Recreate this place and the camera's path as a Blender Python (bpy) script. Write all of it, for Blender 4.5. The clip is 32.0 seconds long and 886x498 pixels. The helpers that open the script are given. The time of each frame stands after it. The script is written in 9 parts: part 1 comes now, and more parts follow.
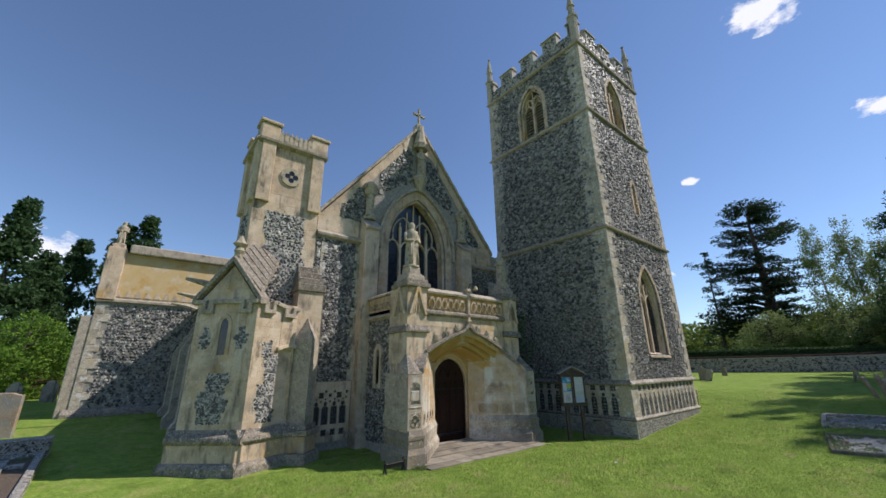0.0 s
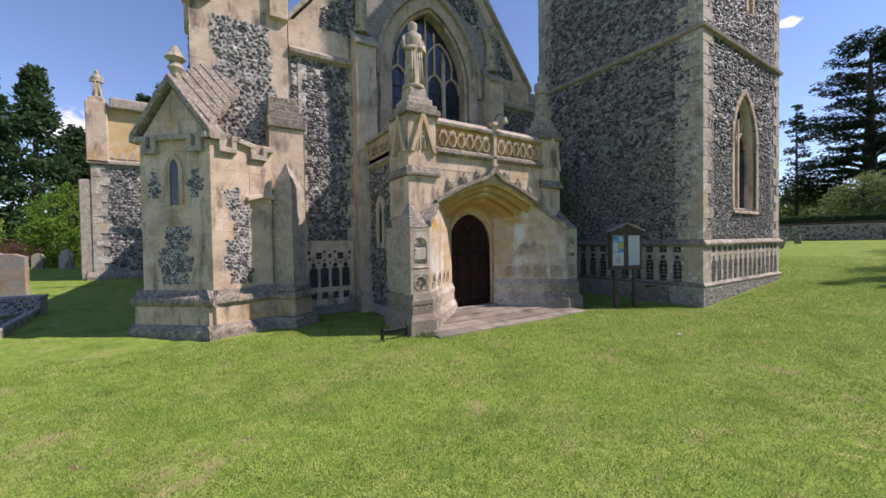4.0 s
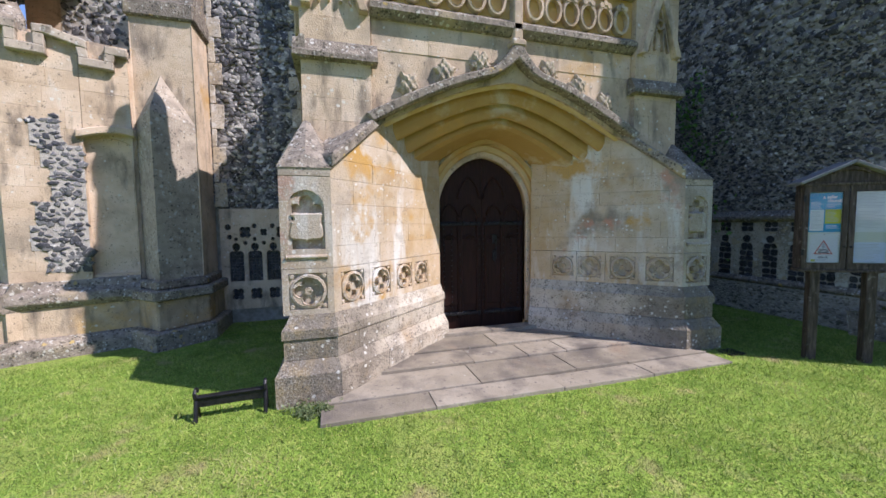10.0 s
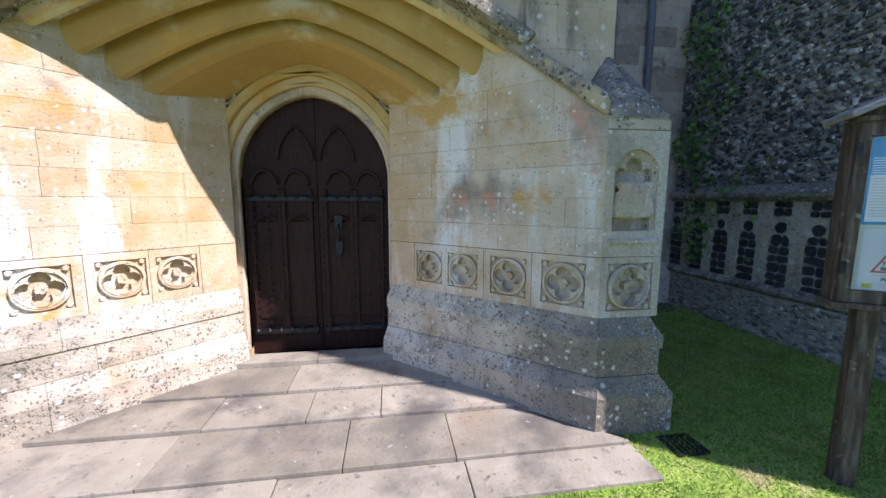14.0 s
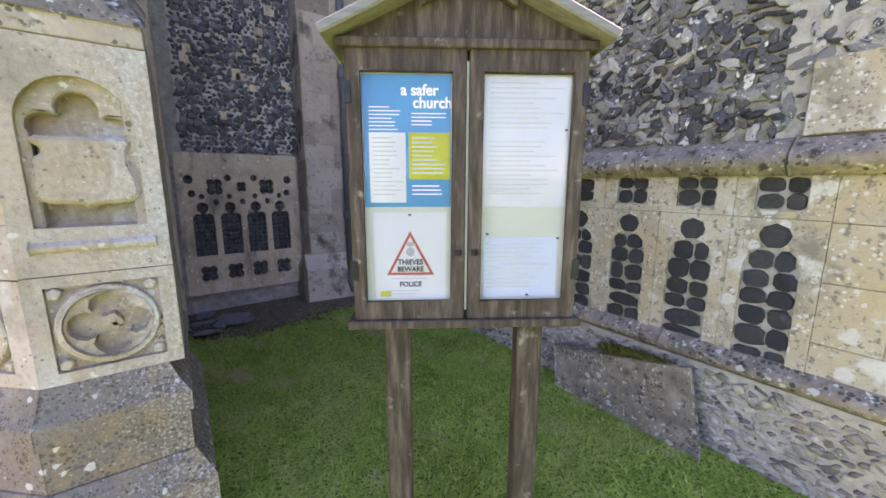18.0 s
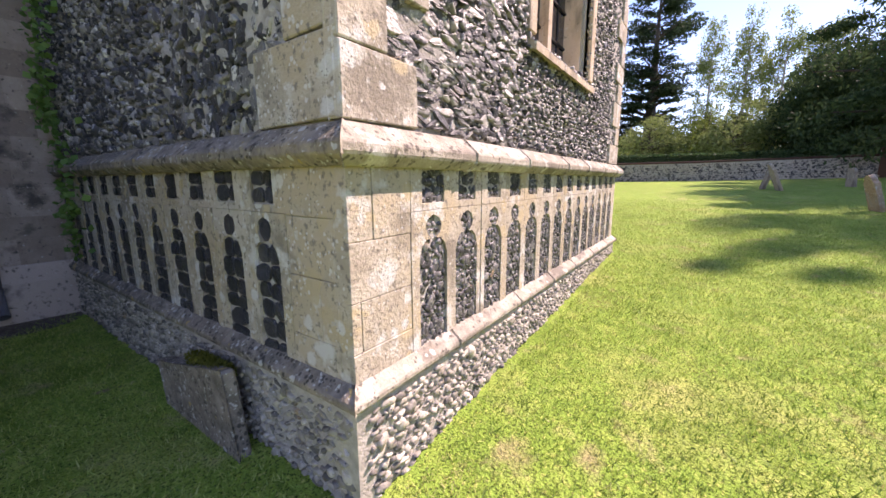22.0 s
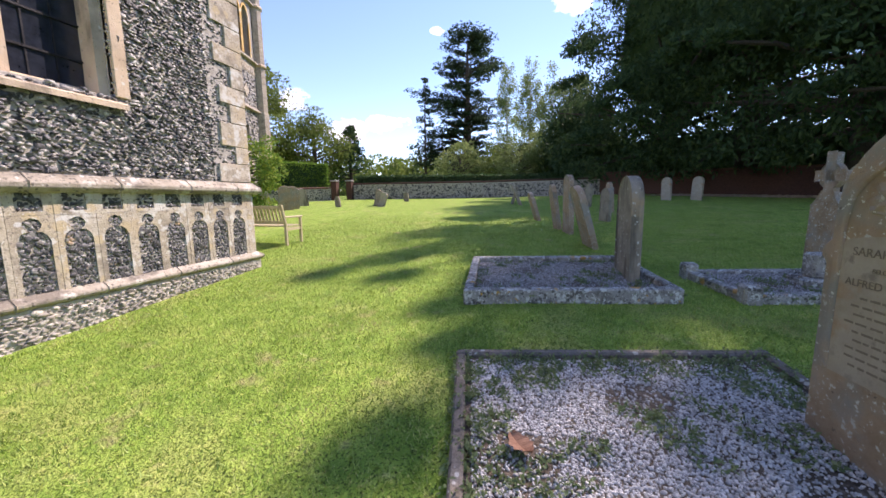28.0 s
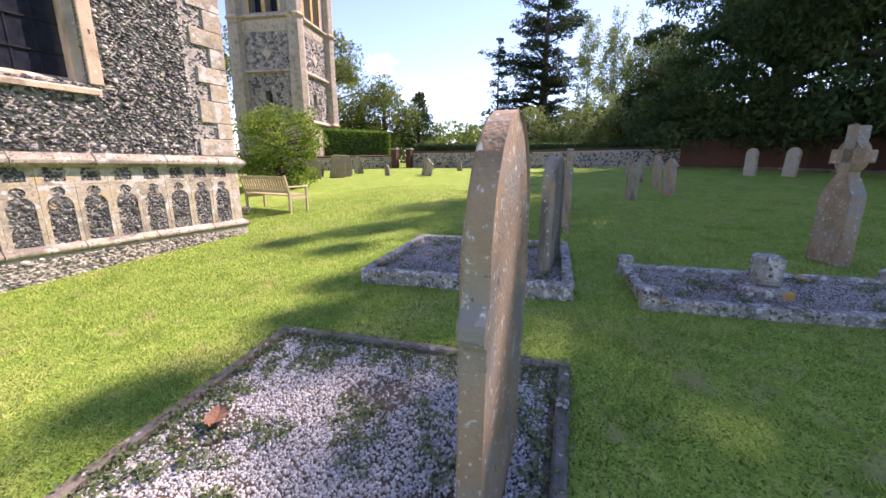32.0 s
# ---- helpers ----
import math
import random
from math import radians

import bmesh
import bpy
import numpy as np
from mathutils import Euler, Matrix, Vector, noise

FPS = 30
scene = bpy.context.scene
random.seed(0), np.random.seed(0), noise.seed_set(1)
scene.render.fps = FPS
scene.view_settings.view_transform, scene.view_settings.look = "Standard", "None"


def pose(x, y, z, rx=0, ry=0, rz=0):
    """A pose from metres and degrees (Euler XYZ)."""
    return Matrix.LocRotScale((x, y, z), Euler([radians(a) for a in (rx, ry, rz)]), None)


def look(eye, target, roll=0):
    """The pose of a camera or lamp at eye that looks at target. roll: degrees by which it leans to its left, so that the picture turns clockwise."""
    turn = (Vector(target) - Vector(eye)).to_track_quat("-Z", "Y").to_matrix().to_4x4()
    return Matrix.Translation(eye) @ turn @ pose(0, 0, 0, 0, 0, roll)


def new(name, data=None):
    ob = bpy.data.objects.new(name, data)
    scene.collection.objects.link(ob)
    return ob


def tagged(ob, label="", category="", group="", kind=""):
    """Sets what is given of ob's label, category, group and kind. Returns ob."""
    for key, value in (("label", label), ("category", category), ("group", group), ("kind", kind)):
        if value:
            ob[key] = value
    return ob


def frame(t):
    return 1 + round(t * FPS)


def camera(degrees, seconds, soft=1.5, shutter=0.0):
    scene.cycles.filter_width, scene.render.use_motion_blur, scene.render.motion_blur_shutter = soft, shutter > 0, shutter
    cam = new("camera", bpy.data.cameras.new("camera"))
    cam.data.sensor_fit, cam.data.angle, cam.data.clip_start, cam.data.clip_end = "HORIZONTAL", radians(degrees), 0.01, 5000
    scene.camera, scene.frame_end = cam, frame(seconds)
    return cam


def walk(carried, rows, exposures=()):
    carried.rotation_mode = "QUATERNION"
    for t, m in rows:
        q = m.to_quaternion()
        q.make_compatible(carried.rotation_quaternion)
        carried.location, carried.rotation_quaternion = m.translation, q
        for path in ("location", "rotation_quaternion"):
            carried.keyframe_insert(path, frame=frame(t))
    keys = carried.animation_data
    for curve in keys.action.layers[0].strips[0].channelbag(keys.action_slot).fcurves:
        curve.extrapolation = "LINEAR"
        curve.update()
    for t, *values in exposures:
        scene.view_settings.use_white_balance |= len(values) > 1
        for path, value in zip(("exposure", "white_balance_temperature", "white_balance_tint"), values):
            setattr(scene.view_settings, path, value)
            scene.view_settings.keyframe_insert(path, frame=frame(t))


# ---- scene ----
cam = camera(100.5, 32.0, soft=1.6)
PATH = [
    (0, (-8.352, -10.033, 2.262), (-7.156, -8.549, 2.867), -0.7),
    (0.5, (-8.028, -9.893, 2.195), (-6.861, -8.361, 2.732), -0.8),
    (1, (-7.778, -9.711, 2.144), (-6.664, -8.105, 2.568), -0.9),
    (1.5, (-7.512, -9.459, 2.069), (-6.423, -7.810, 2.375), -0.6),
    (2, (-7.260, -9.223, 2.053), (-6.159, -7.571, 2.289), -0.7),
    (2.5, (-6.942, -8.960, 1.998), (-5.842, -7.295, 2.130), -0.7),
    (3, (-6.661, -8.704, 1.926), (-5.573, -7.028, 2.005), -0.8),
    (3.5, (-6.386, -8.405, 1.851), (-5.297, -6.728, 1.831), -0.8),
    (5.5, (-5.212, -7.222, 1.595), (-4.174, -5.514, 1.532), -0.8),
    (6, (-4.906, -6.934, 1.638), (-3.822, -5.256, 1.538), -0.9),
    (6.5, (-4.536, -6.592, 1.622), (-3.433, -4.926, 1.536), -0.8),
    (7, (-4.210, -6.264, 1.610), (-3.123, -4.590, 1.490), -0.8),
    (7.5, (-3.909, -5.966, 1.628), (-2.847, -4.274, 1.540), -0.7),
    (8, (-3.589, -5.692, 1.590), (-2.605, -3.953, 1.498), -0.8),
    (8.5, (-3.218, -5.477, 1.614), (-2.382, -3.662, 1.526), -0.8),
    (9, (-2.901, -5.299, 1.567), (-2.154, -3.446, 1.459), -0.6),
    (9.5, (-2.544, -5.151, 1.548), (-1.878, -3.269, 1.424), -0.6),
    (10, (-2.128, -5.065, 1.520), (-1.571, -3.148, 1.387), -0.6),
    (10.5, (-1.730, -4.906, 1.511), (-1.303, -2.964, 1.296), -0.4),
    (11, (-1.381, -4.711, 1.529), (-1.049, -2.751, 1.308), -0.1),
    (11.5, (-1.005, -4.545, 1.557), (-0.754, -2.574, 1.328), 0.0),
    (12, (-0.662, -4.379, 1.547), (-0.500, -2.397, 1.335), 0.1),
    (12.5, (-0.280, -4.169, 1.515), (-0.213, -2.187, 1.253), 0.1),
    (13, (0.065, -3.991, 1.516), (0.132, -2.006, 1.280), 0.1),
    (13.5, (0.387, -3.856, 1.499), (0.540, -1.875, 1.269), 0.1),
    (14, (0.706, -3.735, 1.506), (0.993, -1.773, 1.247), 0.1),
    (14.5, (1.080, -3.571, 1.516), (1.550, -1.647, 1.241), -0.3),
    (15, (1.322, -3.511, 1.476), (2.012, -1.649, 1.240), -0.1),
    (15.5, (1.596, -3.441, 1.465), (2.496, -1.671, 1.222), -0.1),
    (17.5, (2.480, -3.294, 1.473), (3.601, -1.670, 1.150), 0.1),
    (18, (2.670, -3.354, 1.469), (3.812, -1.750, 1.118), 0.1),
    (18.5, (2.888, -3.504, 1.478), (4.058, -1.915, 1.151), 0.1),
    (19, (3.062, -3.645, 1.473), (4.251, -2.073, 1.131), 0.2),
    (19.5, (3.256, -3.769, 1.437), (4.535, -2.273, 1.081), -0.0),
    (20, (3.489, -3.894, 1.442), (4.850, -2.477, 1.069), -0.1),
    (20.5, (3.685, -4.061, 1.450), (5.136, -2.731, 1.100), -0.2),
    (21, (3.840, -4.267, 1.457), (5.366, -3.019, 1.119), -0.2),
    (21.5, (3.988, -4.490, 1.464), (5.548, -3.291, 1.109), -0.3),
    (22, (4.168, -4.694, 1.447), (5.780, -3.567, 1.085), -0.2),
    (22.5, (4.381, -4.911, 1.435), (6.067, -3.883, 1.115), -0.6),
    (23, (4.514, -5.146, 1.442), (6.269, -4.227, 1.163), -0.7),
    (23.5, (4.619, -5.426, 1.447), (6.423, -4.599, 1.196), -0.8),
    (24, (4.693, -5.747, 1.447), (6.516, -4.973, 1.165), -0.9),
    (24.5, (4.837, -6.058, 1.440), (6.697, -5.384, 1.148), -0.8),
    (25, (4.924, -6.315, 1.460), (6.806, -5.711, 1.151), -1.0),
    (25.5, (4.987, -6.638, 1.476), (6.889, -6.101, 1.169), -1.0),
    (26, (5.028, -6.981, 1.478), (6.935, -6.452, 1.191), -1.0),
    (26.5, (5.132, -7.330, 1.462), (7.051, -6.842, 1.177), -1.0),
    (28.5, (5.670, -8.479, 1.428), (7.599, -8.022, 1.158), -0.1),
    (29, (5.770, -8.817, 1.449), (7.720, -8.467, 1.178), -0.4),
    (29.5, (5.811, -9.158, 1.475), (7.785, -8.961, 1.223), -0.4),
    (30, (5.909, -9.454, 1.482), (7.888, -9.296, 1.240), -0.6),
    (30.5, (6.016, -9.711, 1.484), (7.981, -9.485, 1.188), -0.3),
    (31, (6.135, -9.906, 1.501), (8.082, -9.573, 1.186), -0.2),
    (31.5, (6.232, -10.045, 1.536), (8.121, -9.538, 1.119), 0.0),
    (32, (6.270, -10.148, 1.572), (8.023, -9.293, 1.128), 0.4),
]
EXPOSURES = [(0, 0.12, 6400, 16), (1.5, 0.24, 6450, 22), (4, 0.42, 6500, 28), (6, 0.5, 6500, 29), (9, 0.6, 6200, 27), (12, 0.8, 5800, 21), (14, 1.2, 5900, 24), (15, 1.85, 6500, 33), (15.5, 2.1, 6800, 36), (17.5, 2.6, 7500, 40), (19.5, 2.35, 7700, 50), (20.5, 1.75, 7600, 48), (21.5, 1.5, 7300, 42), (22.3, 1.3, 7000, 37), (23, 1.05, 6700, 30), (26, 1.05, 6600, 28), (28.5, 1.2, 6800, 32), (30, 1.32, 7000, 35), (32, 1.42, 7100, 37)]
walk(cam, [(t, look(eye, target, roll)) for t, eye, target, roll in PATH], EXPOSURES)

# ---- world, sun ----
SUN_UP = radians(47)
SUN_DIR = Vector((0.842, -0.539, 0.0)).normalized() * math.cos(SUN_UP) + Vector((0, 0, math.sin(SUN_UP)))
world = bpy.data.worlds.new("sky")
scene.world = world
world.use_nodes = True
wn = world.node_tree.nodes
wl = world.node_tree.links
sky = wn.new("ShaderNodeTexSky")
sky.sky_type = "NISHITA"
sky.sun_disc = False
sky.sun_elevation = SUN_UP
sky.sun_rotation = math.atan2(SUN_DIR.x, SUN_DIR.y)
sky.air_density, sky.dust_density, sky.ozone_density = 1.0, 0.0, 4.4
wn["Background"].inputs["Strength"].default_value = 0.128
# a few small fair-weather clouds: direction and radius of each
CLOUDS = (((0.785, 0.02, 0.619), 0.075), ((0.906, -0.075, 0.417), 0.05), ((0.8, 0.555, 0.234), 0.05), ((0.865, 0.47, 0.166), 0.07),
          ((0.913, 0.363, 0.185), 0.06), ((0.894, 0.228, 0.386), 0.018), ((-0.19, 0.957, 0.22), 0.08))


def world_math(op, a, b):
    m = wn.new("ShaderNodeMath")
    m.operation = op
    for k, v in enumerate((a, b)):
        if isinstance(v, (int, float)):
            m.inputs[k].default_value = v
        else:
            wl.new(v, m.inputs[k])
    return m.outputs[0]


wco = wn.new("ShaderNodeTexCoord")
wmap = wn.new("ShaderNodeMapping")
wmap.inputs["Scale"].default_value = (1.0, 1.0, 1.9)
wl.new(wco.outputs["Generated"], wmap.inputs["Vector"])
wno = wn.new("ShaderNodeTexNoise")
wno.inputs["Scale"].default_value, wno.inputs["Detail"].default_value, wno.inputs["Roughness"].default_value = 17, 9, 0.62
wl.new(wmap.outputs["Vector"], wno.inputs["Vector"])
cover = 0.0
for (dx, dy, dz), r in CLOUDS:
    far = wn.new("ShaderNodeVectorMath")
    far.operation = "DISTANCE"
    wl.new(wmap.outputs["Vector"], far.inputs[0])
    far.inputs[1].default_value = (dx, dy, dz * 1.9)
    cover = world_math("MAXIMUM", cover, world_math("SUBTRACT", 1.0, world_math("DIVIDE", far.outputs["Value"], r)))
wrg = wn.new("ShaderNodeMapRange")
wrg.inputs["From Min"].default_value, wrg.inputs["From Max"].default_value, wrg.inputs["To Max"].default_value = 0.5, 0.95, 0.95
wl.new(world_math("ADD", cover, world_math("MULTIPLY", world_math("SUBTRACT", wno.outputs["Fac"], 0.38), world_math("MULTIPLY", world_math("GREATER_THAN", cover, 0.0), 3.2))), wrg.inputs["Value"])
wmx = wn.new("ShaderNodeMix")
wmx.data_type = "RGBA"
wmx.inputs["B"].default_value = (7.0, 7.2, 7.6, 1)
wl.new(wrg.outputs["Result"], wmx.inputs["Factor"])
wl.new(sky.outputs["Color"], wmx.inputs["A"])
wl.new(wmx.outputs["Result"], wn["Background"].inputs["Color"])
sun_data = bpy.data.lights.new("sun", "SUN")
sun_data.energy, sun_data.angle, sun_data.color = 4.0, radians(0.53), (1.0, 0.94, 0.84)
sun = new("sun", sun_data)
sun.matrix_basis = look(SUN_DIR * 60, (0, 0, 0))

# ---- materials ----
def mat(name, cols, scale=6.0, detail=6.0, rough=0.85, bump=0.25, bump_scale=40.0, stains=(), metal=0.0, island=0.0, rnd=0.0, spec=0.3, kind="noise", stretch=(1, 1, 1), shift=False):
    """A procedural surface: a colour ramp over noise, stains (colour, scale, low, high) laid over it, fine relief."""
    m = bpy.data.materials.new(name)
    m.use_nodes = True
    n, l = m.node_tree.nodes, m.node_tree.links
    b = n["Principled BSDF"]
    co = n.new("ShaderNodeTexCoord")
    mp = n.new("ShaderNodeMapping")
    mp.inputs["Scale"].default_value = stretch
    l.new(co.outputs["Object"], mp.inputs["Vector"])
    vec, grain = mp.outputs["Vector"], co.outputs["Object"]
    if shift:
        own = n.new("ShaderNodeVectorMath")
        own.operation = "MULTIPLY_ADD"
        l.new(n.new("ShaderNodeObjectInfo").outputs["Random"], own.inputs[0])
        own.inputs[1].default_value = (37.0, 53.0, 71.0)
        l.new(co.outputs["Object"], own.inputs[2])
        grain = vec = own.outputs["Vector"]
    if kind == "noise":
        t = n.new("ShaderNodeTexNoise")
        t.inputs["Scale"].default_value, t.inputs["Detail"].default_value, t.inputs["Roughness"].default_value = scale, detail, 0.65
        fac = t.outputs["Fac"]
        l.new(vec, t.inputs["Vector"])
    else:
        t = n.new("ShaderNodeTexVoronoi")
        t.inputs["Scale"].default_value = scale
        sep = n.new("ShaderNodeSeparateColor")
        l.new(t.outputs["Color"], sep.inputs["Color"])
        fac = sep.outputs["Red"]
        l.new(vec, t.inputs["Vector"])
    ramp = n.new("ShaderNodeValToRGB")
    el = ramp.color_ramp.elements
    lo, hi = (0.32, 0.68) if kind == "noise" else (0.0, 1.0)
    for i, c in enumerate(cols):
        p = lo + (hi - lo) * i / max(1, len(cols) - 1)
        e = el[i] if i < 2 else el.new(p)
        e.position = p
        e.color = (*c, 1)
    if island or rnd:
        src = n.new("ShaderNodeNewGeometry").outputs["Random Per Island"] if island else n.new("ShaderNodeObjectInfo").outputs["Random"]
        mix = n.new("ShaderNodeMix")
        mix.inputs["Factor"].default_value = island or rnd
        l.new(fac, mix.inputs["A"])
        l.new(src, mix.inputs["B"])
        fac2 = mix.outputs["Result"]
        if island >= 0.5 or rnd >= 0.5:
            for i, c in enumerate(cols):
                el[i].position = i / max(1, len(cols) - 1)
    else:
        fac2 = fac
    l.new(fac2, ramp.inputs["Fac"])
    col = ramp.outputs["Color"]
    for c, sc, a, z, *st in stains:
        s = n.new("ShaderNodeTexNoise")
        s.inputs["Scale"].default_value, s.inputs["Detail"].default_value, s.inputs["Roughness"].default_value = sc, 8, 0.6
        if st:
            sm = n.new("ShaderNodeMapping")
            sm.inputs["Scale"].default_value = st[0]
            l.new(co.outputs["Object"], sm.inputs["Vector"])
            l.new(sm.outputs["Vector"], s.inputs["Vector"])
        else:
            l.new(grain, s.inputs["Vector"])
        r = n.new("ShaderNodeMapRange")
        r.inputs["From Min"].default_value, r.inputs["From Max"].default_value = a, z
        l.new(s.outputs["Fac"], r.inputs["Value"])
        x = n.new("ShaderNodeMix")
        x.data_type = "RGBA"
        l.new(r.outputs["Result"], x.inputs["Factor"])
        l.new(col, x.inputs["A"])
        x.inputs["B"].default_value = (*c, 1)
        col = x.outputs["Result"]
    l.new(col, b.inputs["Base Color"])
    b.inputs["Roughness"].default_value, b.inputs["Metallic"].default_value = rough, metal
    b.inputs["Specular IOR Level"].default_value = spec
    if bump:
        g = n.new("ShaderNodeTexNoise")
        g.inputs["Scale"].default_value, g.inputs["Detail"].default_value = bump_scale, 6
        l.new(vec, g.inputs["Vector"])
        u = n.new("ShaderNodeBump")
        u.inputs["Strength"].default_value, u.inputs["Distance"].default_value = bump, 0.02
        l.new(g.outputs["Fac"], u.inputs["Height"])
        l.new(u.outputs["Normal"], b.inputs["Normal"])
    return m


BLACK_LICHEN, WHITE_LICHEN, OCHRE = (0.07, 0.062, 0.05), (0.56, 0.56, 0.5), (0.52, 0.31, 0.09)
M_STONE = mat("limestone", [(0.43, 0.325, 0.22), (0.57, 0.445, 0.315), (0.67, 0.55, 0.42)], 3, bump=0.35, bump_scale=60, rnd=0.2,
              stains=[((0.3, 0.25, 0.19), 1.3, 0.52, 0.72), (OCHRE, 0.7, 0.58, 0.7), ((0.15, 0.125, 0.1), 4, 0.54, 0.7, (1, 1, 0.3)), ((0.1, 0.085, 0.07), 14, 0.62, 0.74), ((0.62, 0.58, 0.5), 2.4, 0.62, 0.74, (1, 1, 0.2)), (WHITE_LICHEN, 26, 0.66, 0.71)])
M_OCHRE = mat("ochre_limestone", [(0.44, 0.27, 0.09), (0.56, 0.38, 0.15), (0.61, 0.46, 0.25)], 2, bump=0.25, bump_scale=60, rnd=0.45,
              stains=[((0.55, 0.31, 0.08), 1.6, 0.56, 0.7), ((0.66, 0.6, 0.5), 1.1, 0.55, 0.68)])
STREAK = (1, 1, 0.16)
M_GREYSTONE = mat("weathered_limestone", [(0.3, 0.255, 0.2), (0.42, 0.36, 0.285), (0.5, 0.43, 0.34)], 5, bump=0.45, bump_scale=50, rnd=0.15,
                  stains=[((0.2, 0.175, 0.14), 2.6, 0.52, 0.72), ((0.15, 0.13, 0.11), 18, 0.58, 0.7), (WHITE_LICHEN, 30, 0.62, 0.67)])
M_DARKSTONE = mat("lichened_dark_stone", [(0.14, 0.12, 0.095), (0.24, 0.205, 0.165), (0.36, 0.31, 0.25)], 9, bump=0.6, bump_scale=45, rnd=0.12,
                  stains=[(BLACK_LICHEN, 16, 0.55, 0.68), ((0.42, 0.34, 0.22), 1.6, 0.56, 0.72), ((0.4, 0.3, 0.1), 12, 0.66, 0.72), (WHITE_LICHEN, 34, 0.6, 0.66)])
M_PLINTH = mat("lichened_plinth_stone", [(0.4, 0.345, 0.265), (0.5, 0.445, 0.355), (0.58, 0.53, 0.445)], 6, bump=0.4, bump_scale=60, rnd=0.2,
               stains=[((0.27, 0.235, 0.185), 2.6, 0.5, 0.62), ((0.48, 0.4, 0.28), 1.6, 0.53, 0.62), ((0.25, 0.22, 0.18), 26, 0.55, 0.62), ((0.6, 0.59, 0.55), 4.5, 0.56, 0.63)])
M_LEDGE = mat("weathered_ledge_stone", [(0.27, 0.235, 0.18), (0.37, 0.33, 0.265), (0.45, 0.41, 0.34)], 7, bump=0.5, bump_scale=50, rnd=0.2,
              stains=[((0.2, 0.175, 0.14), 2.2, 0.52, 0.64, (1, 1, 3)), ((0.6, 0.57, 0.5), 3.0, 0.57, 0.66), ((0.12, 0.105, 0.085), 18, 0.58, 0.66)])
M_MORTAR = mat("lime_mortar", [(0.31, 0.29, 0.255), (0.43, 0.4, 0.355), (0.53, 0.5, 0.45)], 12, bump=0.5, bump_scale=70)
M_MORTAR_GREY = mat("mid_grey_mortar", [(0.2, 0.186, 0.165), (0.3, 0.28, 0.248), (0.4, 0.375, 0.335)], 12, bump=0.5, bump_scale=70)
M_MORTAR_DARK = mat("grey_mortar", [(0.07, 0.064, 0.058), (0.17, 0.158, 0.14)], 12, bump=0.5, bump_scale=70)


def spotted(m, colour, scale, radius, share, ragged=0.5):
    """Round lichen growths with a ragged edge over a surface; share is how many of the places are taken."""
    n, l = m.node_tree.nodes, m.node_tree.links
    bsdf = n["Principled BSDF"]
    col = bsdf.inputs["Base Color"].links[0].from_socket
    co = n.new("ShaderNodeTexCoord")
    no = n.new("ShaderNodeTexNoise")
    no.inputs["Scale"].default_value, no.inputs["Detail"].default_value = scale * 2.2, 5
    l.new(co.outputs["Object"], no.inputs["Vector"])
    warp = n.new("ShaderNodeVectorMath")
    warp.operation = "MULTIPLY_ADD"
    l.new(no.outputs["Color"], warp.inputs[0])
    warp.inputs[1].default_value = (ragged / scale,) * 3
    l.new(co.outputs["Object"], warp.inputs[2])
    vo = n.new("ShaderNodeTexVoronoi")
    vo.inputs["Scale"].default_value = scale
    l.new(warp.outputs["Vector"], vo.inputs["Vector"])
    sep = n.new("ShaderNodeSeparateColor")
    l.new(vo.outputs["Color"], sep.inputs["Color"])
    own = n.new("ShaderNodeMath")
    own.operation = "MULTIPLY_ADD"
    l.new(sep.outputs["Green"], own.inputs[0])
    own.inputs[1].default_value = radius
    l.new(vo.outputs["Distance"], own.inputs[2])
    rg = n.new("ShaderNodeMapRange")
    rg.inputs["From Min"].default_value, rg.inputs["From Max"].default_value, rg.inputs["To Max"].default_value = radius * 1.35, radius * 1.1, 0.85
    l.new(own.outputs[0], rg.inputs["Value"])
    patch_ = n.new("ShaderNodeTexNoise")
    patch_.inputs["Scale"].default_value, patch_.inputs["Detail"].default_value = scale * 0.16, 4
    l.new(co.outputs["Object"], patch_.inputs["Vector"])
    dense = n.new("ShaderNodeMapRange")
    dense.inputs["From Min"].default_value, dense.inputs["From Max"].default_value, dense.inputs["To Max"].default_value = 0.44, 0.62, 2.6 * share
    l.new(patch_.outputs["Fac"], dense.inputs["Value"])
    few = n.new("ShaderNodeMath")
    few.operation = "LESS_THAN"
    l.new(sep.outputs["Red"], few.inputs[0])
    l.new(dense.outputs["Result"], few.inputs[1])
    both = n.new("ShaderNodeMath")
    both.operation = "MULTIPLY"
    l.new(rg.outputs["Result"], both.inputs[0])
    l.new(few.outputs[0], both.inputs[1])
    mx = n.new("ShaderNodeMix")
    mx.data_type = "RGBA"
    l.new(both.outputs[0], mx.inputs["Factor"])
    l.new(col, mx.inputs["A"])
    mx.inputs["B"].default_value = (*colour, 1)
    l.new(mx.outputs["Result"], bsdf.inputs["Base Color"])
    return m


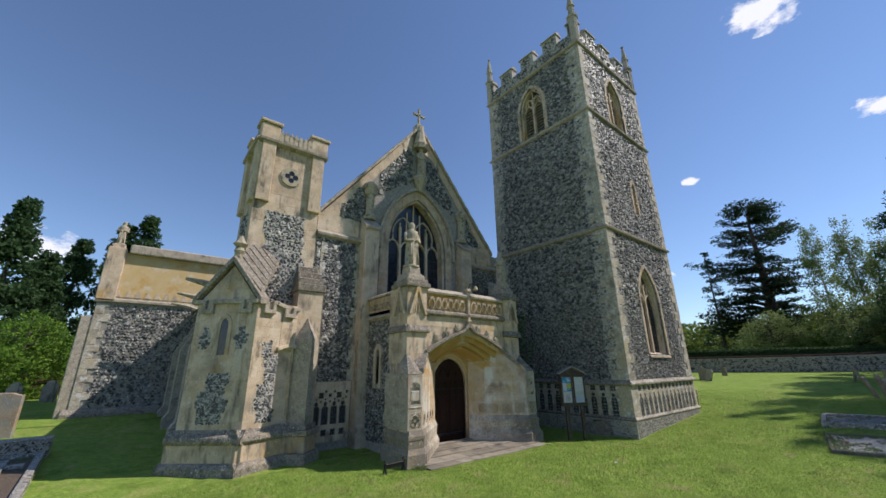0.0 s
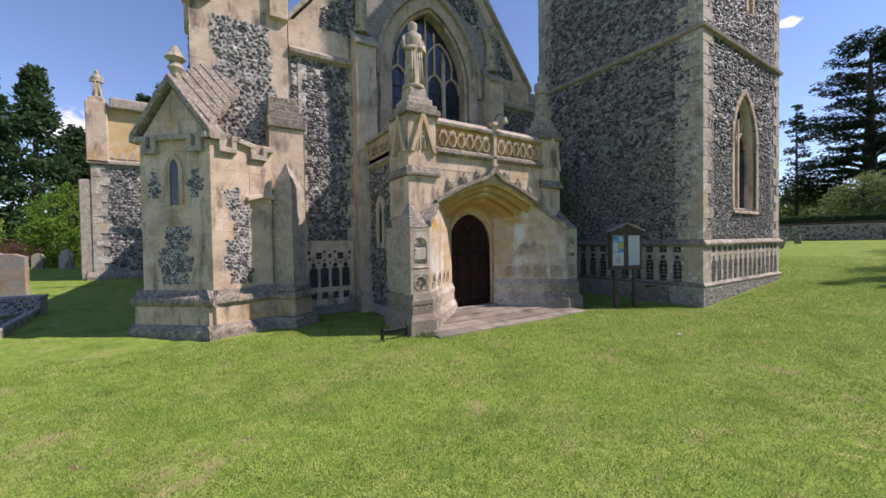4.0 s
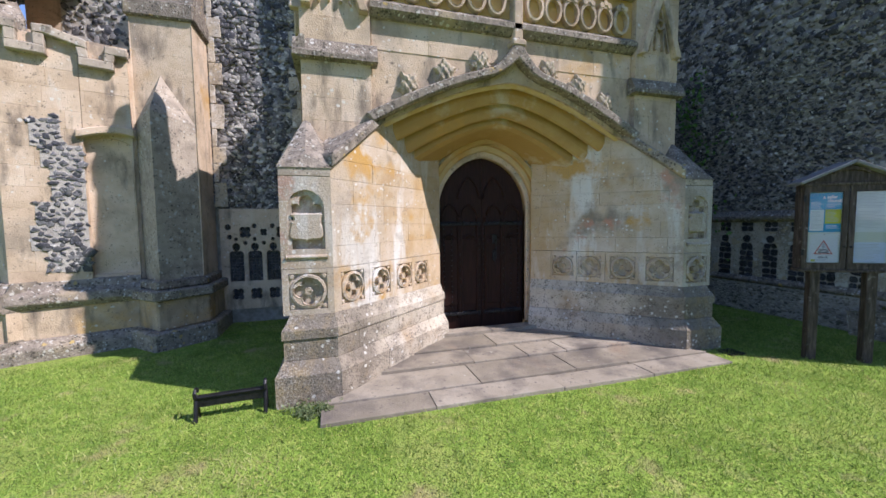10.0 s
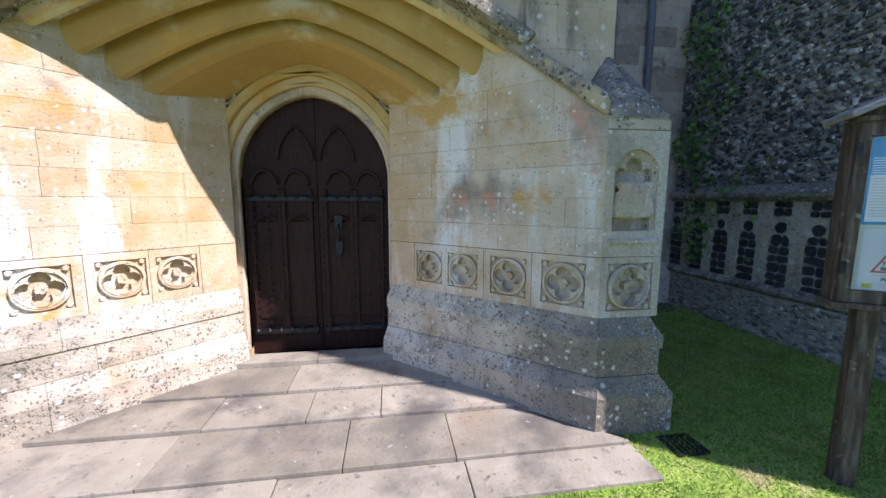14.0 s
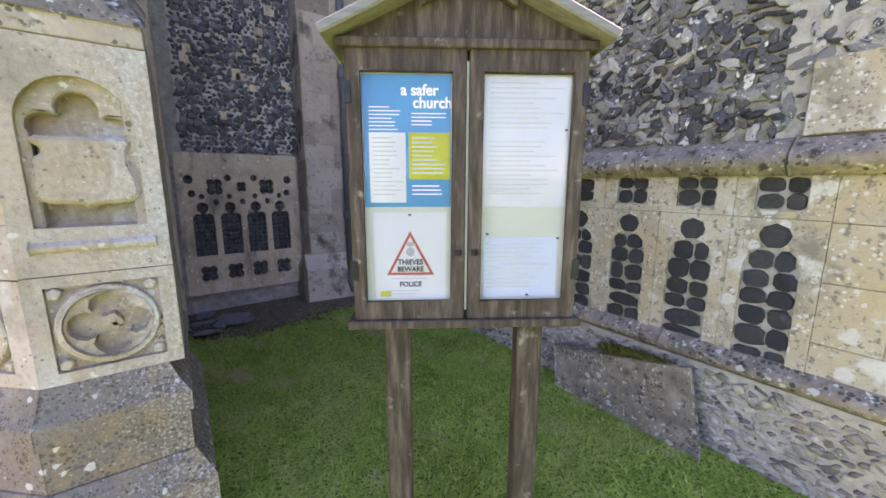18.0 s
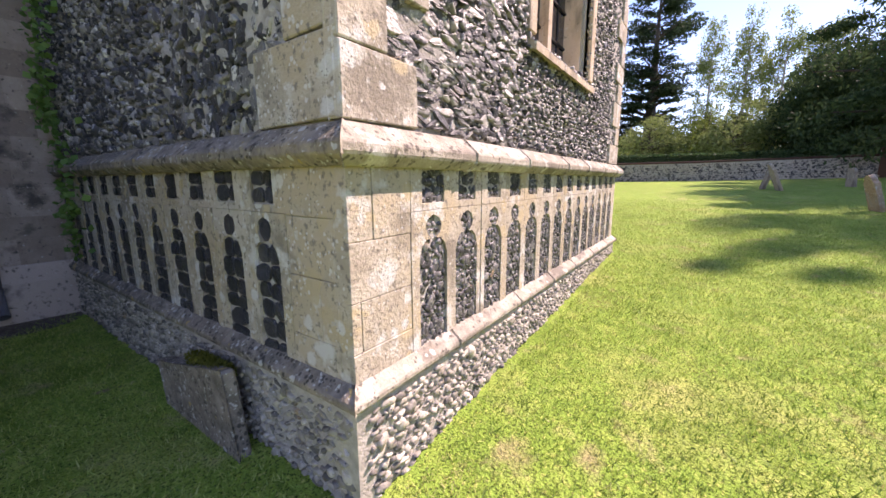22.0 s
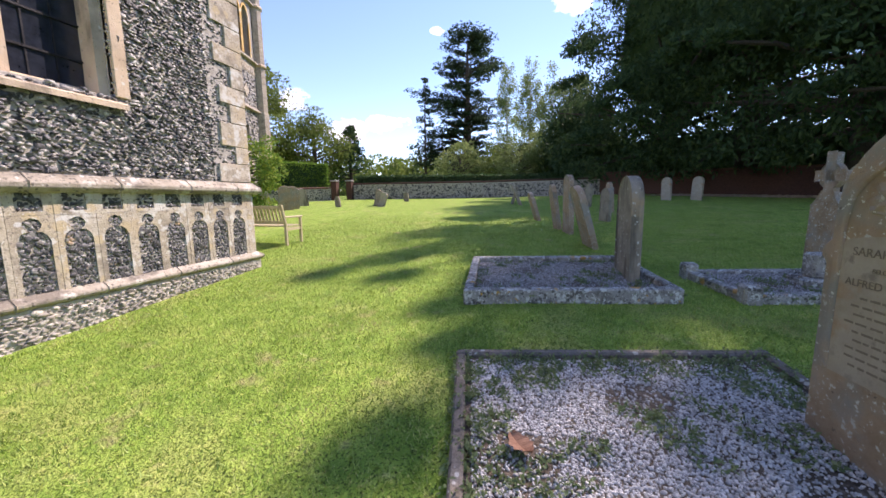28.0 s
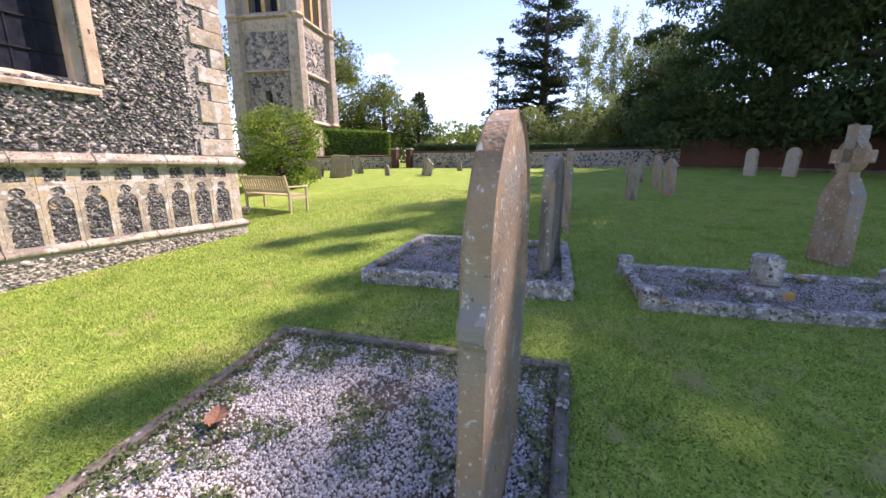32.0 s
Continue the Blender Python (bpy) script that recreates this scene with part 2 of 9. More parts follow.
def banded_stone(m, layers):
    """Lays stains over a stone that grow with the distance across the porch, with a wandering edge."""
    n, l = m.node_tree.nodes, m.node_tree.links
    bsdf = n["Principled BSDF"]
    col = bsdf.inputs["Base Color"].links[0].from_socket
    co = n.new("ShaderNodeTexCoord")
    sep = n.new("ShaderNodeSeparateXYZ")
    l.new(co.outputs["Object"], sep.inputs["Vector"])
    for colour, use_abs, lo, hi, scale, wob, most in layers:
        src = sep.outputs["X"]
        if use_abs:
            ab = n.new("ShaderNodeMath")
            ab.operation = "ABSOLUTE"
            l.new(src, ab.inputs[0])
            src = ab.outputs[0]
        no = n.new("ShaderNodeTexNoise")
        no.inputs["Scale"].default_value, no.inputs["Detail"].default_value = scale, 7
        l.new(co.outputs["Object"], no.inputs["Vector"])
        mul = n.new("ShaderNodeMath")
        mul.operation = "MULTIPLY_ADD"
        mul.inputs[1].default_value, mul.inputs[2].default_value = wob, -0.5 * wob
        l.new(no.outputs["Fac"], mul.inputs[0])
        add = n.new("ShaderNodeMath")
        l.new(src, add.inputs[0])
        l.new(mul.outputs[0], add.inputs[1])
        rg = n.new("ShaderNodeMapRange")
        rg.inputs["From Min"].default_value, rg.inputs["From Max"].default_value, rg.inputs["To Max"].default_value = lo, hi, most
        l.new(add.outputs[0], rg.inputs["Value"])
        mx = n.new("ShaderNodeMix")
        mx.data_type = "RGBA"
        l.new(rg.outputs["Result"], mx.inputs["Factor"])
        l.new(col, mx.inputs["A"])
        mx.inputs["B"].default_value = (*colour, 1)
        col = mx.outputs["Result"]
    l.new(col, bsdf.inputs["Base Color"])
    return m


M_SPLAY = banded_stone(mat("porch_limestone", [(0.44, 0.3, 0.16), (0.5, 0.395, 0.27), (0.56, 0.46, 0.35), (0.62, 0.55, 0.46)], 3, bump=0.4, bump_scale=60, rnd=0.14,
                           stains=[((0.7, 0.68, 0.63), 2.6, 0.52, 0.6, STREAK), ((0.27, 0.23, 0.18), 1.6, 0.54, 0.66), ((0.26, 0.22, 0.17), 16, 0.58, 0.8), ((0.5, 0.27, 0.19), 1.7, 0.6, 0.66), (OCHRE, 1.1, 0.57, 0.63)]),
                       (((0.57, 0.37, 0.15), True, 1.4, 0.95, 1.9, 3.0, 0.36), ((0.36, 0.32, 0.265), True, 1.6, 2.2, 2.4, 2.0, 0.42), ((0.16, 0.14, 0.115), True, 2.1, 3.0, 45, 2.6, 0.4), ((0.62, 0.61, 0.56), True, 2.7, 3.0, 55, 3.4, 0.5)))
M_GRIME = banded_stone(mat("grimy_plinth_stone", [(0.46, 0.4, 0.31), (0.56, 0.5, 0.4), (0.63, 0.58, 0.5)], 4, bump=0.55, bump_scale=48, rnd=0.2, stains=[((0.4, 0.3, 0.19), 2.0, 0.55, 0.7), ((0.3, 0.26, 0.2), 9, 0.56, 0.7)]),
                       (((0.36, 0.31, 0.24), True, 1.0, 1.6, 2.4, 2.6, 0.6), ((0.13, 0.112, 0.09), True, 1.3, 2.1, 3.4, 2.4, 0.66), ((0.12, 0.1, 0.083), True, 1.7, 2.7, 60, 2.6, 0.45), ((0.6, 0.58, 0.53), True, 2.55, 3.0, 75, 3.2, 0.5), ((0.42, 0.3, 0.12), True, 2.2, 3.2, 9, 3.0, 0.4)))


for m_, rows_ in ((M_PLINTH, (((0.5, 0.41, 0.26), 6, 0.44, 0.3), ((0.62, 0.615, 0.585), 8, 0.34, 0.3), ((0.64, 0.63, 0.6), 34, 0.34, 0.3), ((0.2, 0.18, 0.145), 70, 0.36, 0.22))),
                  (M_GRIME, (((0.12, 0.105, 0.088), 44, 0.46, 0.34), ((0.08, 0.07, 0.058), 85, 0.44, 0.4), ((0.6, 0.59, 0.54), 22, 0.36, 0.16))),
                  (M_SPLAY, (((0.64, 0.63, 0.58), 22, 0.34, 0.14), ((0.2, 0.175, 0.14), 60, 0.34, 0.16))),
                  (M_STONE, (((0.64, 0.62, 0.56), 18, 0.32, 0.12), ((0.17, 0.145, 0.115), 55, 0.34, 0.16))),
                  (M_DARKSTONE, (((0.55, 0.54, 0.49), 20, 0.38, 0.24), ((0.05, 0.046, 0.038), 36, 0.42, 0.4), ((0.46, 0.34, 0.12), 13, 0.34, 0.07))),
                  (M_LEDGE, (((0.1, 0.09, 0.075), 26, 0.38, 0.35), ((0.58, 0.57, 0.52), 18, 0.34, 0.2))),
                  (M_GREYSTONE, (((0.56, 0.55, 0.5), 15, 0.34, 0.28), ((0.1, 0.09, 0.075), 30, 0.36, 0.35)))):
    for row_ in rows_:
        spotted(m_, *row_)


def flint_ramp(name, cols, rough=0.55, single=False, rind=0.6, core=0.55):
    """Split flint: a tone for each stone, pale rind and black core in patches within it."""
    return mat(name, cols, 24, bump=0.55, bump_scale=38, island=0.0 if single else 0.7, rnd=0.7 if single else 0.0, rough=rough, spec=0.5, shift=single,
               stains=[((0.03, 0.031, 0.036), 11, core, core + 0.05), ((0.66, 0.64, 0.59), 15, rind, rind + 0.05), ((0.36, 0.25, 0.14), 7, 0.65, 0.72), ((0.7, 0.69, 0.65), 58, 0.63, 0.68), ((0.02, 0.02, 0.024), 46, 0.62, 0.68)])


FLINT_TONES = [(0.018, 0.019, 0.023), (0.032, 0.033, 0.037), (0.065, 0.065, 0.069), (0.13, 0.127, 0.125), (0.25, 0.24, 0.225), (0.43, 0.41, 0.37), (0.63, 0.61, 0.56)]
M_FLINT = flint_ramp("rough_flint", FLINT_TONES)
M_FLINTPIECE = flint_ramp("single_rough_flint", FLINT_TONES, 0.45, True)
M_FLINTPALE = flint_ramp("pale_footing_flint", [(0.06, 0.057, 0.054), (0.15, 0.138, 0.12), (0.28, 0.255, 0.215), (0.38, 0.345, 0.285), (0.5, 0.455, 0.38), (0.6, 0.56, 0.48)], 0.7, rind=0.67, core=0.63)
M_KNAPPED = flint_ramp("knapped_black_flint", [(0.012, 0.013, 0.017), (0.022, 0.024, 0.03), (0.045, 0.046, 0.055), (0.1, 0.1, 0.105)], 0.28, rind=0.66, core=0.5)
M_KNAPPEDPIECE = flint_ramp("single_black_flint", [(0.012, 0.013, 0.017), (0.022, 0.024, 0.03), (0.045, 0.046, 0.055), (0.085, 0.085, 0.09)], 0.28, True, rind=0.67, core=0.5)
M_FLINTCOBBLE = flint_ramp("dark_cobble_flint", [(0.014, 0.015, 0.018), (0.03, 0.031, 0.036), (0.06, 0.06, 0.066), (0.12, 0.12, 0.125), (0.3, 0.285, 0.26)], 0.35, rind=0.66, core=0.52)
M_KNAPGREY = flint_ramp("grey_knapped_flint", [(0.022, 0.023, 0.027), (0.05, 0.05, 0.055), (0.1, 0.1, 0.103), (0.18, 0.176, 0.172), (0.32, 0.31, 0.29)], 0.45, rind=0.63, core=0.55)
M_LEAD = mat("lead", [(0.14, 0.15, 0.16), (0.2, 0.21, 0.22)], 8, rough=0.6, metal=0.4)
M_TILE = mat("roof_tile", [(0.16, 0.1, 0.07), (0.25, 0.16, 0.1)], 9, bump=0.5, rnd=0.4)
M_OAK = mat("dark_oak", [(0.013, 0.005, 0.004), (0.028, 0.0105, 0.008), (0.046, 0.018, 0.013)], 5, rough=0.55, spec=0.22, bump=0.3, bump_scale=30, stretch=(9, 9, 0.8))
M_IRON = mat("black_iron", [(0.02, 0.02, 0.022), (0.05, 0.05, 0.055)], 20, rough=0.45, metal=0.7)
M_BOARDWOOD = mat("weathered_brown_wood", [(0.035, 0.027, 0.021), (0.075, 0.056, 0.044), (0.15, 0.12, 0.098)], 6, rough=0.75, bump=0.4, bump_scale=30, stretch=(6, 6, 0.8),
                  stains=[((0.3, 0.28, 0.25), 14, 0.62, 0.75)])
M_TEAK = mat("pale_teak", [(0.4, 0.34, 0.21), (0.52, 0.45, 0.29)], 5, rough=0.7, stretch=(5, 5, 1))
M_FLAG = mat("paving_flag", [(0.215, 0.188, 0.142), (0.305, 0.268, 0.208), (0.38, 0.338, 0.27)], 2.5, bump=0.35, bump_scale=50, rnd=0.3,
             stains=[((0.13, 0.115, 0.1), 1.6, 0.48, 0.66), ((0.27, 0.21, 0.15), 1.1, 0.6, 0.72), ((0.13, 0.11, 0.1), 20, 0.58, 0.7), (WHITE_LICHEN, 16, 0.68, 0.74)])
M_KERB = mat("lichened_kerb_stone", [(0.2, 0.185, 0.165), (0.32, 0.3, 0.265), (0.43, 0.405, 0.36)], 8, bump=0.5, bump_scale=50,
             stains=[((0.13, 0.12, 0.1), 5, 0.52, 0.64), ((0.1, 0.09, 0.075), 24, 0.58, 0.66), (WHITE_LICHEN, 13, 0.55, 0.61), (WHITE_LICHEN, 34, 0.6, 0.64), ((0.5, 0.27, 0.06), 9, 0.66, 0.69)])
for row_ in (((0.6, 0.59, 0.54), 17, 0.4, 0.28), ((0.08, 0.072, 0.06), 24, 0.42, 0.42), ((0.06, 0.054, 0.045), 60, 0.35, 0.4), ((0.5, 0.27, 0.06), 6, 0.42, 0.13)):
    spotted(M_KERB, *row_)
M_KERBDARK = spotted(mat("dark_stained_kerb_stone", [(0.1, 0.088, 0.072), (0.17, 0.15, 0.125), (0.25, 0.22, 0.185)], 7, bump=0.5, bump_scale=50, stains=[((0.05, 0.045, 0.038), 14, 0.55, 0.66), ((0.3, 0.24, 0.17), 3, 0.57, 0.68)]), (0.5, 0.49, 0.45), 20, 0.34, 0.2)
M_HEAD = mat("brown_sandstone_headstone", [(0.24, 0.165, 0.1), (0.34, 0.25, 0.17), (0.4, 0.32, 0.24)], 3, bump=0.35, bump_scale=60,
             stains=[((0.26, 0.25, 0.22), 2.4, 0.47, 0.6), ((0.4, 0.2, 0.1), 1.5, 0.56, 0.7), ((0.46, 0.46, 0.41), 13, 0.62, 0.66), (WHITE_LICHEN, 34, 0.61, 0.65), ((0.12, 0.1, 0.08), 22, 0.64, 0.69)])
M_HEADGREY = mat("grey_headstone", [(0.2, 0.17, 0.125), (0.31, 0.27, 0.21), (0.39, 0.345, 0.275)], 4, bump=0.4, bump_scale=55, rnd=0.3,
                 stains=[((0.11, 0.095, 0.075), 5, 0.5, 0.62, (1, 1, 0.14)), ((0.36, 0.25, 0.15), 2, 0.56, 0.68), (WHITE_LICHEN, 18, 0.62, 0.67)])
M_HEADFACE = mat("smooth_grey_inscription_stone", [(0.31, 0.265, 0.2), (0.37, 0.325, 0.255), (0.42, 0.375, 0.3)], 6, bump=0.3, bump_scale=80, stains=[((0.36, 0.2, 0.1), 2.4, 0.56, 0.7), ((0.25, 0.22, 0.18), 12, 0.58, 0.7)])
M_GRAVEL = mat("marble_chippings", [(0.2, 0.19, 0.18), (0.42, 0.405, 0.385), (0.6, 0.58, 0.55), (0.76, 0.74, 0.71)], 30, bump=0.3, island=0.7, rough=0.8)
M_GRAVELGREY = mat("grey_chippings", [(0.15, 0.142, 0.13), (0.28, 0.268, 0.25), (0.42, 0.405, 0.38), (0.6, 0.58, 0.55)], 30, bump=0.3, island=0.7, rough=0.85)
M_SOIL = mat("dark_gravel_soil", [(0.06, 0.044, 0.03), (0.115, 0.087, 0.062), (0.2, 0.165, 0.125)], 30, bump=0.6, bump_scale=60)
# finest dark fleck (scale 62) is shade between the tufts, painted into the colour
M_GRASS = mat("lawn", [(0.16, 0.27, 0.043), (0.235, 0.36, 0.058), (0.33, 0.42, 0.088)], 5, rough=0.9, bump=1.0, bump_scale=60, spec=0.1,
              stains=[((0.42, 0.42, 0.14), 0.8, 0.53, 0.78), ((0.46, 0.42, 0.18), 3.6, 0.62, 0.74), ((0.13, 0.22, 0.028), 1.3, 0.53, 0.7), ((0.11, 0.17, 0.022), 17, 0.55, 0.72), ((0.45, 0.47, 0.13), 30, 0.57, 0.68), ((0.05, 0.075, 0.016), 62, 0.52, 0.62), ((0.36, 0.3, 0.15), 1.9, 0.6, 0.74), ((0.25, 0.19, 0.11), 2.3, 0.68, 0.73)])
M_BLADE = mat("grass_blades", [(0.07, 0.14, 0.026), (0.19, 0.31, 0.05), (0.38, 0.48, 0.1), (0.62, 0.6, 0.28)], 7, rough=0.5, bump=0, island=0.6, spec=0.3,
              stains=[((0.5, 0.45, 0.2), 1.0, 0.55, 0.74), ((0.5, 0.43, 0.22), 5, 0.62, 0.72), ((0.11, 0.2, 0.023), 1.6, 0.54, 0.7), ((0.46, 0.39, 0.2), 1.9, 0.6, 0.74), ((0.42, 0.35, 0.18), 7, 0.63, 0.7)])
M_WALLBRICK = mat("red_brick", [(0.07, 0.036, 0.028), (0.125, 0.062, 0.046)], 9, bump=0.4, rnd=0.4)
M_BARK = mat("bark", [(0.05, 0.04, 0.032), (0.11, 0.09, 0.07)], 7, bump=0.8, stretch=(3, 3, 0.7))
M_BIRCHBARK = mat("birch_bark", [(0.3, 0.28, 0.25), (0.5, 0.48, 0.44)], 5, bump=0.4)
M_GLASSDARK = mat("leaded_glass", [(0.012, 0.015, 0.022), (0.03, 0.035, 0.05)], 9, rough=0.12, bump=0.25, bump_scale=9, spec=0.6)
M_PVC = mat("grey_cast_pipe", [(0.1, 0.1, 0.11), (0.14, 0.14, 0.15)], 12, rough=0.5)
M_STATUE = mat("carved_limestone", [(0.3, 0.25, 0.18), (0.44, 0.38, 0.28), (0.54, 0.47, 0.36)], 5, bump=0.5, bump_scale=30,
               stains=[((0.15, 0.13, 0.1), 5, 0.52, 0.66)])


def thin(m, share=0.35):
    """Lets part of the light through a thin blade."""
    n, l = m.node_tree.nodes, m.node_tree.links
    b = n["Principled BSDF"]
    t = n.new("ShaderNodeBsdfTranslucent")
    l.new(b.inputs["Base Color"].links[0].from_socket, t.inputs["Color"])
    x = n.new("ShaderNodeMixShader")
    x.inputs["Fac"].default_value = share
    l.new(b.outputs["BSDF"], x.inputs[1])
    l.new(t.outputs["BSDF"], x.inputs[2])
    l.new(x.outputs["Shader"], n["Material Output"].inputs["Surface"])
    return m


def leaf_mat(name, cols, scale=0.8, spec=0.2, share=0.4):
    return thin(mat(name, cols, scale, rough=0.7, bump=0, island=0.55, spec=spec), share)


thin(M_BLADE, 0.3)
M_YEW = leaf_mat("yew_leaf", [(0.028, 0.052, 0.026), (0.05, 0.09, 0.038), (0.11, 0.16, 0.055)], spec=0.1, share=0.3)
M_CEDAR = leaf_mat("cedar_leaf", [(0.022, 0.042, 0.024), (0.04, 0.07, 0.038), (0.07, 0.105, 0.055)])
M_BIRCH = leaf_mat("birch_leaf", [(0.13, 0.18, 0.055), (0.21, 0.27, 0.09), (0.33, 0.37, 0.15)])
M_HEDGE = leaf_mat("hedge_leaf", [(0.07, 0.14, 0.02), (0.14, 0.26, 0.035), (0.26, 0.37, 0.06)])
M_SHRUB = leaf_mat("shrub_leaf", [(0.06, 0.13, 0.022), (0.15, 0.26, 0.045), (0.4, 0.42, 0.06)])
M_WOOD = leaf_mat("broadleaf", [(0.07, 0.11, 0.024), (0.14, 0.19, 0.042), (0.23, 0.27, 0.075)])
M_CONIF = leaf_mat("conifer_leaf", [(0.028, 0.06, 0.024), (0.05, 0.1, 0.036), (0.085, 0.14, 0.05)])
M_IVY = leaf_mat("ivy_leaf", [(0.06, 0.14, 0.035), (0.12, 0.26, 0.06), (0.24, 0.4, 0.11)], spec=0.4)
M_MOSS = leaf_mat("moss", [(0.09, 0.1, 0.015), (0.18, 0.19, 0.03), (0.3, 0.28, 0.06)])
M_WEED = leaf_mat("weed_leaf", [(0.1, 0.15, 0.06), (0.19, 0.25, 0.11), (0.34, 0.37, 0.2)])

# ---- building helpers ----
from mathutils.geometry import tessellate_polygon

ROOT_INV = {}


def thing(name, m=None, label="", category="", group="", world_built=False, kind=""):
    """A top-level Empty. With world_built its parts are modelled in world coordinates."""
    ob = new(name)
    ob.empty_display_size = 0.2
    ob.matrix_basis = m or Matrix()
    tagged(ob, label, category, group, kind)
    if world_built:
        ROOT_INV[ob] = ob.matrix_basis.inverted()
    return ob


def link_mesh(name, me, material, parent=None, label="", kind=""):
    me.materials.append(material)
    ob = new(name, me)
    if parent is not None:
        top = parent
        while top.parent:
            top = top.parent
        if top in ROOT_INV:
            me.transform(ROOT_INV[top])
            ROOT_INV[ob] = ROOT_INV[top]
        ob.parent = parent
    return tagged(ob, label, kind=kind)


def part(name, bm, material, parent=None, label="", smooth=False, bevel=0.0, kind=""):
    bmesh.ops.remove_doubles(bm, verts=bm.verts, dist=1e-5)
    if bevel:
        sharp = [e for e in bm.edges if len(e.link_faces) == 2 and e.calc_face_angle(0) > 0.6]
        bmesh.ops.bevel(bm, geom=sharp, offset=bevel, segments=1, affect="EDGES", profile=0.6)
    bmesh.ops.recalc_face_normals(bm, faces=bm.faces)
    me = bpy.data.meshes.new(name)
    bm.to_mesh(me)
    bm.free()
    if smooth:
        me.polygons.foreach_set("use_smooth", [True] * len(me.polygons))
    return link_mesh(name, me, material, parent, label, kind)


def arrays(name, verts, faces_flat, per_face, material, parent=None, label="", kind="", smooth=False):
    """A mesh from numpy arrays: all faces have per_face corners."""
    me = bpy.data.meshes.new(name)
    nf = len(faces_flat) // per_face
    me.vertices.add(len(verts))
    me.vertices.foreach_set("co", np.asarray(verts, np.float32).ravel())
    me.loops.add(len(faces_flat))
    me.loops.foreach_set("vertex_index", np.asarray(faces_flat, np.int32))
    me.polygons.add(nf)
    me.polygons.foreach_set("loop_start", np.arange(nf, dtype=np.int32) * per_face)
    me.update(calc_edges=True)
    if smooth:
        me.polygons.foreach_set("use_smooth", [True] * nf)
    return link_mesh(name, me, material, parent, label, kind)


class Face:
    """A wall plane: a runs along u, b up along v, d out along n."""

    def __init__(self, o, u, v=(0, 0, 1)):
        self.o, self.u, self.v = Vector(o), Vector(u).normalized(), Vector(v).normalized()
        self.n = self.u.cross(self.v)

    def at(self, a, b, d=0.0):
        return self.o + self.u * a + self.v * b + self.n * d


def plate(bm, outer, holes, fr, d0, d1):
    """A slab in a wall plane from depth d0 to d1, with holes through it."""
    loops = [outer, *holes]
    pts = [p for lp in loops for p in lp]
    tri = tessellate_polygon([[Vector((a, b, 0)) for a, b in lp] for lp in loops])
    lo = [bm.verts.new(fr.at(a, b, d0)) for a, b in pts]
    hi = [bm.verts.new(fr.at(a, b, d1)) for a, b in pts]
    for t in tri:
        if len(set(t)) == 3:
            for vs in (hi, lo):
                try:
                    bm.faces.new([vs[i] for i in t])
                except ValueError:
                    pass
    k = 0
    for lp in loops:
        n = len(lp)
        for i in range(n):
            i0, i1 = k + i, k + (i + 1) % n
            try:
                bm.faces.new([lo[i0], lo[i1], hi[i1], hi[i0]])
            except ValueError:
                pass
        k += n
    return bm


def prism(bm, pts, fr, d0, d1):
    return plate(bm, pts, [], fr, d0, d1)


def solid(*args):
    return plate(bmesh.new(), *args)


def box(bm, x0, x1, y0, y1, z0, z1):
    v = [bm.verts.new((x, y, z)) for z in (z0, z1) for y in (y0, y1) for x in (x0, x1)]
    for f in ((0, 2, 3, 1), (4, 5, 7, 6), (0, 1, 5, 4), (2, 6, 7, 3), (0, 4, 6, 2), (1, 3, 7, 5)):
        bm.faces.new([v[i] for i in f])
    return bm


def boxes(*bs):
    bm = bmesh.new()
    for b in bs:
        box(bm, *b)
    return bm


def fbox(bm, fr, a0, a1, b0, b1, d0, d1):
    return prism(bm, [(a0, b0), (a1, b0), (a1, b1), (a0, b1)], fr, d0, d1)


def sweep(bm, prof, fr, a0, a1, m0=0.0, m1=0.0):
    """A moulding: a profile of (d, b) run along the wall from a0 to a1; m0, m1 mitre its ends."""
    r0 = [bm.verts.new(fr.at(a0 - m0 * d, b, d)) for d, b in prof]
    r1 = [bm.verts.new(fr.at(a1 + m1 * d, b, d)) for d, b in prof]
    n = len(prof)
    for i in range(n):
        bm.faces.new([r0[i], r0[(i + 1) % n], r1[(i + 1) % n], r1[i]])
    bm.faces.new(r0)
    bm.faces.new(r1[::-1])
    return bm


def lathe(bm, prof, at, seg=12, ax=None):
    """A turned shape: a profile of (radius, height) about the upright through at."""
    rings = []
    for r, z in prof:
        rings.append([bm.verts.new((at[0] + max(r, 1e-4) * math.cos(2 * math.pi * i / seg), at[1] + max(r, 1e-4) * math.sin(2 * math.pi * i / seg), at[2] + z)) for i in range(seg)])
    for p, q in zip(rings, rings[1:]):
        for i in range(seg):
            bm.faces.new([p[i], p[(i + 1) % seg], q[(i + 1) % seg], q[i]])
    bm.faces.new(rings[0][::-1])
    bm.faces.new(rings[-1])
    return bm


def tube(bm, pts, rad, seg=8):
    pts = [Vector(p) for p in pts]
    rads = rad if isinstance(rad, (list, tuple)) else [rad] * len(pts)
    rings = []
    for i, p in enumerate(pts):
        d = (pts[min(i + 1, len(pts) - 1)] - pts[max(i - 1, 0)]).normalized()
        side = d.cross(Vector((0.31, 0.17, 0.93))).normalized()
        up = d.cross(side)
        rings.append([bm.verts.new(p + (side * math.cos(2 * math.pi * k / seg) + up * math.sin(2 * math.pi * k / seg)) * rads[i]) for k in range(seg)])
    for p, q in zip(rings, rings[1:]):
        for k in range(seg):
            bm.faces.new([p[k], p[(k + 1) % seg], q[(k + 1) % seg], q[k]])
    bm.faces.new(rings[0][::-1])
    bm.faces.new(rings[-1])
    return bm


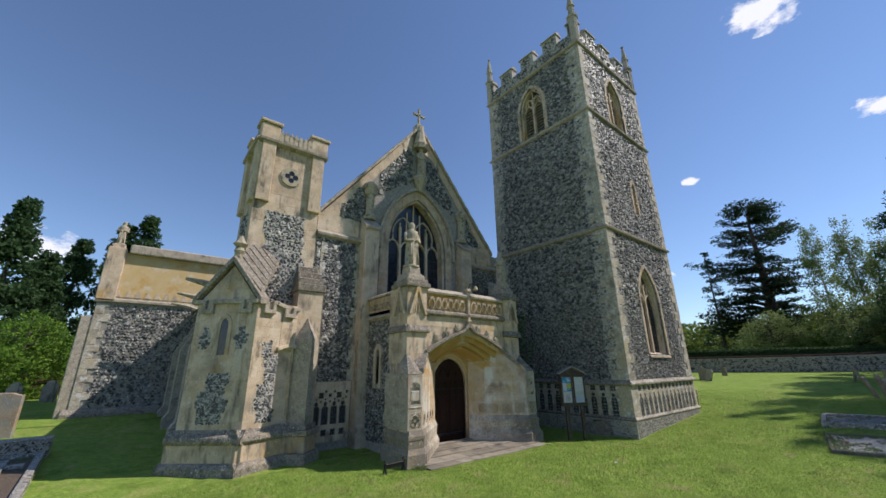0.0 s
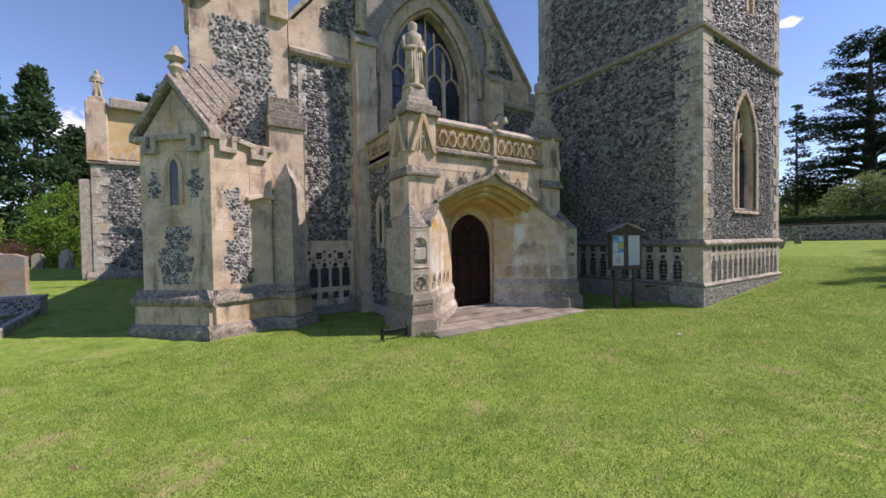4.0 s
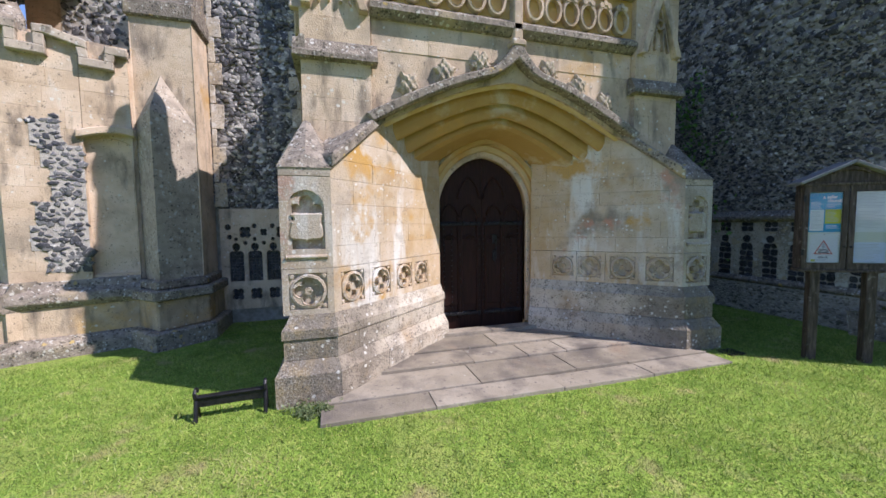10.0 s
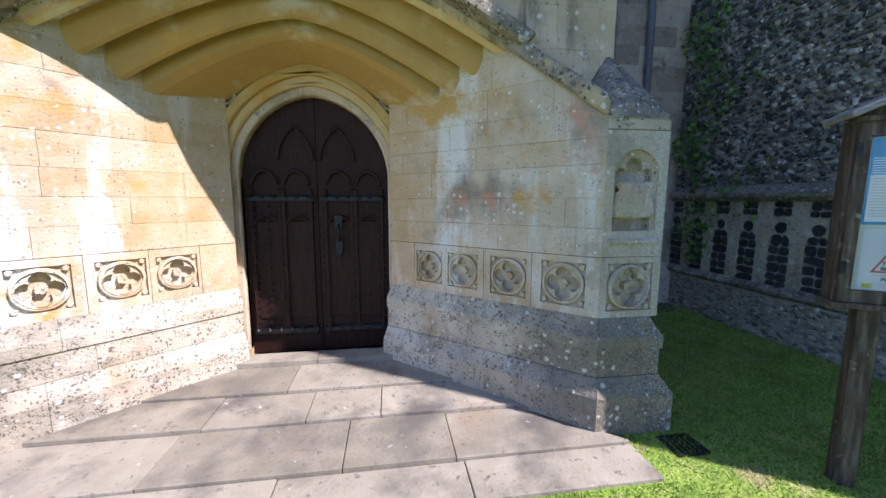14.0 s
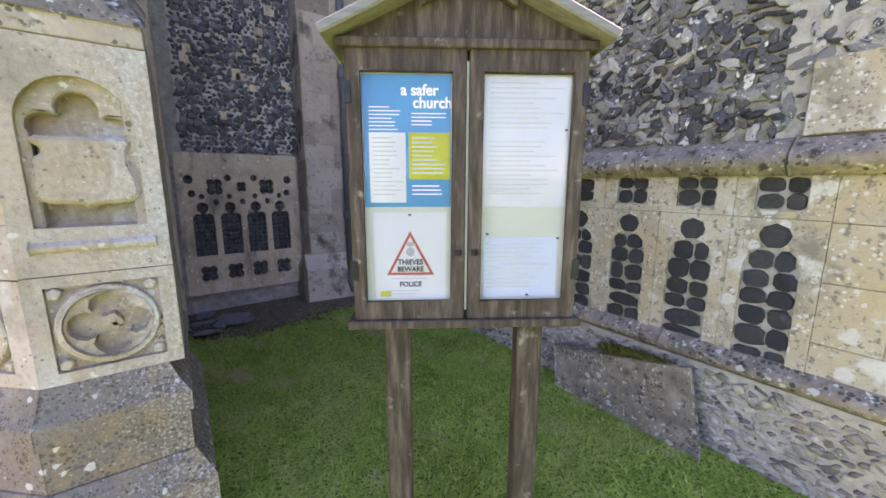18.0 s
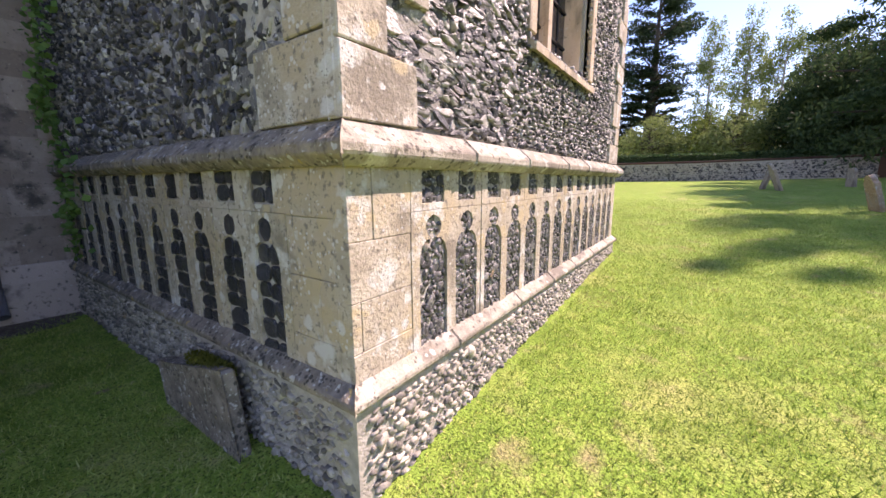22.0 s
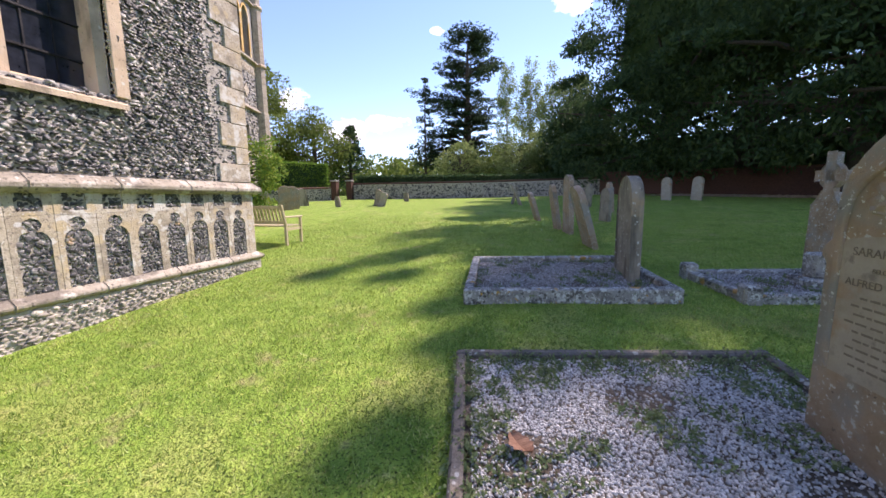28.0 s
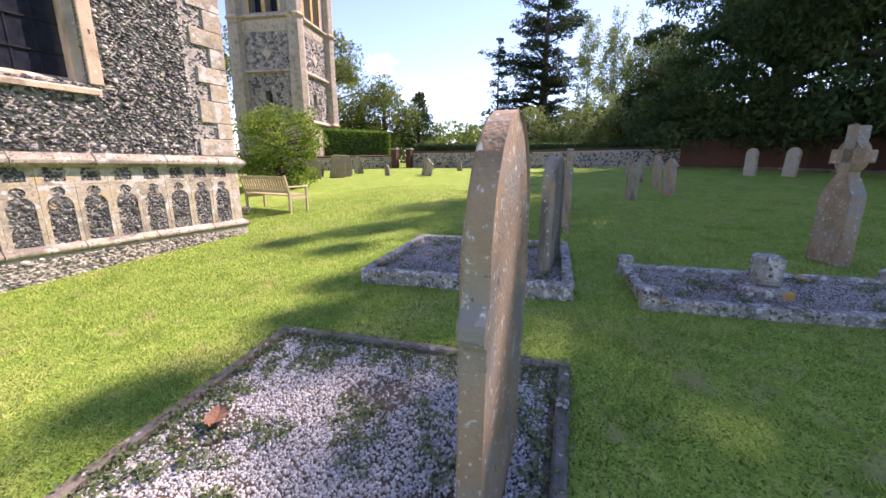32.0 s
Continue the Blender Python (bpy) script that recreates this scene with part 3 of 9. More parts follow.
def arc(cx, cy, r, a0, a1, n):
    return [(cx + r * math.cos(radians(a0 + (a1 - a0) * i / n)), cy + r * math.sin(radians(a0 + (a1 - a0) * i / n))) for i in range(n + 1)]


def pointed(c, w, b, rise, n=10, flat=0.0):
    """The curve of an arch from its left to its right springing; c centre, w half the span, b the springing's height; flat: a four-centred arch."""
    left = []
    for i in range(n + 1):
        if flat:
            q = 1 - i / n
            x, y = -w * q, rise * (1 - q ** flat)
        elif rise >= w:
            r = (w * w + rise * rise) / (2 * w)
            th = math.asin(rise / r) * i / n
            x, y = -w + r * (1 - math.cos(th)), r * math.sin(th)
        else:
            q = i / n
            x = -w * math.cos(q * math.pi / 2) ** 1.15
            y = rise * (0.86 * math.sin(q * math.pi / 2) + 0.14 * q ** 3)
        left.append((x, y))
    return [(c + x, b + y) for x, y in left] + [(c - x, b + y) for x, y in left[-2::-1]]


def opening(c, w, b0, spring, rise, n=10):
    return [(c - w, b0)] + pointed(c, w, spring, rise, n) + [(c + w, b0)]


def ring_arch(bm, c, w, spring, rise, thick, fr, d0, d1, legs=None, n=10):
    """An arched band of the given thickness, with legs down to that height."""
    o, i = pointed(c, w + thick, spring, rise + thick * 1.15, n), pointed(c, w, spring, rise, n)
    if legs is not None:
        o = [(c - w - thick, legs)] + o + [(c + w + thick, legs)]
        i = [(c - w, legs)] + i + [(c + w, legs)]
    return plate(bm, o + i[::-1], [], fr, d0, d1)


def in_poly(px, py, poly):
    inside = np.zeros(len(px), bool)
    x0, y0 = poly[-1]
    for x1, y1 in poly:
        if y0 != y1:
            c = ((y1 > py) != (y0 > py)) & (px < (x0 - x1) * (py - y1) / (y0 - y1) + x1)
            inside ^= c
        x0, y0 = x1, y1
    return inside


def flint_centres(poly, holes, size, seed, squash=0.75, square=False):
    rng = np.random.default_rng(seed)
    p = np.array(poly)
    (a0, b0), (a1, b1) = p.min(0), p.max(0)
    nx, ny = max(1, int((a1 - a0) / size)), max(1, int((b1 - b0) / (size * squash)))
    gx, gy = np.meshgrid(np.arange(nx) + 0.5, np.arange(ny) + 0.5)
    j = 0.04 if square else 0.22
    gx = gx + (0.0 if square else 0.5) * (np.arange(ny)[:, None] % 2) + rng.uniform(-j, j, gx.shape)
    gy = gy + rng.uniform(-j, j, gy.shape)
    a, b = a0 + gx.ravel() * (a1 - a0) / nx, b0 + gy.ravel() * (b1 - b0) / ny
    keep = in_poly(a, b, poly)
    for h in holes:
        keep &= ~in_poly(a, b, h)
    return a[keep], b[keep], rng


def stone_rings(rng, n, size, squash, proud, tilt, square, fill=1.0, even=False):
    """Base, rim and face outlines of n split stones about their centres: (n, rings, corners, 3)."""
    if square:
        k, s = 4, np.full(n, size * 0.66)
        asp = np.full(n, squash)
        rot = rng.normal(0, 0.05, n)
        ang = np.pi / 4 + np.pi / 2 * (np.arange(k)[None] + rng.uniform(-0.07, 0.07, (n, k)))
        rad = s[:, None] * rng.uniform(0.88, 1.06, (n, k))
    else:
        k, s = 6, size * fill * rng.choice([0.34, 0.48, 0.62, 0.86], n, p=[0.24, 0.36, 0.3, 0.1])
        asp = rng.uniform(0.42, 0.95, n) * squash / 0.66
        rot = rng.normal(0, 0.25, n)
        ang = 2 * np.pi * (np.arange(k)[None] + rng.uniform(-0.46, 0.46, (n, k))) / k
        rad = s[:, None] * (rng.uniform(0.58, 1.34, (n, k)) if not even else rng.uniform(0.84, 1.12, (n, k)))
    ex, ey = rad * np.cos(ang), rad * np.sin(ang) * asp[:, None]
    ca, sa = np.cos(rot)[:, None], np.sin(rot)[:, None]
    ex, ey = ca * ex - sa * ey, sa * ex + ca * ey
    h = (proud * rng.uniform(0.35, 1.1, n))[:, None]
    tx, ty = rng.normal(0, tilt, n)[:, None], rng.normal(0, tilt, n)[:, None]
    slope = tx * ex + ty * ey
    q = rng.uniform(0.58, 0.86, (n, 1)) if not square else rng.uniform(0.84, 0.95, (n, 1))
    return np.stack([np.stack([ex, ey, np.full_like(ex, -0.015)], -1), np.stack([ex * 0.95, ey * 0.95, h * 0.6 + slope * 0.3], -1), np.stack([ex * q, ey * q, h + slope * 0.5], -1)], 1), k


def stone_quads(k):
    i, j = np.arange(k), (np.arange(k) + 1) % k
    quads = [np.stack([r * k + i, r * k + j, (r + 1) * k + j, (r + 1) * k + i], 1).ravel() for r in (0, 1)]
    cap = [[2 * k + c for c in (0, 1, 2, 3)]] + ([[2 * k + c for c in (0, 3, 4, 5)]] if k == 6 else [])
    return np.concatenate([*quads, np.array(cap).ravel()])


def flints(name, poly, holes, fr, size, seed, material, parent, proud=0.03, squash=0.75, depth=0.0, label="", tilt=0.35, square=False, fill=1.0, even=False):
    """A facing of irregular split stones set in the wall plane, each with a rim and a broken face."""
    a, b, rng = flint_centres(poly, holes, size, seed, squash, square)
    n = len(a)
    if not n:
        return None
    rings, k = stone_rings(rng, n, size, squash, proud, tilt, square, fill, even)
    o, u, v, nn = (np.array(w) for w in (fr.o, fr.u, fr.v, fr.n))
    verts = o + (a[:, None, None] + rings[..., 0])[..., None] * u + (b[:, None, None] + rings[..., 1])[..., None] * v + (depth + rings[..., 2])[..., None] * nn
    flat = (stone_quads(k)[None] + (np.arange(n) * 3 * k)[:, None]).ravel()
    return arrays(name, verts.reshape(-1, 3), flat, 4, material, parent, label, "stuff", smooth=size < 0.1 and tilt > 0.12)


FLINT_MESHES = {}


def nodule_meshes(size, material):
    """Sixteen rounded split flints, domed, with an uneven outline."""
    rng = np.random.default_rng(int(size * 1000))
    k, out = 10, []
    for _ in range(16):
        ang = 2 * np.pi * (np.arange(k) + rng.uniform(-0.3, 0.3, k)) / k
        rad = size * 0.62 * (1 + 0.2 * np.sin(2 * ang + rng.uniform(0, 6)) + 0.16 * np.sin(3 * ang + rng.uniform(0, 6)) + rng.uniform(-0.15, 0.15, k))
        asp, h, tx, ty = rng.uniform(0.55, 0.95), rng.uniform(0.014, 0.03), *rng.normal(0, 0.25, 2)
        ex, ey = rad * np.cos(ang), rad * np.sin(ang) * asp
        rows = [(1.0, -0.015), (0.97, 0.45 * h), (rng.uniform(0.74, 0.9), 0.92 * h), (0.45, h)]
        v = [(float(x * q), float(y * q), float(z + (tx * x + ty * y) * q * (0.0 if z < 0 else 0.5))) for q, z in rows for x, y in zip(ex, ey)]
        v.append((float(rng.normal(0, 0.1) * size), float(rng.normal(0, 0.07) * size), float(h * rng.uniform(0.85, 1.2))))
        f = [(r * k + i, r * k + (i + 1) % k, (r + 1) * k + (i + 1) % k, (r + 1) * k + i) for r in range(3) for i in range(k)]
        f += [(3 * k + i, 3 * k + (i + 1) % k, 4 * k) for i in range(k)]
        me = bpy.data.meshes.new("flint")
        me.from_pydata(v, [], f)
        me.materials.append(material)
        me.polygons.foreach_set("use_smooth", [True] * 20 + [False] * (len(f) - 20))
        out.append(me)
    return out


def flint_pieces(poly, holes, fr, size, seed, material, parent, squash=0.72, depth=0.0, low=1.0):
    """The same facing where it is passed at arm's length: each stone an object, on shared meshes."""
    if size not in FLINT_MESHES:
        FLINT_MESHES[size] = nodule_meshes(size, material)
    a, b, rng = flint_centres(poly, holes, size, seed, squash)
    m0 = Matrix((fr.u, fr.v, fr.n)).transposed().to_4x4()
    for i in range(len(a)):
        ob = new("flint", FLINT_MESHES[size][int(rng.integers(0, 16))])
        ob.parent = parent
        ob.matrix_basis = ROOT_INV[parent] @ Matrix.Translation(fr.at(float(a[i]), float(b[i]), depth)) @ m0 @ Matrix.Rotation(math.pi * int(rng.integers(0, 2)) + rng.normal(0, 0.35 * low * low), 4, "Z") @ Matrix.Diagonal((*(float(rng.choice([0.5, 0.75, 0.98, 1.3])) * q for q in (float(rng.uniform(0.85, 1.2)) / low, low, 0.8)), 1.0))


def leaves(name, centres, size, material, parent=None, label="", seed=0, droop=0.0, flat=0.0, kind="stuff", aspect=0.55):
    """Many small leaf blades, one bent quad each, at the given points."""
    rng = np.random.default_rng(seed)
    c = np.asarray(centres, float)
    n = len(c)
    d = rng.normal(0, 1, (n, 3))
    d[:, 2] = d[:, 2] * (1 - flat) - droop
    d /= np.linalg.norm(d, axis=1)[:, None]
    e = np.cross(d, rng.normal(0, 1, (n, 3)) * (1 - flat) + np.array([0, 0, flat]))
    e /= np.linalg.norm(e, axis=1)[:, None] + 1e-9
    s = size * rng.uniform(0.6, 1.3, (n, 1))
    v = np.stack([c - d * s * 0.5, c + e * s * aspect * 0.5, c + d * s * 0.5, c - e * s * aspect * 0.5], 1).reshape(-1, 3)
    return arrays(name, v, np.arange(4 * n), 4, material, parent, label, kind)


def clumps(centres, radii, per, seed, shell=0.5):
    """Points gathered in clumps, denser towards each clump's outside."""
    rng = np.random.default_rng(seed)
    c = np.repeat(np.asarray(centres, float), per, 0)
    r = np.repeat(np.asarray(radii, float), per, 0)
    if r.ndim == 1:
        r = r[:, None]
    d = rng.normal(0, 1, c.shape)
    d /= np.linalg.norm(d, axis=1)[:, None]
    return c + d * r * rng.uniform(shell, 1, (len(c), 1)) ** 0.6


def smooth01(x):
    x = np.clip(x, 0, 1)
    return x * x * (3 - 2 * x)


def ground_z(x, y):
    """The height of the lawn."""
    x, y = np.asarray(x, float), np.asarray(y, float)
    back = np.maximum(0, -y - 4)
    z = -0.15 + 0.065 * np.clip(x - 5, 0, 9) + 0.04 * np.clip(x - 14, 0, 26) + 0.01 * np.clip(x - 40, 0, 400)
    z = z + 0.015 * np.clip(back, 0, 12) * smooth01((x - 5) / 4)
    z = z + 0.15 * np.clip(-y - 5, 0, 14) * smooth01((1 - x) / 7)
    z = z + 0.045 * np.clip(y - 1, 0, 12) * smooth01((-5 - x) / 2)
    return z


def gz(x, y):
    return float(ground_z(x, y))


def ashlar(fr, outline, parent, seed, mt, course=0.26, length=0.55, d0=-0.12, d1=0.0, gap=0.0008, worn=0.0012):
    """Coursed stone blocks that fill a convex outline, each a piece of its own."""
    rng = random.Random(seed)
    b_lo, b_hi = min(p[1] for p in outline), max(p[1] for p in outline)

    def clip(poly, nx, ny, c):
        out = []
        for i, p in enumerate(poly):
            q = poly[(i + 1) % len(poly)]
            sp, sq = nx * p[0] + ny * p[1] - c, nx * q[0] + ny * q[1] - c
            if sp <= 0:
                out.append(p)
            if (sp < 0 < sq) or (sq < 0 < sp):
                t = sp / (sp - sq)
                out.append((p[0] + (q[0] - p[0]) * t, p[1] + (q[1] - p[1]) * t))
        return out

    area = sum(outline[i][0] * outline[(i + 1) % len(outline)][1] - outline[(i + 1) % len(outline)][0] * outline[i][1] for i in range(len(outline)))
    if area < 0:
        outline = outline[::-1]
    b, k = b_lo, 0
    while b < b_hi - 0.02:
        h = min(course * rng.uniform(0.85, 1.2), b_hi - b)
        if b_hi - b - h < 0.1:
            h = b_hi - b
        a = min(p[0] for p in outline) - (0.3 * (k % 2)) - rng.uniform(0, 0.2)
        while a < max(p[0] for p in outline):
            w = length * rng.uniform(0.7, 1.45)
            poly = [(a + gap, b + gap), (a + w - gap, b + gap), (a + w - gap, b + h - gap), (a + gap, b + h - gap)]
            for i, p in enumerate(outline):
                q = outline[(i + 1) % len(outline)]
                nx, ny = q[1] - p[1], -(q[0] - p[0])
                poly = clip(poly, nx, ny, nx * p[0] + ny * p[1])
                if len(poly) < 3:
                    break
            if len(poly) >= 3:
                ar = abs(sum(poly[i][0] * poly[(i + 1) % len(poly)][1] - poly[(i + 1) % len(poly)][0] * poly[i][1] for i in range(len(poly)))) / 2
                if ar > 0.002:
                    m = mt(a + w / 2, b + h / 2) if callable(mt) else mt
                    part("stone", prism(bmesh.new(), poly, fr, d0, d1 + rng.uniform(-0.002, 0.002)), m, parent, bevel=worn if ar > 0.01 else 0)
            a += w
        b += h
        k += 1

# ---- lawn ----
def build_ground():
    ax = np.unique(np.concatenate([np.linspace(-900, -60, 9), np.linspace(-60, -20, 9), np.linspace(-20, 24, 89), np.linspace(24, 80, 15), np.linspace(80, 900, 9)]))
    ay = np.unique(np.concatenate([np.linspace(-900, -60, 9), np.linspace(-60, -20, 9), np.linspace(-20, 12, 65), np.linspace(12, 60, 13), np.linspace(60, 900, 9)]))
    gx, gy = np.meshgrid(ax, ay)
    z = ground_z(gx, gy) + np.where((np.abs(gx) < 30) & (np.abs(gy) < 25), 0.012 * np.sin(gx * 1.7 + 1.1 * gy) * np.sin(gy * 2.1 - 0.6 * gx), 0)
    v = np.stack([gx, gy, z], -1).reshape(-1, 3)
    w = len(ax)
    i, j = np.meshgrid(np.arange(w - 1), np.arange(len(ay) - 1))
    k = (j * w + i).ravel()
    ob = arrays("ground", v, np.stack([k, k + 1, k + w + 1, k + w], 1).ravel(), 4, M_GRASS, None, "sunlit mown churchyard lawn with dry patches", "structure", True)
    return tagged(ob, category="lawn")


ground = build_ground()

# ---- church tower ----
TX0, TX1, TY0, TY1 = 5.25, 11.0, -3.43, 2.35
Z_LEDGE, Z_PLINTH, Z_MID, Z_BELL, Z_PAR = 0.42, 1.56, 7.45, 13.05, 16.8
tower = thing("church_tower", pose(8.1, -0.5, -0.2), "tall square flint church tower with stone quoins and battlements", "tower", world_built=True)
FA = Face((TX0, TY1, 0), (0, -1, 0))          # faces the porch
FB = Face((TX0, TY0, 0), (1, 0, 0))           # faces the lawn
FC = Face((TX1, TY0, 0), (0, 1, 0))
FD = Face((TX1, TY1, 0), (-1, 0, 0))
LA, LB = TY1 - TY0, TX1 - TX0
LOZ = [(-0.095, 0.0), (0.095, 0.0), (0.095, 0.5), (0.078, 0.555), (0.05, 0.585), (0.02, 0.59), (0.045, 0.62), (0.055, 0.655), (0.04, 0.69), (0.0, 0.71),
       (-0.04, 0.69), (-0.055, 0.655), (-0.045, 0.62), (-0.02, 0.59), (-0.05, 0.585), (-0.078, 0.555), (-0.095, 0.5)]


def quoins(fr, a, side, z0, z1, parent, seed, depth=0.027, widths=(0.55, 0.3)):
    """Corner stones of alternating length up a wall's edge; side +1 runs to larger a."""
    rng = random.Random(seed)
    z, k = z0, 0
    while z < z1 - 0.1:
        h = min(rng.uniform(0.26, 0.42), z1 - z)
        w = widths[k % 2] * rng.uniform(0.85, 1.15)
        a0, a1 = (a, a + w) if side > 0 else (a - w, a)
        bm = bmesh.new()
        j = lambda: rng.uniform(-0.012, 0.012)
        prism(bm, [(a0, z + 0.004), (a1 + (j() if side > 0 else 0), z + 0.004 + abs(j())), (a1 + (j() if side > 0 else 0), z + h - 0.004), (a0, z + h - 0.004)], fr, -0.05, depth + rng.uniform(0, 0.008))
        part("quoin", bm, M_PLINTH, parent, bevel=0.006)
        z += h
        k += 1


def flush_panels(centres, seed):
    """Proudwork plinth: stone sheet with figure-shaped flint panels and small square flints above."""
    holes = []
    fw = 1.28 if seed == 1 else 1.4
    for c in centres:
        holes.append([(c + x * fw, Z_LEDGE + 0.05 + y * 1.12) for x, y in LOZ])
        holes.append([(c - 0.105, 1.33), (c + 0.105, 1.33), (c + 0.105, 1.51), (c - 0.105, 1.51)])
    return holes


NEAR_FLINT = []
KNAP_MESHES = {}


def knapped_meshes(material):
    """Twelve squared flints of unit size with rounded corners and a flaked face."""
    rng = np.random.default_rng(77)
    k, out = 12, []
    for _ in range(12):
        ang = 2 * np.pi * (np.arange(k) + rng.uniform(-0.2, 0.2, k)) / k
        p = rng.uniform(3.2, 6.5)
        rad = 0.5 * (np.abs(np.cos(ang)) ** p + np.abs(np.sin(ang)) ** p) ** (-1 / p) * rng.uniform(0.9, 1.03, k)
        ex, ey, h = rad * np.cos(ang), rad * np.sin(ang), rng.uniform(0.01, 0.018)
        tx, ty = rng.normal(0, 0.007, 2)
        rows = [(1.0, -0.012), (0.97, 0.55 * h), (rng.uniform(0.8, 0.9), h), (0.42, h * rng.uniform(0.8, 1.15))]
        v = [(float(x * q), float(y * q), float(z + (tx * x + ty * y) * (z > 0))) for q, z in rows for x, y in zip(ex, ey)]
        v.append((float(rng.normal(0, 0.12)), float(rng.normal(0, 0.12)), float(h)))
        f = [(r * k + i, r * k + (i + 1) % k, (r + 1) * k + (i + 1) % k, (r + 1) * k + i) for r in range(3) for i in range(k)]
        f += [(3 * k + i, 3 * k + (i + 1) % k, 4 * k) for i in range(k)]
        me = bpy.data.meshes.new("flint")
        me.from_pydata(v, [], f)
        me.materials.append(material)
        out.append(me)
    return out


def panel_courses(fr, a0, a1, z0, z1, cols, rows, seed, material, parent, depth, head=0.0):
    """Knapped flints stacked in courses within a panel, narrower at the shoulders, with a round one on top."""
    if material not in KNAP_MESHES:
        KNAP_MESHES[material] = knapped_meshes(material)
    rng = random.Random(seed)
    m0 = Matrix((fr.u, fr.v, fr.n)).transposed().to_4x4()

    def stone(x, z, w, h):
        ob = new("flint", rng.choice(KNAP_MESHES[material]))
        ob.parent = parent
        ob.matrix_basis = ROOT_INV[tower] @ Matrix.Translation(fr.at(x, z, depth)) @ m0 @ Matrix.Rotation(rng.gauss(0, 0.06) + math.pi * rng.randrange(2), 4, "Z") @ Matrix.Diagonal((w, h, rng.uniform(0.8, 1.2), 1.0))

    z = z0
    for r in range(rows):
        h = (z1 - z) / (rows - r) * (rng.uniform(0.82, 1.18) if r < rows - 1 else 1.0)
        n = max(1, cols + rng.choice((0, 0, 0, 0, -1)))
        trim = 0.08 * (a1 - a0) if head and r == rows - 1 else 0.0
        cuts = [a0 + trim] + [a0 + (a1 - a0) * (i + rng.uniform(-0.22, 0.22)) / n for i in range(1, n)] + [a1 - trim]
        for p, q in zip(cuts, cuts[1:]):
            stone((p + q) / 2, z + h / 2 + rng.uniform(-0.003, 0.003), (q - p) * rng.uniform(0.92, 1.03), h * rng.uniform(0.92, 1.02))
        z += h
    if head:
        stone((a0 + a1) / 2, z1 + head * 0.56, head, head)



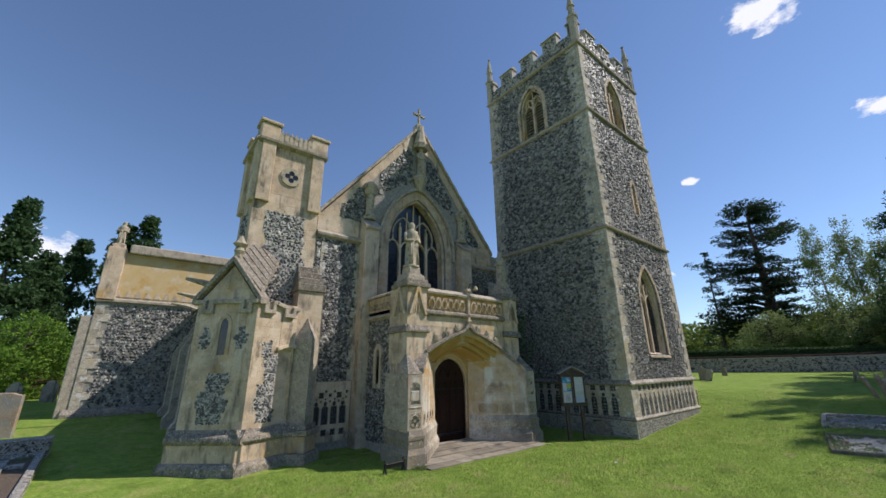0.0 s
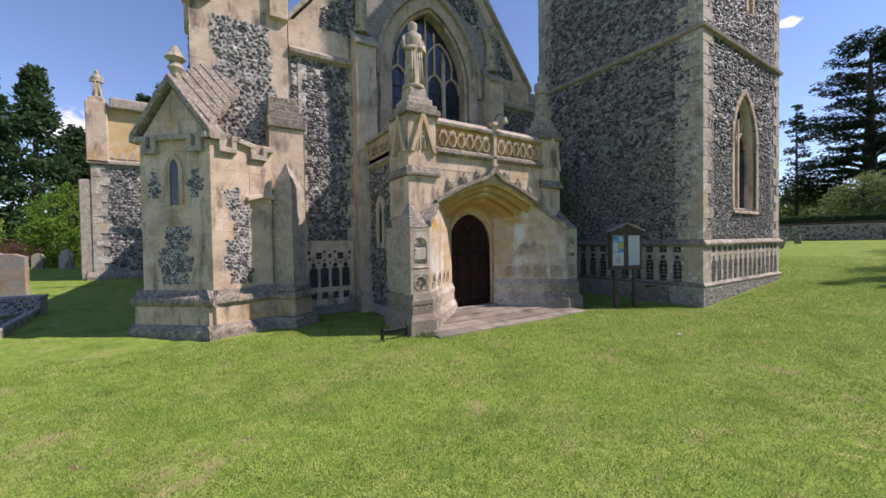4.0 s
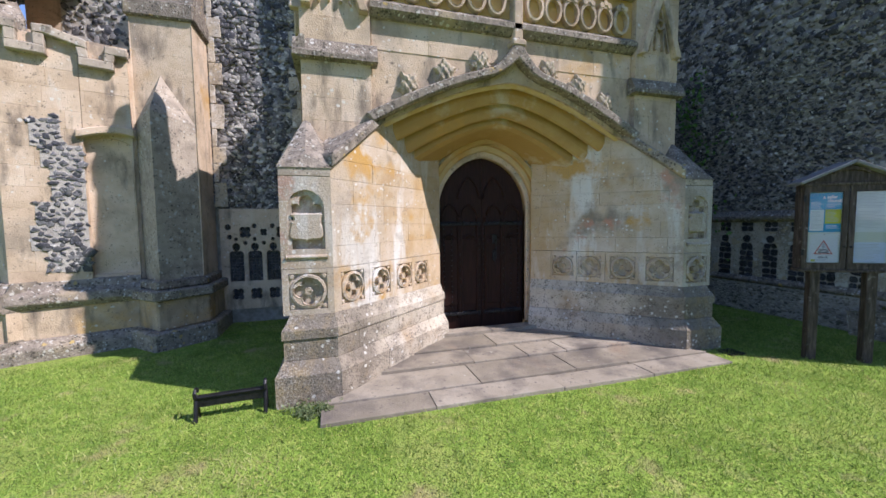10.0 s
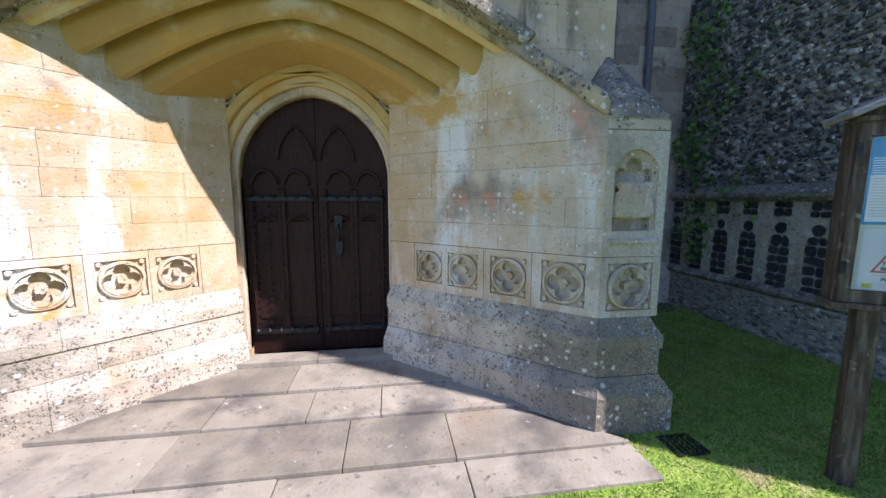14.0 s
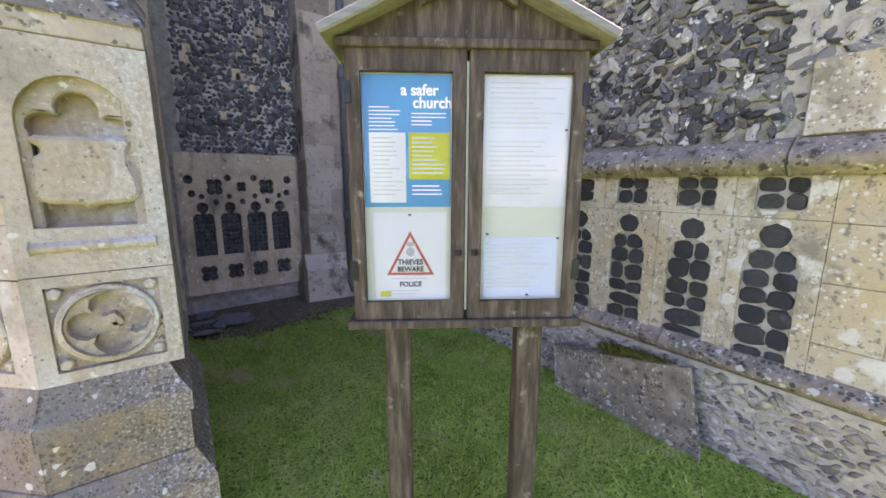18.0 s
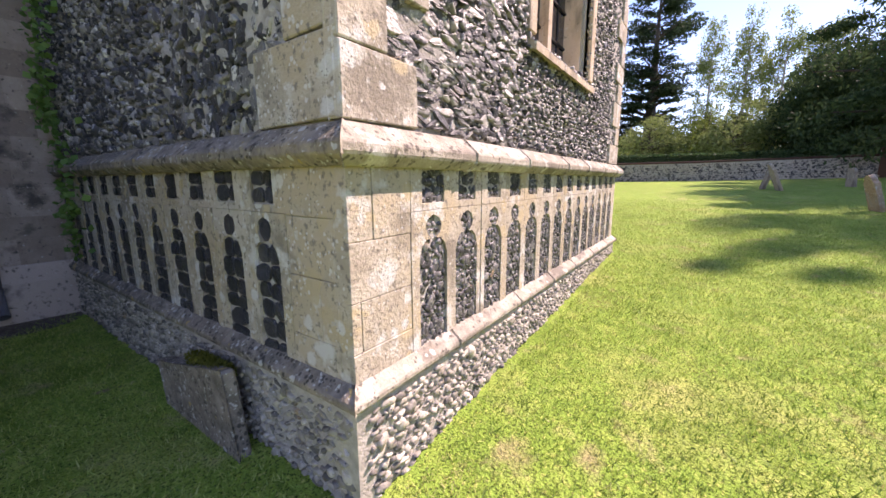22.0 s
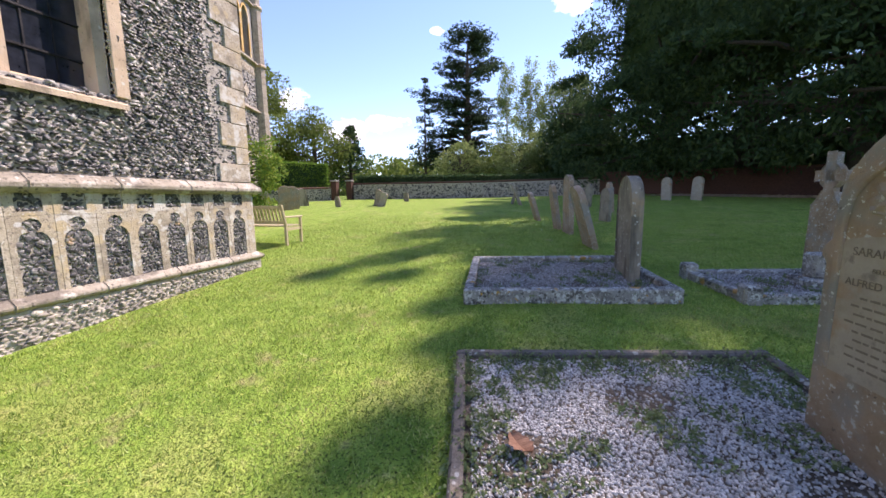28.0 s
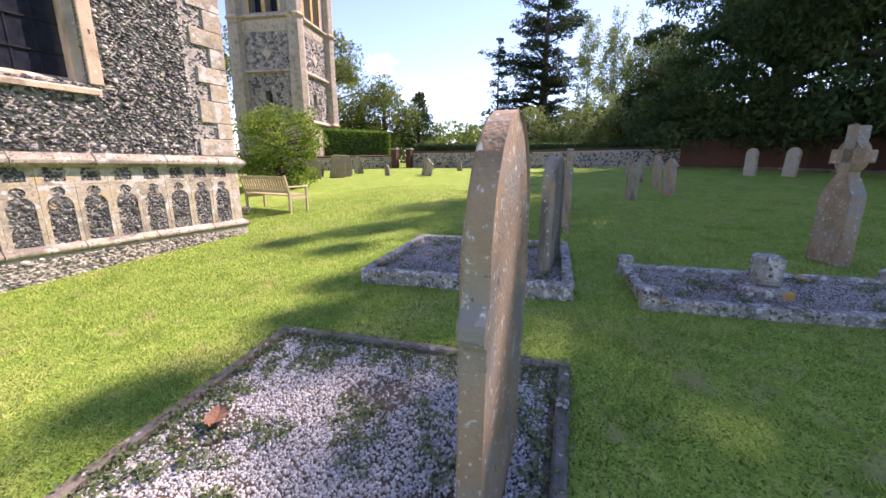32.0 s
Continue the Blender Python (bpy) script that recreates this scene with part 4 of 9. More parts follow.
def tower_wall(name, fr, ln, centres, win, seed, near):
    holes = flush_panels(centres, seed)
    bm = bmesh.new()
    wall_holes = [win["hole"]] if win else []
    if win and "slit" in win:
        wall_holes.append(win["slit"])
    if win and "bell" in win:
        wall_holes.append(win["bell"])
    plate(bm, [(0, -0.6), (ln, -0.6), (ln, Z_PAR), (0, Z_PAR)], wall_holes, fr, -0.7, -0.02)
    # porch side gets the grey mortar, lawn side the paler one
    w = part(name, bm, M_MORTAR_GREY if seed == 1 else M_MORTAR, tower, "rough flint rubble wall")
    # plinth sheet of lichened ashlar, in courses
    order = sorted(centres)
    fw = 1.28 if seed == 1 else 1.4
    edges = [order[0] - 0.2] + [(p + q) / 2 for p, q in zip(order, order[1:])] + [order[-1] + 0.2]
    rs = random.Random(seed)
    lo_, mid_ = Z_LEDGE - 0.02, 1.29
    for c, e0, e1 in zip(order, edges, edges[1:]):
        h = [(c + x * fw, Z_LEDGE + 0.05 + y * 1.12) for x, y in LOZ]
        g = 0.0013
        part("flushwork_stone", plate(bmesh.new(), [(e0 + g, lo_), (e1 - g, lo_), (e1 - g, mid_ - g), (e0 + g, mid_ - g)], [h], fr, -0.06, 0.03 + rs.uniform(-0.003, 0.003)), M_PLINTH, w, "lichened stone round a figure-shaped flint panel")
        h = [(c - 0.105, 1.33), (c + 0.105, 1.33), (c + 0.105, 1.51), (c - 0.105, 1.51)]
        part("flushwork_stone", plate(bmesh.new(), [(e0 + g, mid_ + g), (e1 - g, mid_ + g), (e1 - g, Z_PLINTH), (e0 + g, Z_PLINTH)], [h], fr, -0.06, 0.03 + rs.uniform(-0.003, 0.003)), M_PLINTH, w)
    for e0, e1, sd in ((-0.03 if seed == 2 else 0, edges[0], 3), (edges[-1], ln, 4)):
        if e1 - e0 > 0.04:
            ashlar(fr, [(e0, lo_), (e1, lo_), (e1, Z_PLINTH), (e0, Z_PLINTH)], w, seed * 5 + sd, M_PLINTH, 0.27, 0.5, -0.06, 0.03, 0.0012, 0.003)
    for i, h in enumerate(holes):
        xs, ys = [p[0] for p in h], [p[1] for p in h]
        bm = bmesh.new()
        prism(bm, [(x, y) for x, y in h], fr, -0.03, 0.012)
        p = part("flint_panel", bm, M_MORTAR, w)
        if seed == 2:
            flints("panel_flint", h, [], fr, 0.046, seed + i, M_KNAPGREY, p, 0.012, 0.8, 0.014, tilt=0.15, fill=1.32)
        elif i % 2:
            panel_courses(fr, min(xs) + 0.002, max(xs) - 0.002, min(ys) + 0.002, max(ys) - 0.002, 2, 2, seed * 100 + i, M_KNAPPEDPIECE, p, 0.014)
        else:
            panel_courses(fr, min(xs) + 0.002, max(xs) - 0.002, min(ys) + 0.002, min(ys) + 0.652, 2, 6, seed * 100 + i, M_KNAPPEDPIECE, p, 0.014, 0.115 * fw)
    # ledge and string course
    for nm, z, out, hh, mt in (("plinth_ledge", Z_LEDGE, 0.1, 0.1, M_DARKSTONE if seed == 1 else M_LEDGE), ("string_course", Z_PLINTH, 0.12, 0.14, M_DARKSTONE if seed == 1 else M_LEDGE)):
        a = 0.0
        rng = random.Random(seed * 7 + int(z * 10))
        while a < ln - 0.05:
            b = min(a + rng.uniform(0.7, 1.1), ln)
            if ln - b < 0.3:
                b = ln
            prof = [(-0.05, z - hh * 0.35), (out * 0.55, z - hh * 0.35), (out, z), (out, z + hh * 0.35), (0.02, z + hh), (-0.05, z + hh)]
            part(nm, sweep(bmesh.new(), prof, fr, a + (0.002 if a else 0), b - (0.002 if b < ln else 0), 1.0 if a == 0 else 0.0, 1.0 if b == ln else 0.0), mt, w, bevel=0.008)
            a = b
    for z in (Z_MID, Z_BELL, Z_PAR):
        part("string_course", sweep(bmesh.new(), [(-0.05, z - 0.1), (0.1, z - 0.03), (0.12, z + 0.05), (0.0, z + 0.16), (-0.05, z + 0.16)], fr, 0, ln, 1, 1), M_GREYSTONE, w)
    # rough footing flints
    foot = part("footing", sweep(bmesh.new(), [(-0.05, -0.5), (0.06, -0.5), (0.06, Z_LEDGE - 0.036), (-0.05, Z_LEDGE - 0.036)], fr, 0, ln, 1.0, 1.0), M_MORTAR, w)
    flints("footing_flint", [(0, -0.5), (ln, -0.5), (ln, Z_LEDGE - 0.06), (0, Z_LEDGE - 0.06)], [], fr, 0.07, seed + 50, M_FLINTPALE, foot, 0.024, 0.5, 0.058, tilt=0.3, fill=0.9)
    quoins(fr, -0.03 if seed == 2 else 0, 1, Z_PLINTH + 0.14, Z_PAR - 0.1, w, seed * 3 + 1)
    quoins(fr, ln, -1, Z_PLINTH + 0.14, Z_PAR - 0.1, w, seed * 3 + 2)
    if near:
        lo, hi = Z_PLINTH + 0.16, 4.3
        near_box = [(ln - 1.75, lo), (ln - 0.2, lo), (ln - 0.2, 3.1), (ln - 1.75, 3.1)] if seed == 1 else [(0.2, lo), (1.7, lo), (1.7, 2.8), (0.2, 2.8)]
        NEAR_FLINT.append((near_box, wall_holes, fr, seed, w))
        flints("flint_facing", [(0.2, lo), (ln - 0.2, lo), (ln - 0.2, hi), (0.2, hi)], wall_holes + [near_box], fr, 0.074, seed + 70, M_FLINT, w, 0.03, 0.52 if seed == 2 else 0.7, -0.018, fill=1.0)
        flints("flint_facing", [(0.22, hi), (ln - 0.22, hi), (ln - 0.22, Z_PAR), (0.22, Z_PAR)], wall_holes, fr, 0.13, seed + 71, M_FLINT, w, 0.035, 0.7, -0.018, fill=1.15)
    return w


CA = [TY1 - (-2.8 + 0.392 * k) for k in range(12)]
CB = [5.84 - TX0 + 0.3705 * k for k in range(14)]
WB = 8.15 - TX0
SLIT = opening(8.5 - TX0, 0.16, 8.8, 10.1, 0.3, 5)
WIN_B = dict(hole=opening(WB, 0.85, 2.62, 4.7, 1.5), slit=SLIT, bell=opening(WB, 0.72, 13.25, 14.9, 1.2))
WIN_A = dict(hole=opening(LA / 2, 0.72, 13.25, 14.9, 1.2))
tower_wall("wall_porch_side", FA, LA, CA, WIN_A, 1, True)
tower_wall("wall_lawn_side", FB, LB, CB, WIN_B, 2, True)
for nm, fr, ln in (("wall_far_side", FC, LA), ("wall_nave_side", FD, LB)):
    part(nm, solid([(0, -0.6), (ln, -0.6), (ln, Z_PAR), (0, Z_PAR)], [], fr, -0.7, -0.02), M_MORTAR, tower)
    flints("flint_facing", [(0.4, 0), (ln - 0.4, 0), (ln - 0.4, Z_PAR), (0.4, Z_PAR)], [], fr, 0.4, 9, M_FLINT, bpy.data.objects[nm], 0.05)
part("tower_roof", boxes((TX0 + 0.3, TX1 - 0.3, TY0 + 0.3, TY1 - 0.3, Z_PAR - 0.1, Z_PAR + 0.15)), M_LEAD, tower)


def merlons(fr, ln, parent, seed):
    n = 4
    step = ln / (n + 0.0)
    part("parapet_wall", solid([(0, Z_PAR + 0.1), (ln, Z_PAR + 0.1), (ln, Z_PAR + 0.75), (0, Z_PAR + 0.75)], [], fr, -0.35, 0.0), M_MORTAR, parent)
    flints("parapet_flint", [(0.1, Z_PAR + 0.15), (ln - 0.1, Z_PAR + 0.15), (ln - 0.1, Z_PAR + 0.75), (0.1, Z_PAR + 0.75)], [], fr, 0.15, seed, M_FLINT, parent, 0.03)
    for i in range(n + 1):
        c = i * ln / n
        a0, a1 = max(0.0, c - 0.42), min(ln, c + 0.42)
        bm = bmesh.new()
        fbox(bm, fr, a0, a1, Z_PAR + 0.75, Z_PAR + 1.35, -0.35, 0.0)
        m = part("merlon", bm, M_MORTAR, parent)
        flints("merlon_flint", [(a0 + 0.08, Z_PAR + 0.8), (a1 - 0.08, Z_PAR + 0.8), (a1 - 0.08, Z_PAR + 1.3), (a0 + 0.08, Z_PAR + 1.3)], [], fr, 0.15, seed + i, M_FLINT, m, 0.03)
        bm = bmesh.new()
        sweep(bm, [(-0.42, Z_PAR + 1.35), (0.07, Z_PAR + 1.35), (0.07, Z_PAR + 1.42), (-0.17, Z_PAR + 1.55), (-0.42, Z_PAR + 1.42)], fr, a0 - 0.05, a1 + 0.05)
        part("coping", bm, M_GREYSTONE, m, "weathered stone cap")


for fr, ln, sd in ((FA, LA, 31), (FB, LB, 37), (FC, LA, 41), (FD, LB, 43)):
    merlons(fr, ln, tower, sd)
for x, y in ((TX0 + 0.1, TY0 + 0.1), (TX1 - 0.1, TY0 + 0.1), (TX0 + 0.1, TY1 - 0.1), (TX1 - 0.1, TY1 - 0.1)):
    bm = bmesh.new()
    lathe(bm, [(0.22, 0), (0.22, 1.55), (0.28, 1.6), (0.28, 1.7), (0.17, 1.75), (0.14, 2.3), (0.2, 2.35), (0.17, 2.45), (0.05, 3.3), (0.09, 3.36), (0.02, 3.45)], (x, y, Z_PAR), 8)
    part("pinnacle", bm, M_GREYSTONE, tower, "octagonal crocketed stone pinnacle")


def traceried_window(name, fr, c, w, b0, spring, rise, lights, parent, depth=-0.3, louvres=False, glass=True, frame_w=0.16, surround=M_STONE):
    """A stone window: moulded frame, mullions with cusped heads, glazing or louvres behind."""
    bm = bmesh.new()
    ring_arch(bm, c, w, spring, rise, frame_w, fr, -0.05, 0.02, legs=b0)
    win = part(name, bm, surround, parent, "moulded stone window surround", bevel=0.01)
    bm = bmesh.new()
    ring_arch(bm, c, w - 0.11, spring, rise - 0.1, 0.11, fr, depth, -0.08, legs=b0)
    part("inner_arch", bm, surround, win)
    bm = bmesh.new()
    sweep(bm, [(depth, b0 - 0.02), (0.06, b0 - 0.14), (0.06, b0 - 0.08), (depth, b0 + 0.1)], fr, c - w - 0.1, c + w + 0.1)
    part("sill", bm, surround, win)
    iw = w - 0.11
    lw = 2 * iw / lights
    for i in range(1, lights):
        x = c - iw + lw * i
        bm = bmesh.new()
        top = spring + rise * (0.5 if lights == 2 else 0.42)
        prism(bm, [(x - 0.05, b0), (x + 0.05, b0), (x + 0.05, top), (x - 0.05, top)], fr, depth, depth + 0.14)
        part("mullion", bm, surround, win)
    for i in range(lights):
        x = c - iw + lw * (i + 0.5)
        bm = bmesh.new()
        ring_arch(bm, x, lw / 2 - 0.055, spring - 0.1, lw * 0.62, 0.06, fr, depth + 0.02, depth + 0.12)
        part("light_head", bm, surround, win)
    bm = bmesh.new()
    for k in range(2 * lights - 1):
        x = c - iw + lw * (0.5 + k / 2)
        off = abs(x - c) / iw
        if off > 0.85:
            continue
        b = spring + lw * 0.55
        hgt = max(0.2, rise * (1 - off) - 0.35)
        fbox(bm, fr, x - 0.025, x + 0.025, b, b + hgt, depth + 0.03, depth + 0.1)
    ring_arch(bm, c - iw * 0.38, iw * 0.36, spring + rise * 0.28, iw * 0.55, 0.05, fr, depth + 0.02, depth + 0.11)
    ring_arch(bm, c + iw * 0.38, iw * 0.36, spring + rise * 0.28, iw * 0.55, 0.05, fr, depth + 0.02, depth + 0.11)
    part("tracery", bm, surround, win)
    if louvres:
        z = b0 + 0.1
        while z < spring + rise * 0.55:
            half = iw if z < spring else iw * math.sqrt(max(0.05, 1 - ((z - spring) / rise) ** 1.4))
            bm = bmesh.new()
            sweep(bm, [(depth - 0.16, z + 0.12), (depth + 0.02, z), (depth + 0.03, z + 0.025), (depth - 0.15, z + 0.15)], fr, c - half, c + half)
            part("louvre", bm, M_GREYSTONE, win)
            z += 0.17
        part("dark_backing", solid(opening(c, iw, b0, spring, rise - 0.1), [], fr, depth - 0.32, depth - 0.28), M_LEAD, win)
    elif glass:
        part("leaded_pane", solid(opening(c, iw, b0, spring, rise - 0.1), [], fr, depth + 0.02, depth + 0.04), M_GLASSDARK, win, "dark leaded glass")
        z = b0 + 0.35
        while z < spring:
            part("saddle_bar", fbox(bmesh.new(), fr, c - iw, c + iw, z, z + 0.022, depth + 0.04, depth + 0.06), M_IRON, win)
            z += 0.38
        for i in range(lights):
            for q in (0.33, 0.67):
                x = c - iw + lw * (i + q)
                part("glazing_bar", fbox(bmesh.new(), fr, x - 0.008, x + 0.008, b0, spring + 0.1, depth + 0.038, depth + 0.05), M_IRON, win)
    return win


traceried_window("window", FB, WB, 0.85, 2.62, 4.7, 1.5, 2, tower, depth=-0.32)
traceried_window("belfry_window", FB, WB, 0.72, 13.25, 14.9, 1.2, 2, tower, louvres=True)
traceried_window("belfry_window", FA, LA / 2, 0.72, 13.25, 14.9, 1.2, 2, tower, louvres=True)
bm = bmesh.new()
ring_arch(bm, 8.5 - TX0, 0.15, 10.1, 0.3, 0.16, FB, -0.3, 0.015, legs=8.8)
part("slit_surround", bm, M_STONE, tower)
part("slit_pane", solid(SLIT, [], FB, -0.35, -0.31), M_GLASSDARK, tower)

# ---- nave front ----
YN = 2.0
nave = thing("church_nave", pose(0, 8, -0.2), "flint and limestone gabled church nave front", "church", world_built=True)
FN = Face((0, YN, 0), (1, 0, 0))
EAVE, APEX, HALF = 7.35, 12.75, 4.25
gable = [(-4.3, -0.6), (TX0 + 0.02, -0.6), (TX0 + 0.02, EAVE), (HALF, EAVE), (0, APEX), (-HALF, EAVE)]
nhole = opening(0, 1.45, 4.75, 6.9, 2.25)
front = part("front_wall", solid(gable, [nhole, [(-0.7, 0), (0.7, 0), (0.7, 2.4), (-0.7, 2.4)]], FN, -0.8, -0.02), M_MORTAR_GREY, nave)
traceried_window("great_window", FN, 0, 1.45, 4.75, 6.9, 2.25, 4, nave, depth=-0.45, frame_w=0.34, surround=M_STONE)
bm = bmesh.new()
ring_arch(bm, 0, 1.79, 6.9, 2.65, 0.13, FN, -0.02, 0.16, legs=6.6)
part("hood_mould", bm, M_GREYSTONE, nave, bevel=0.02)
# flint fields
big = opening(0, 1.95, 4.0, 6.9, 2.85)
flints("flint_facing", [(-4.2, 1.85), (-2.75, 1.85), (-2.75, 6.6), (-4.2, 6.6)], [], FN, 0.085, 201, M_FLINT, front, 0.022, 0.8, 0.0, tilt=0.25, fill=1.42)
flints("flint_facing", [(2.75, 1.85), (TX0, 1.85), (TX0, 6.5), (2.75, 6.5)], [], FN, 0.062, 202, M_FLINTCOBBLE, front, 0.016, 0.92, 0.006, tilt=0.13, fill=1.12, even=True)
part("pale_pointing", solid([(2.75, 1.85), (TX0, 1.85), (TX0, 6.5), (2.75, 6.5)], [], FN, -0.03, 0.004), M_MORTAR, front)
rng = random.Random(29)
for _ in range(14):
    a, b = rng.uniform(2.75, 3.9), rng.uniform(1.9, 4.2)
    part("pale_block", fbox(bmesh.new(), FN, a, a + rng.uniform(0.07, 0.12), b, b + rng.uniform(0.07, 0.14), -0.02, 0.02), M_STONE, front, bevel=0.004)
flints("flint_facing", [(-3.5, 7.5), (-2.3, 7.5), (-2.3, 9.2), (-2.7, 9.0), (-2.9, 8.6), (-3.3, 8.2)], [], FN, 0.12, 203, M_FLINT, front, 0.03, 0.8, fill=1.2)
flints("flint_facing", [(-1.9, 8.9), (-0.35, 9.9), (-0.35, 11.6), (-0.7, 11.4), (-1.1, 10.8), (-1.5, 10.3), (-1.9, 9.8)], [big], FN, 0.12, 204, M_FLINT, front, 0.03, 0.8, fill=1.2)
flints("flint_facing", [(0.4, 9.8), (1.9, 8.9), (1.9, 9.6), (1.5, 10.0), (1.2, 10.6), (0.8, 11.1), (0.4, 11.3)], [big], FN, 0.12, 205, M_FLINT, front, 0.03, 0.8, fill=1.2)
flints("flint_facing", [(2.7, 7.6), (3.7, 7.6), (3.4, 8.0), (3.0, 8.5), (2.7, 9.0)], [], FN, 0.12, 206, M_FLINT, front, 0.03, 0.8, fill=1.2)
flints("flint_facing", [(-2.62, -0.2), (-2.2, -0.2), (-2.2, 4.4), (-2.62, 4.4)], [], FN, 0.09, 207, M_FLINT, front, 0.022, 0.8)
# stone dressings that frame the flint in stepped courses
def dressing(name, pts, d=0.012, mt=M_STONE):
    part(name, solid(pts, [], FN, -0.05, d), mt, front)


dressing("ashlar_band", [(-4.25, 6.6), (-2.7, 6.6), (-2.7, 7.5), (-4.25, 7.5)])
dressing("ashlar_band", [(2.7, 6.5), (HALF, 6.5), (HALF, 7.6), (2.7, 7.6)])
for s in (-1, 1):
    bm = bmesh.new()
    pts = [(s * HALF, EAVE), (s * 3.5, EAVE + 0.15), (s * 3.45, 8.0), (s * 2.95, 8.35), (s * 2.9, 8.8), (s * 2.4, 9.1), (s * 2.0, 9.7), (s * 1.55, 10.25), (s * 1.15, 10.75), (s * 0.75, 11.35), (s * 0.35, 11.5), (s * 0.35, APEX - 0.45), (0, APEX)]
    part("gable_dressing", prism(bm, pts if s > 0 else pts[::-1], FN, -0.05, 0.014), M_STONE, front, "stepped limestone gable dressing")
    # coping stones up the slope
    n = 11
    for i in range(n):
        x0, x1 = s * HALF * (1 - i / n) * 1.02, s * HALF * (1 - (i + 1) / n) * 1.02
        z0, z1 = EAVE + (APEX - EAVE) * i / n, EAVE + (APEX - EAVE) * (i + 1) / n
        bm = bmesh.new()
        plate(bm, [(x0, z0 - 0.02), (x1, z1 - 0.02), (x1, z1 + 0.17), (x0, z0 + 0.13)], [], FN, -0.85, 0.14)
        part("coping_stone", bm, M_GREYSTONE, front, bevel=0.015)
for x0, x1, z in ((-4.25, -2.6, 6.66), (2.6, TX0, 6.6)):
    part("string_course", sweep(bmesh.new(), [(-0.02, z - 0.1), (0.14, z - 0.02), (0.16, z + 0.06), (0.0, z + 0.2), (-0.02, z + 0.2)], FN, x0, x1), M_GREYSTONE, front)
# flushwork lozenge band over the right-hand string
bm = bmesh.new()
for k in range(7):
    c = 2.85 + 0.36 * k
    prism(bm, [(c - 0.14, 6.88), (c, 7.12), (c + 0.14, 6.88)], FN, -0.02, 0.03)
part("lozenge_band", bm, M_STONE, front)


def buttress(x0, x1, y0, ztop, parent, mt=M_STONE):
    """A pilaster buttress with set-off and weathered head."""
    fr = Face((x0, y0, 0), (1, 0, 0))
    w = x1 - x0
    bm = bmesh.new()
    prof = [(-0.5, -0.3), (0.08, -0.3), (0.08, 0.42), (0.0, 0.55), (0.0, ztop - 0.55), (-0.5, ztop)]
    sweep(bm, prof, fr, 0, w)
    b = part("buttress", bm, mt, parent, "pale limestone pilaster buttress", bevel=0.012)
    part("weathering", sweep(bmesh.new(), [(-0.52, ztop - 0.12), (0.08, ztop - 0.6), (0.08, ztop - 0.5), (-0.52, ztop + 0.04)], fr, -0.05, w + 0.05), M_GREYSTONE, b)
    return b


for x0, x1 in ((-2.62, -2.05), (2.05, 2.62)):
    b = buttress(x0, x1, YN - 0.42, 7.75, nave)
    c = (x0 + x1) / 2
    bm = bmesh.new()
    lathe(bm, [(0.24, 0), (0.24, 0.15), (0.17, 0.2), (0.17, 1.0), (0.22, 1.05), (0.26, 1.25), (0.3, 1.3), (0.3, 1.45), (0.2, 1.55)], (c, YN - 0.1, 7.6), 8)
    part("niche_shaft", bm, M_STATUE, nave, "carved canopied shaft")
# apex niche with figure, canopy and cross
bm = bmesh.new()
lathe(bm, [(0.1, -0.5), (0.3, 0), (0.34, 0.1), (0.3, 0.2), (0.3, 0.24)], (0, YN - 0.12, 9.95), 8)
part("corbel", bm, M_STATUE, nave)
bm = bmesh.new()
lathe(bm, [(0.34, 0), (0.36, 0.25), (0.28, 0.4), (0.22, 0.7), (0.1, 1.3), (0.04, 1.35)], (0, YN - 0.12, 11.55), 8)
part("canopy", bm, M_STATUE, nave, "crocketed stone niche canopy")
bm = boxes((-0.05, 0.05, YN - 0.05, YN + 0.07, APEX + 0.1, APEX + 1.1), (-0.32, 0.32, YN - 0.05, YN + 0.07, APEX + 0.68, APEX + 0.79), (-0.2, 0.2, YN - 0.15, YN + 0.2, APEX - 0.1, APEX + 0.15))
part("gable_cross", bm, M_GREYSTONE, nave, "plain stone cross finial", bevel=0.02)


def figure(name, at, h, label, facing=0.0):
    """A standing carved figure, one plain mesh."""
    bm = bmesh.new()
    s = h / 1.5
    lathe(bm, [(0.25, 0), (0.25, 0.08), (0.2, 0.1), (0.19, 0.5), (0.17, 0.8), (0.21, 1.05), (0.2, 1.18), (0.09, 1.25), (0.085, 1.3), (0.11, 1.37), (0.1, 1.45), (0.04, 1.5)], (0, 0, 0), 12)
    for k in range(5):
        x = -0.15 + 0.075 * k
        tube(bm, [(x, -0.17, 0.1), (x * 0.8, -0.16, 0.5), (x * 0.7, -0.15, 0.9)], 0.03, 5)
    for q in (-1, 1):
        tube(bm, [(q * 0.2, 0, 1.12), (q * 0.25, -0.06, 0.85), (q * 0.05, -0.2, 0.86)], [0.07, 0.065, 0.05], 6)
    bmesh.ops.scale(bm, vec=(s, s, s), verts=bm.verts)
    ob = part(name, bm, M_STATUE, None, label, smooth=True)
    ob.matrix_basis = pose(*at, 0, 0, facing)
    return tagged(ob, category="statue")


figure("statue", (0, YN - 0.2, 10.19), 1.4, "weathered carved stone figure standing in gable niche")
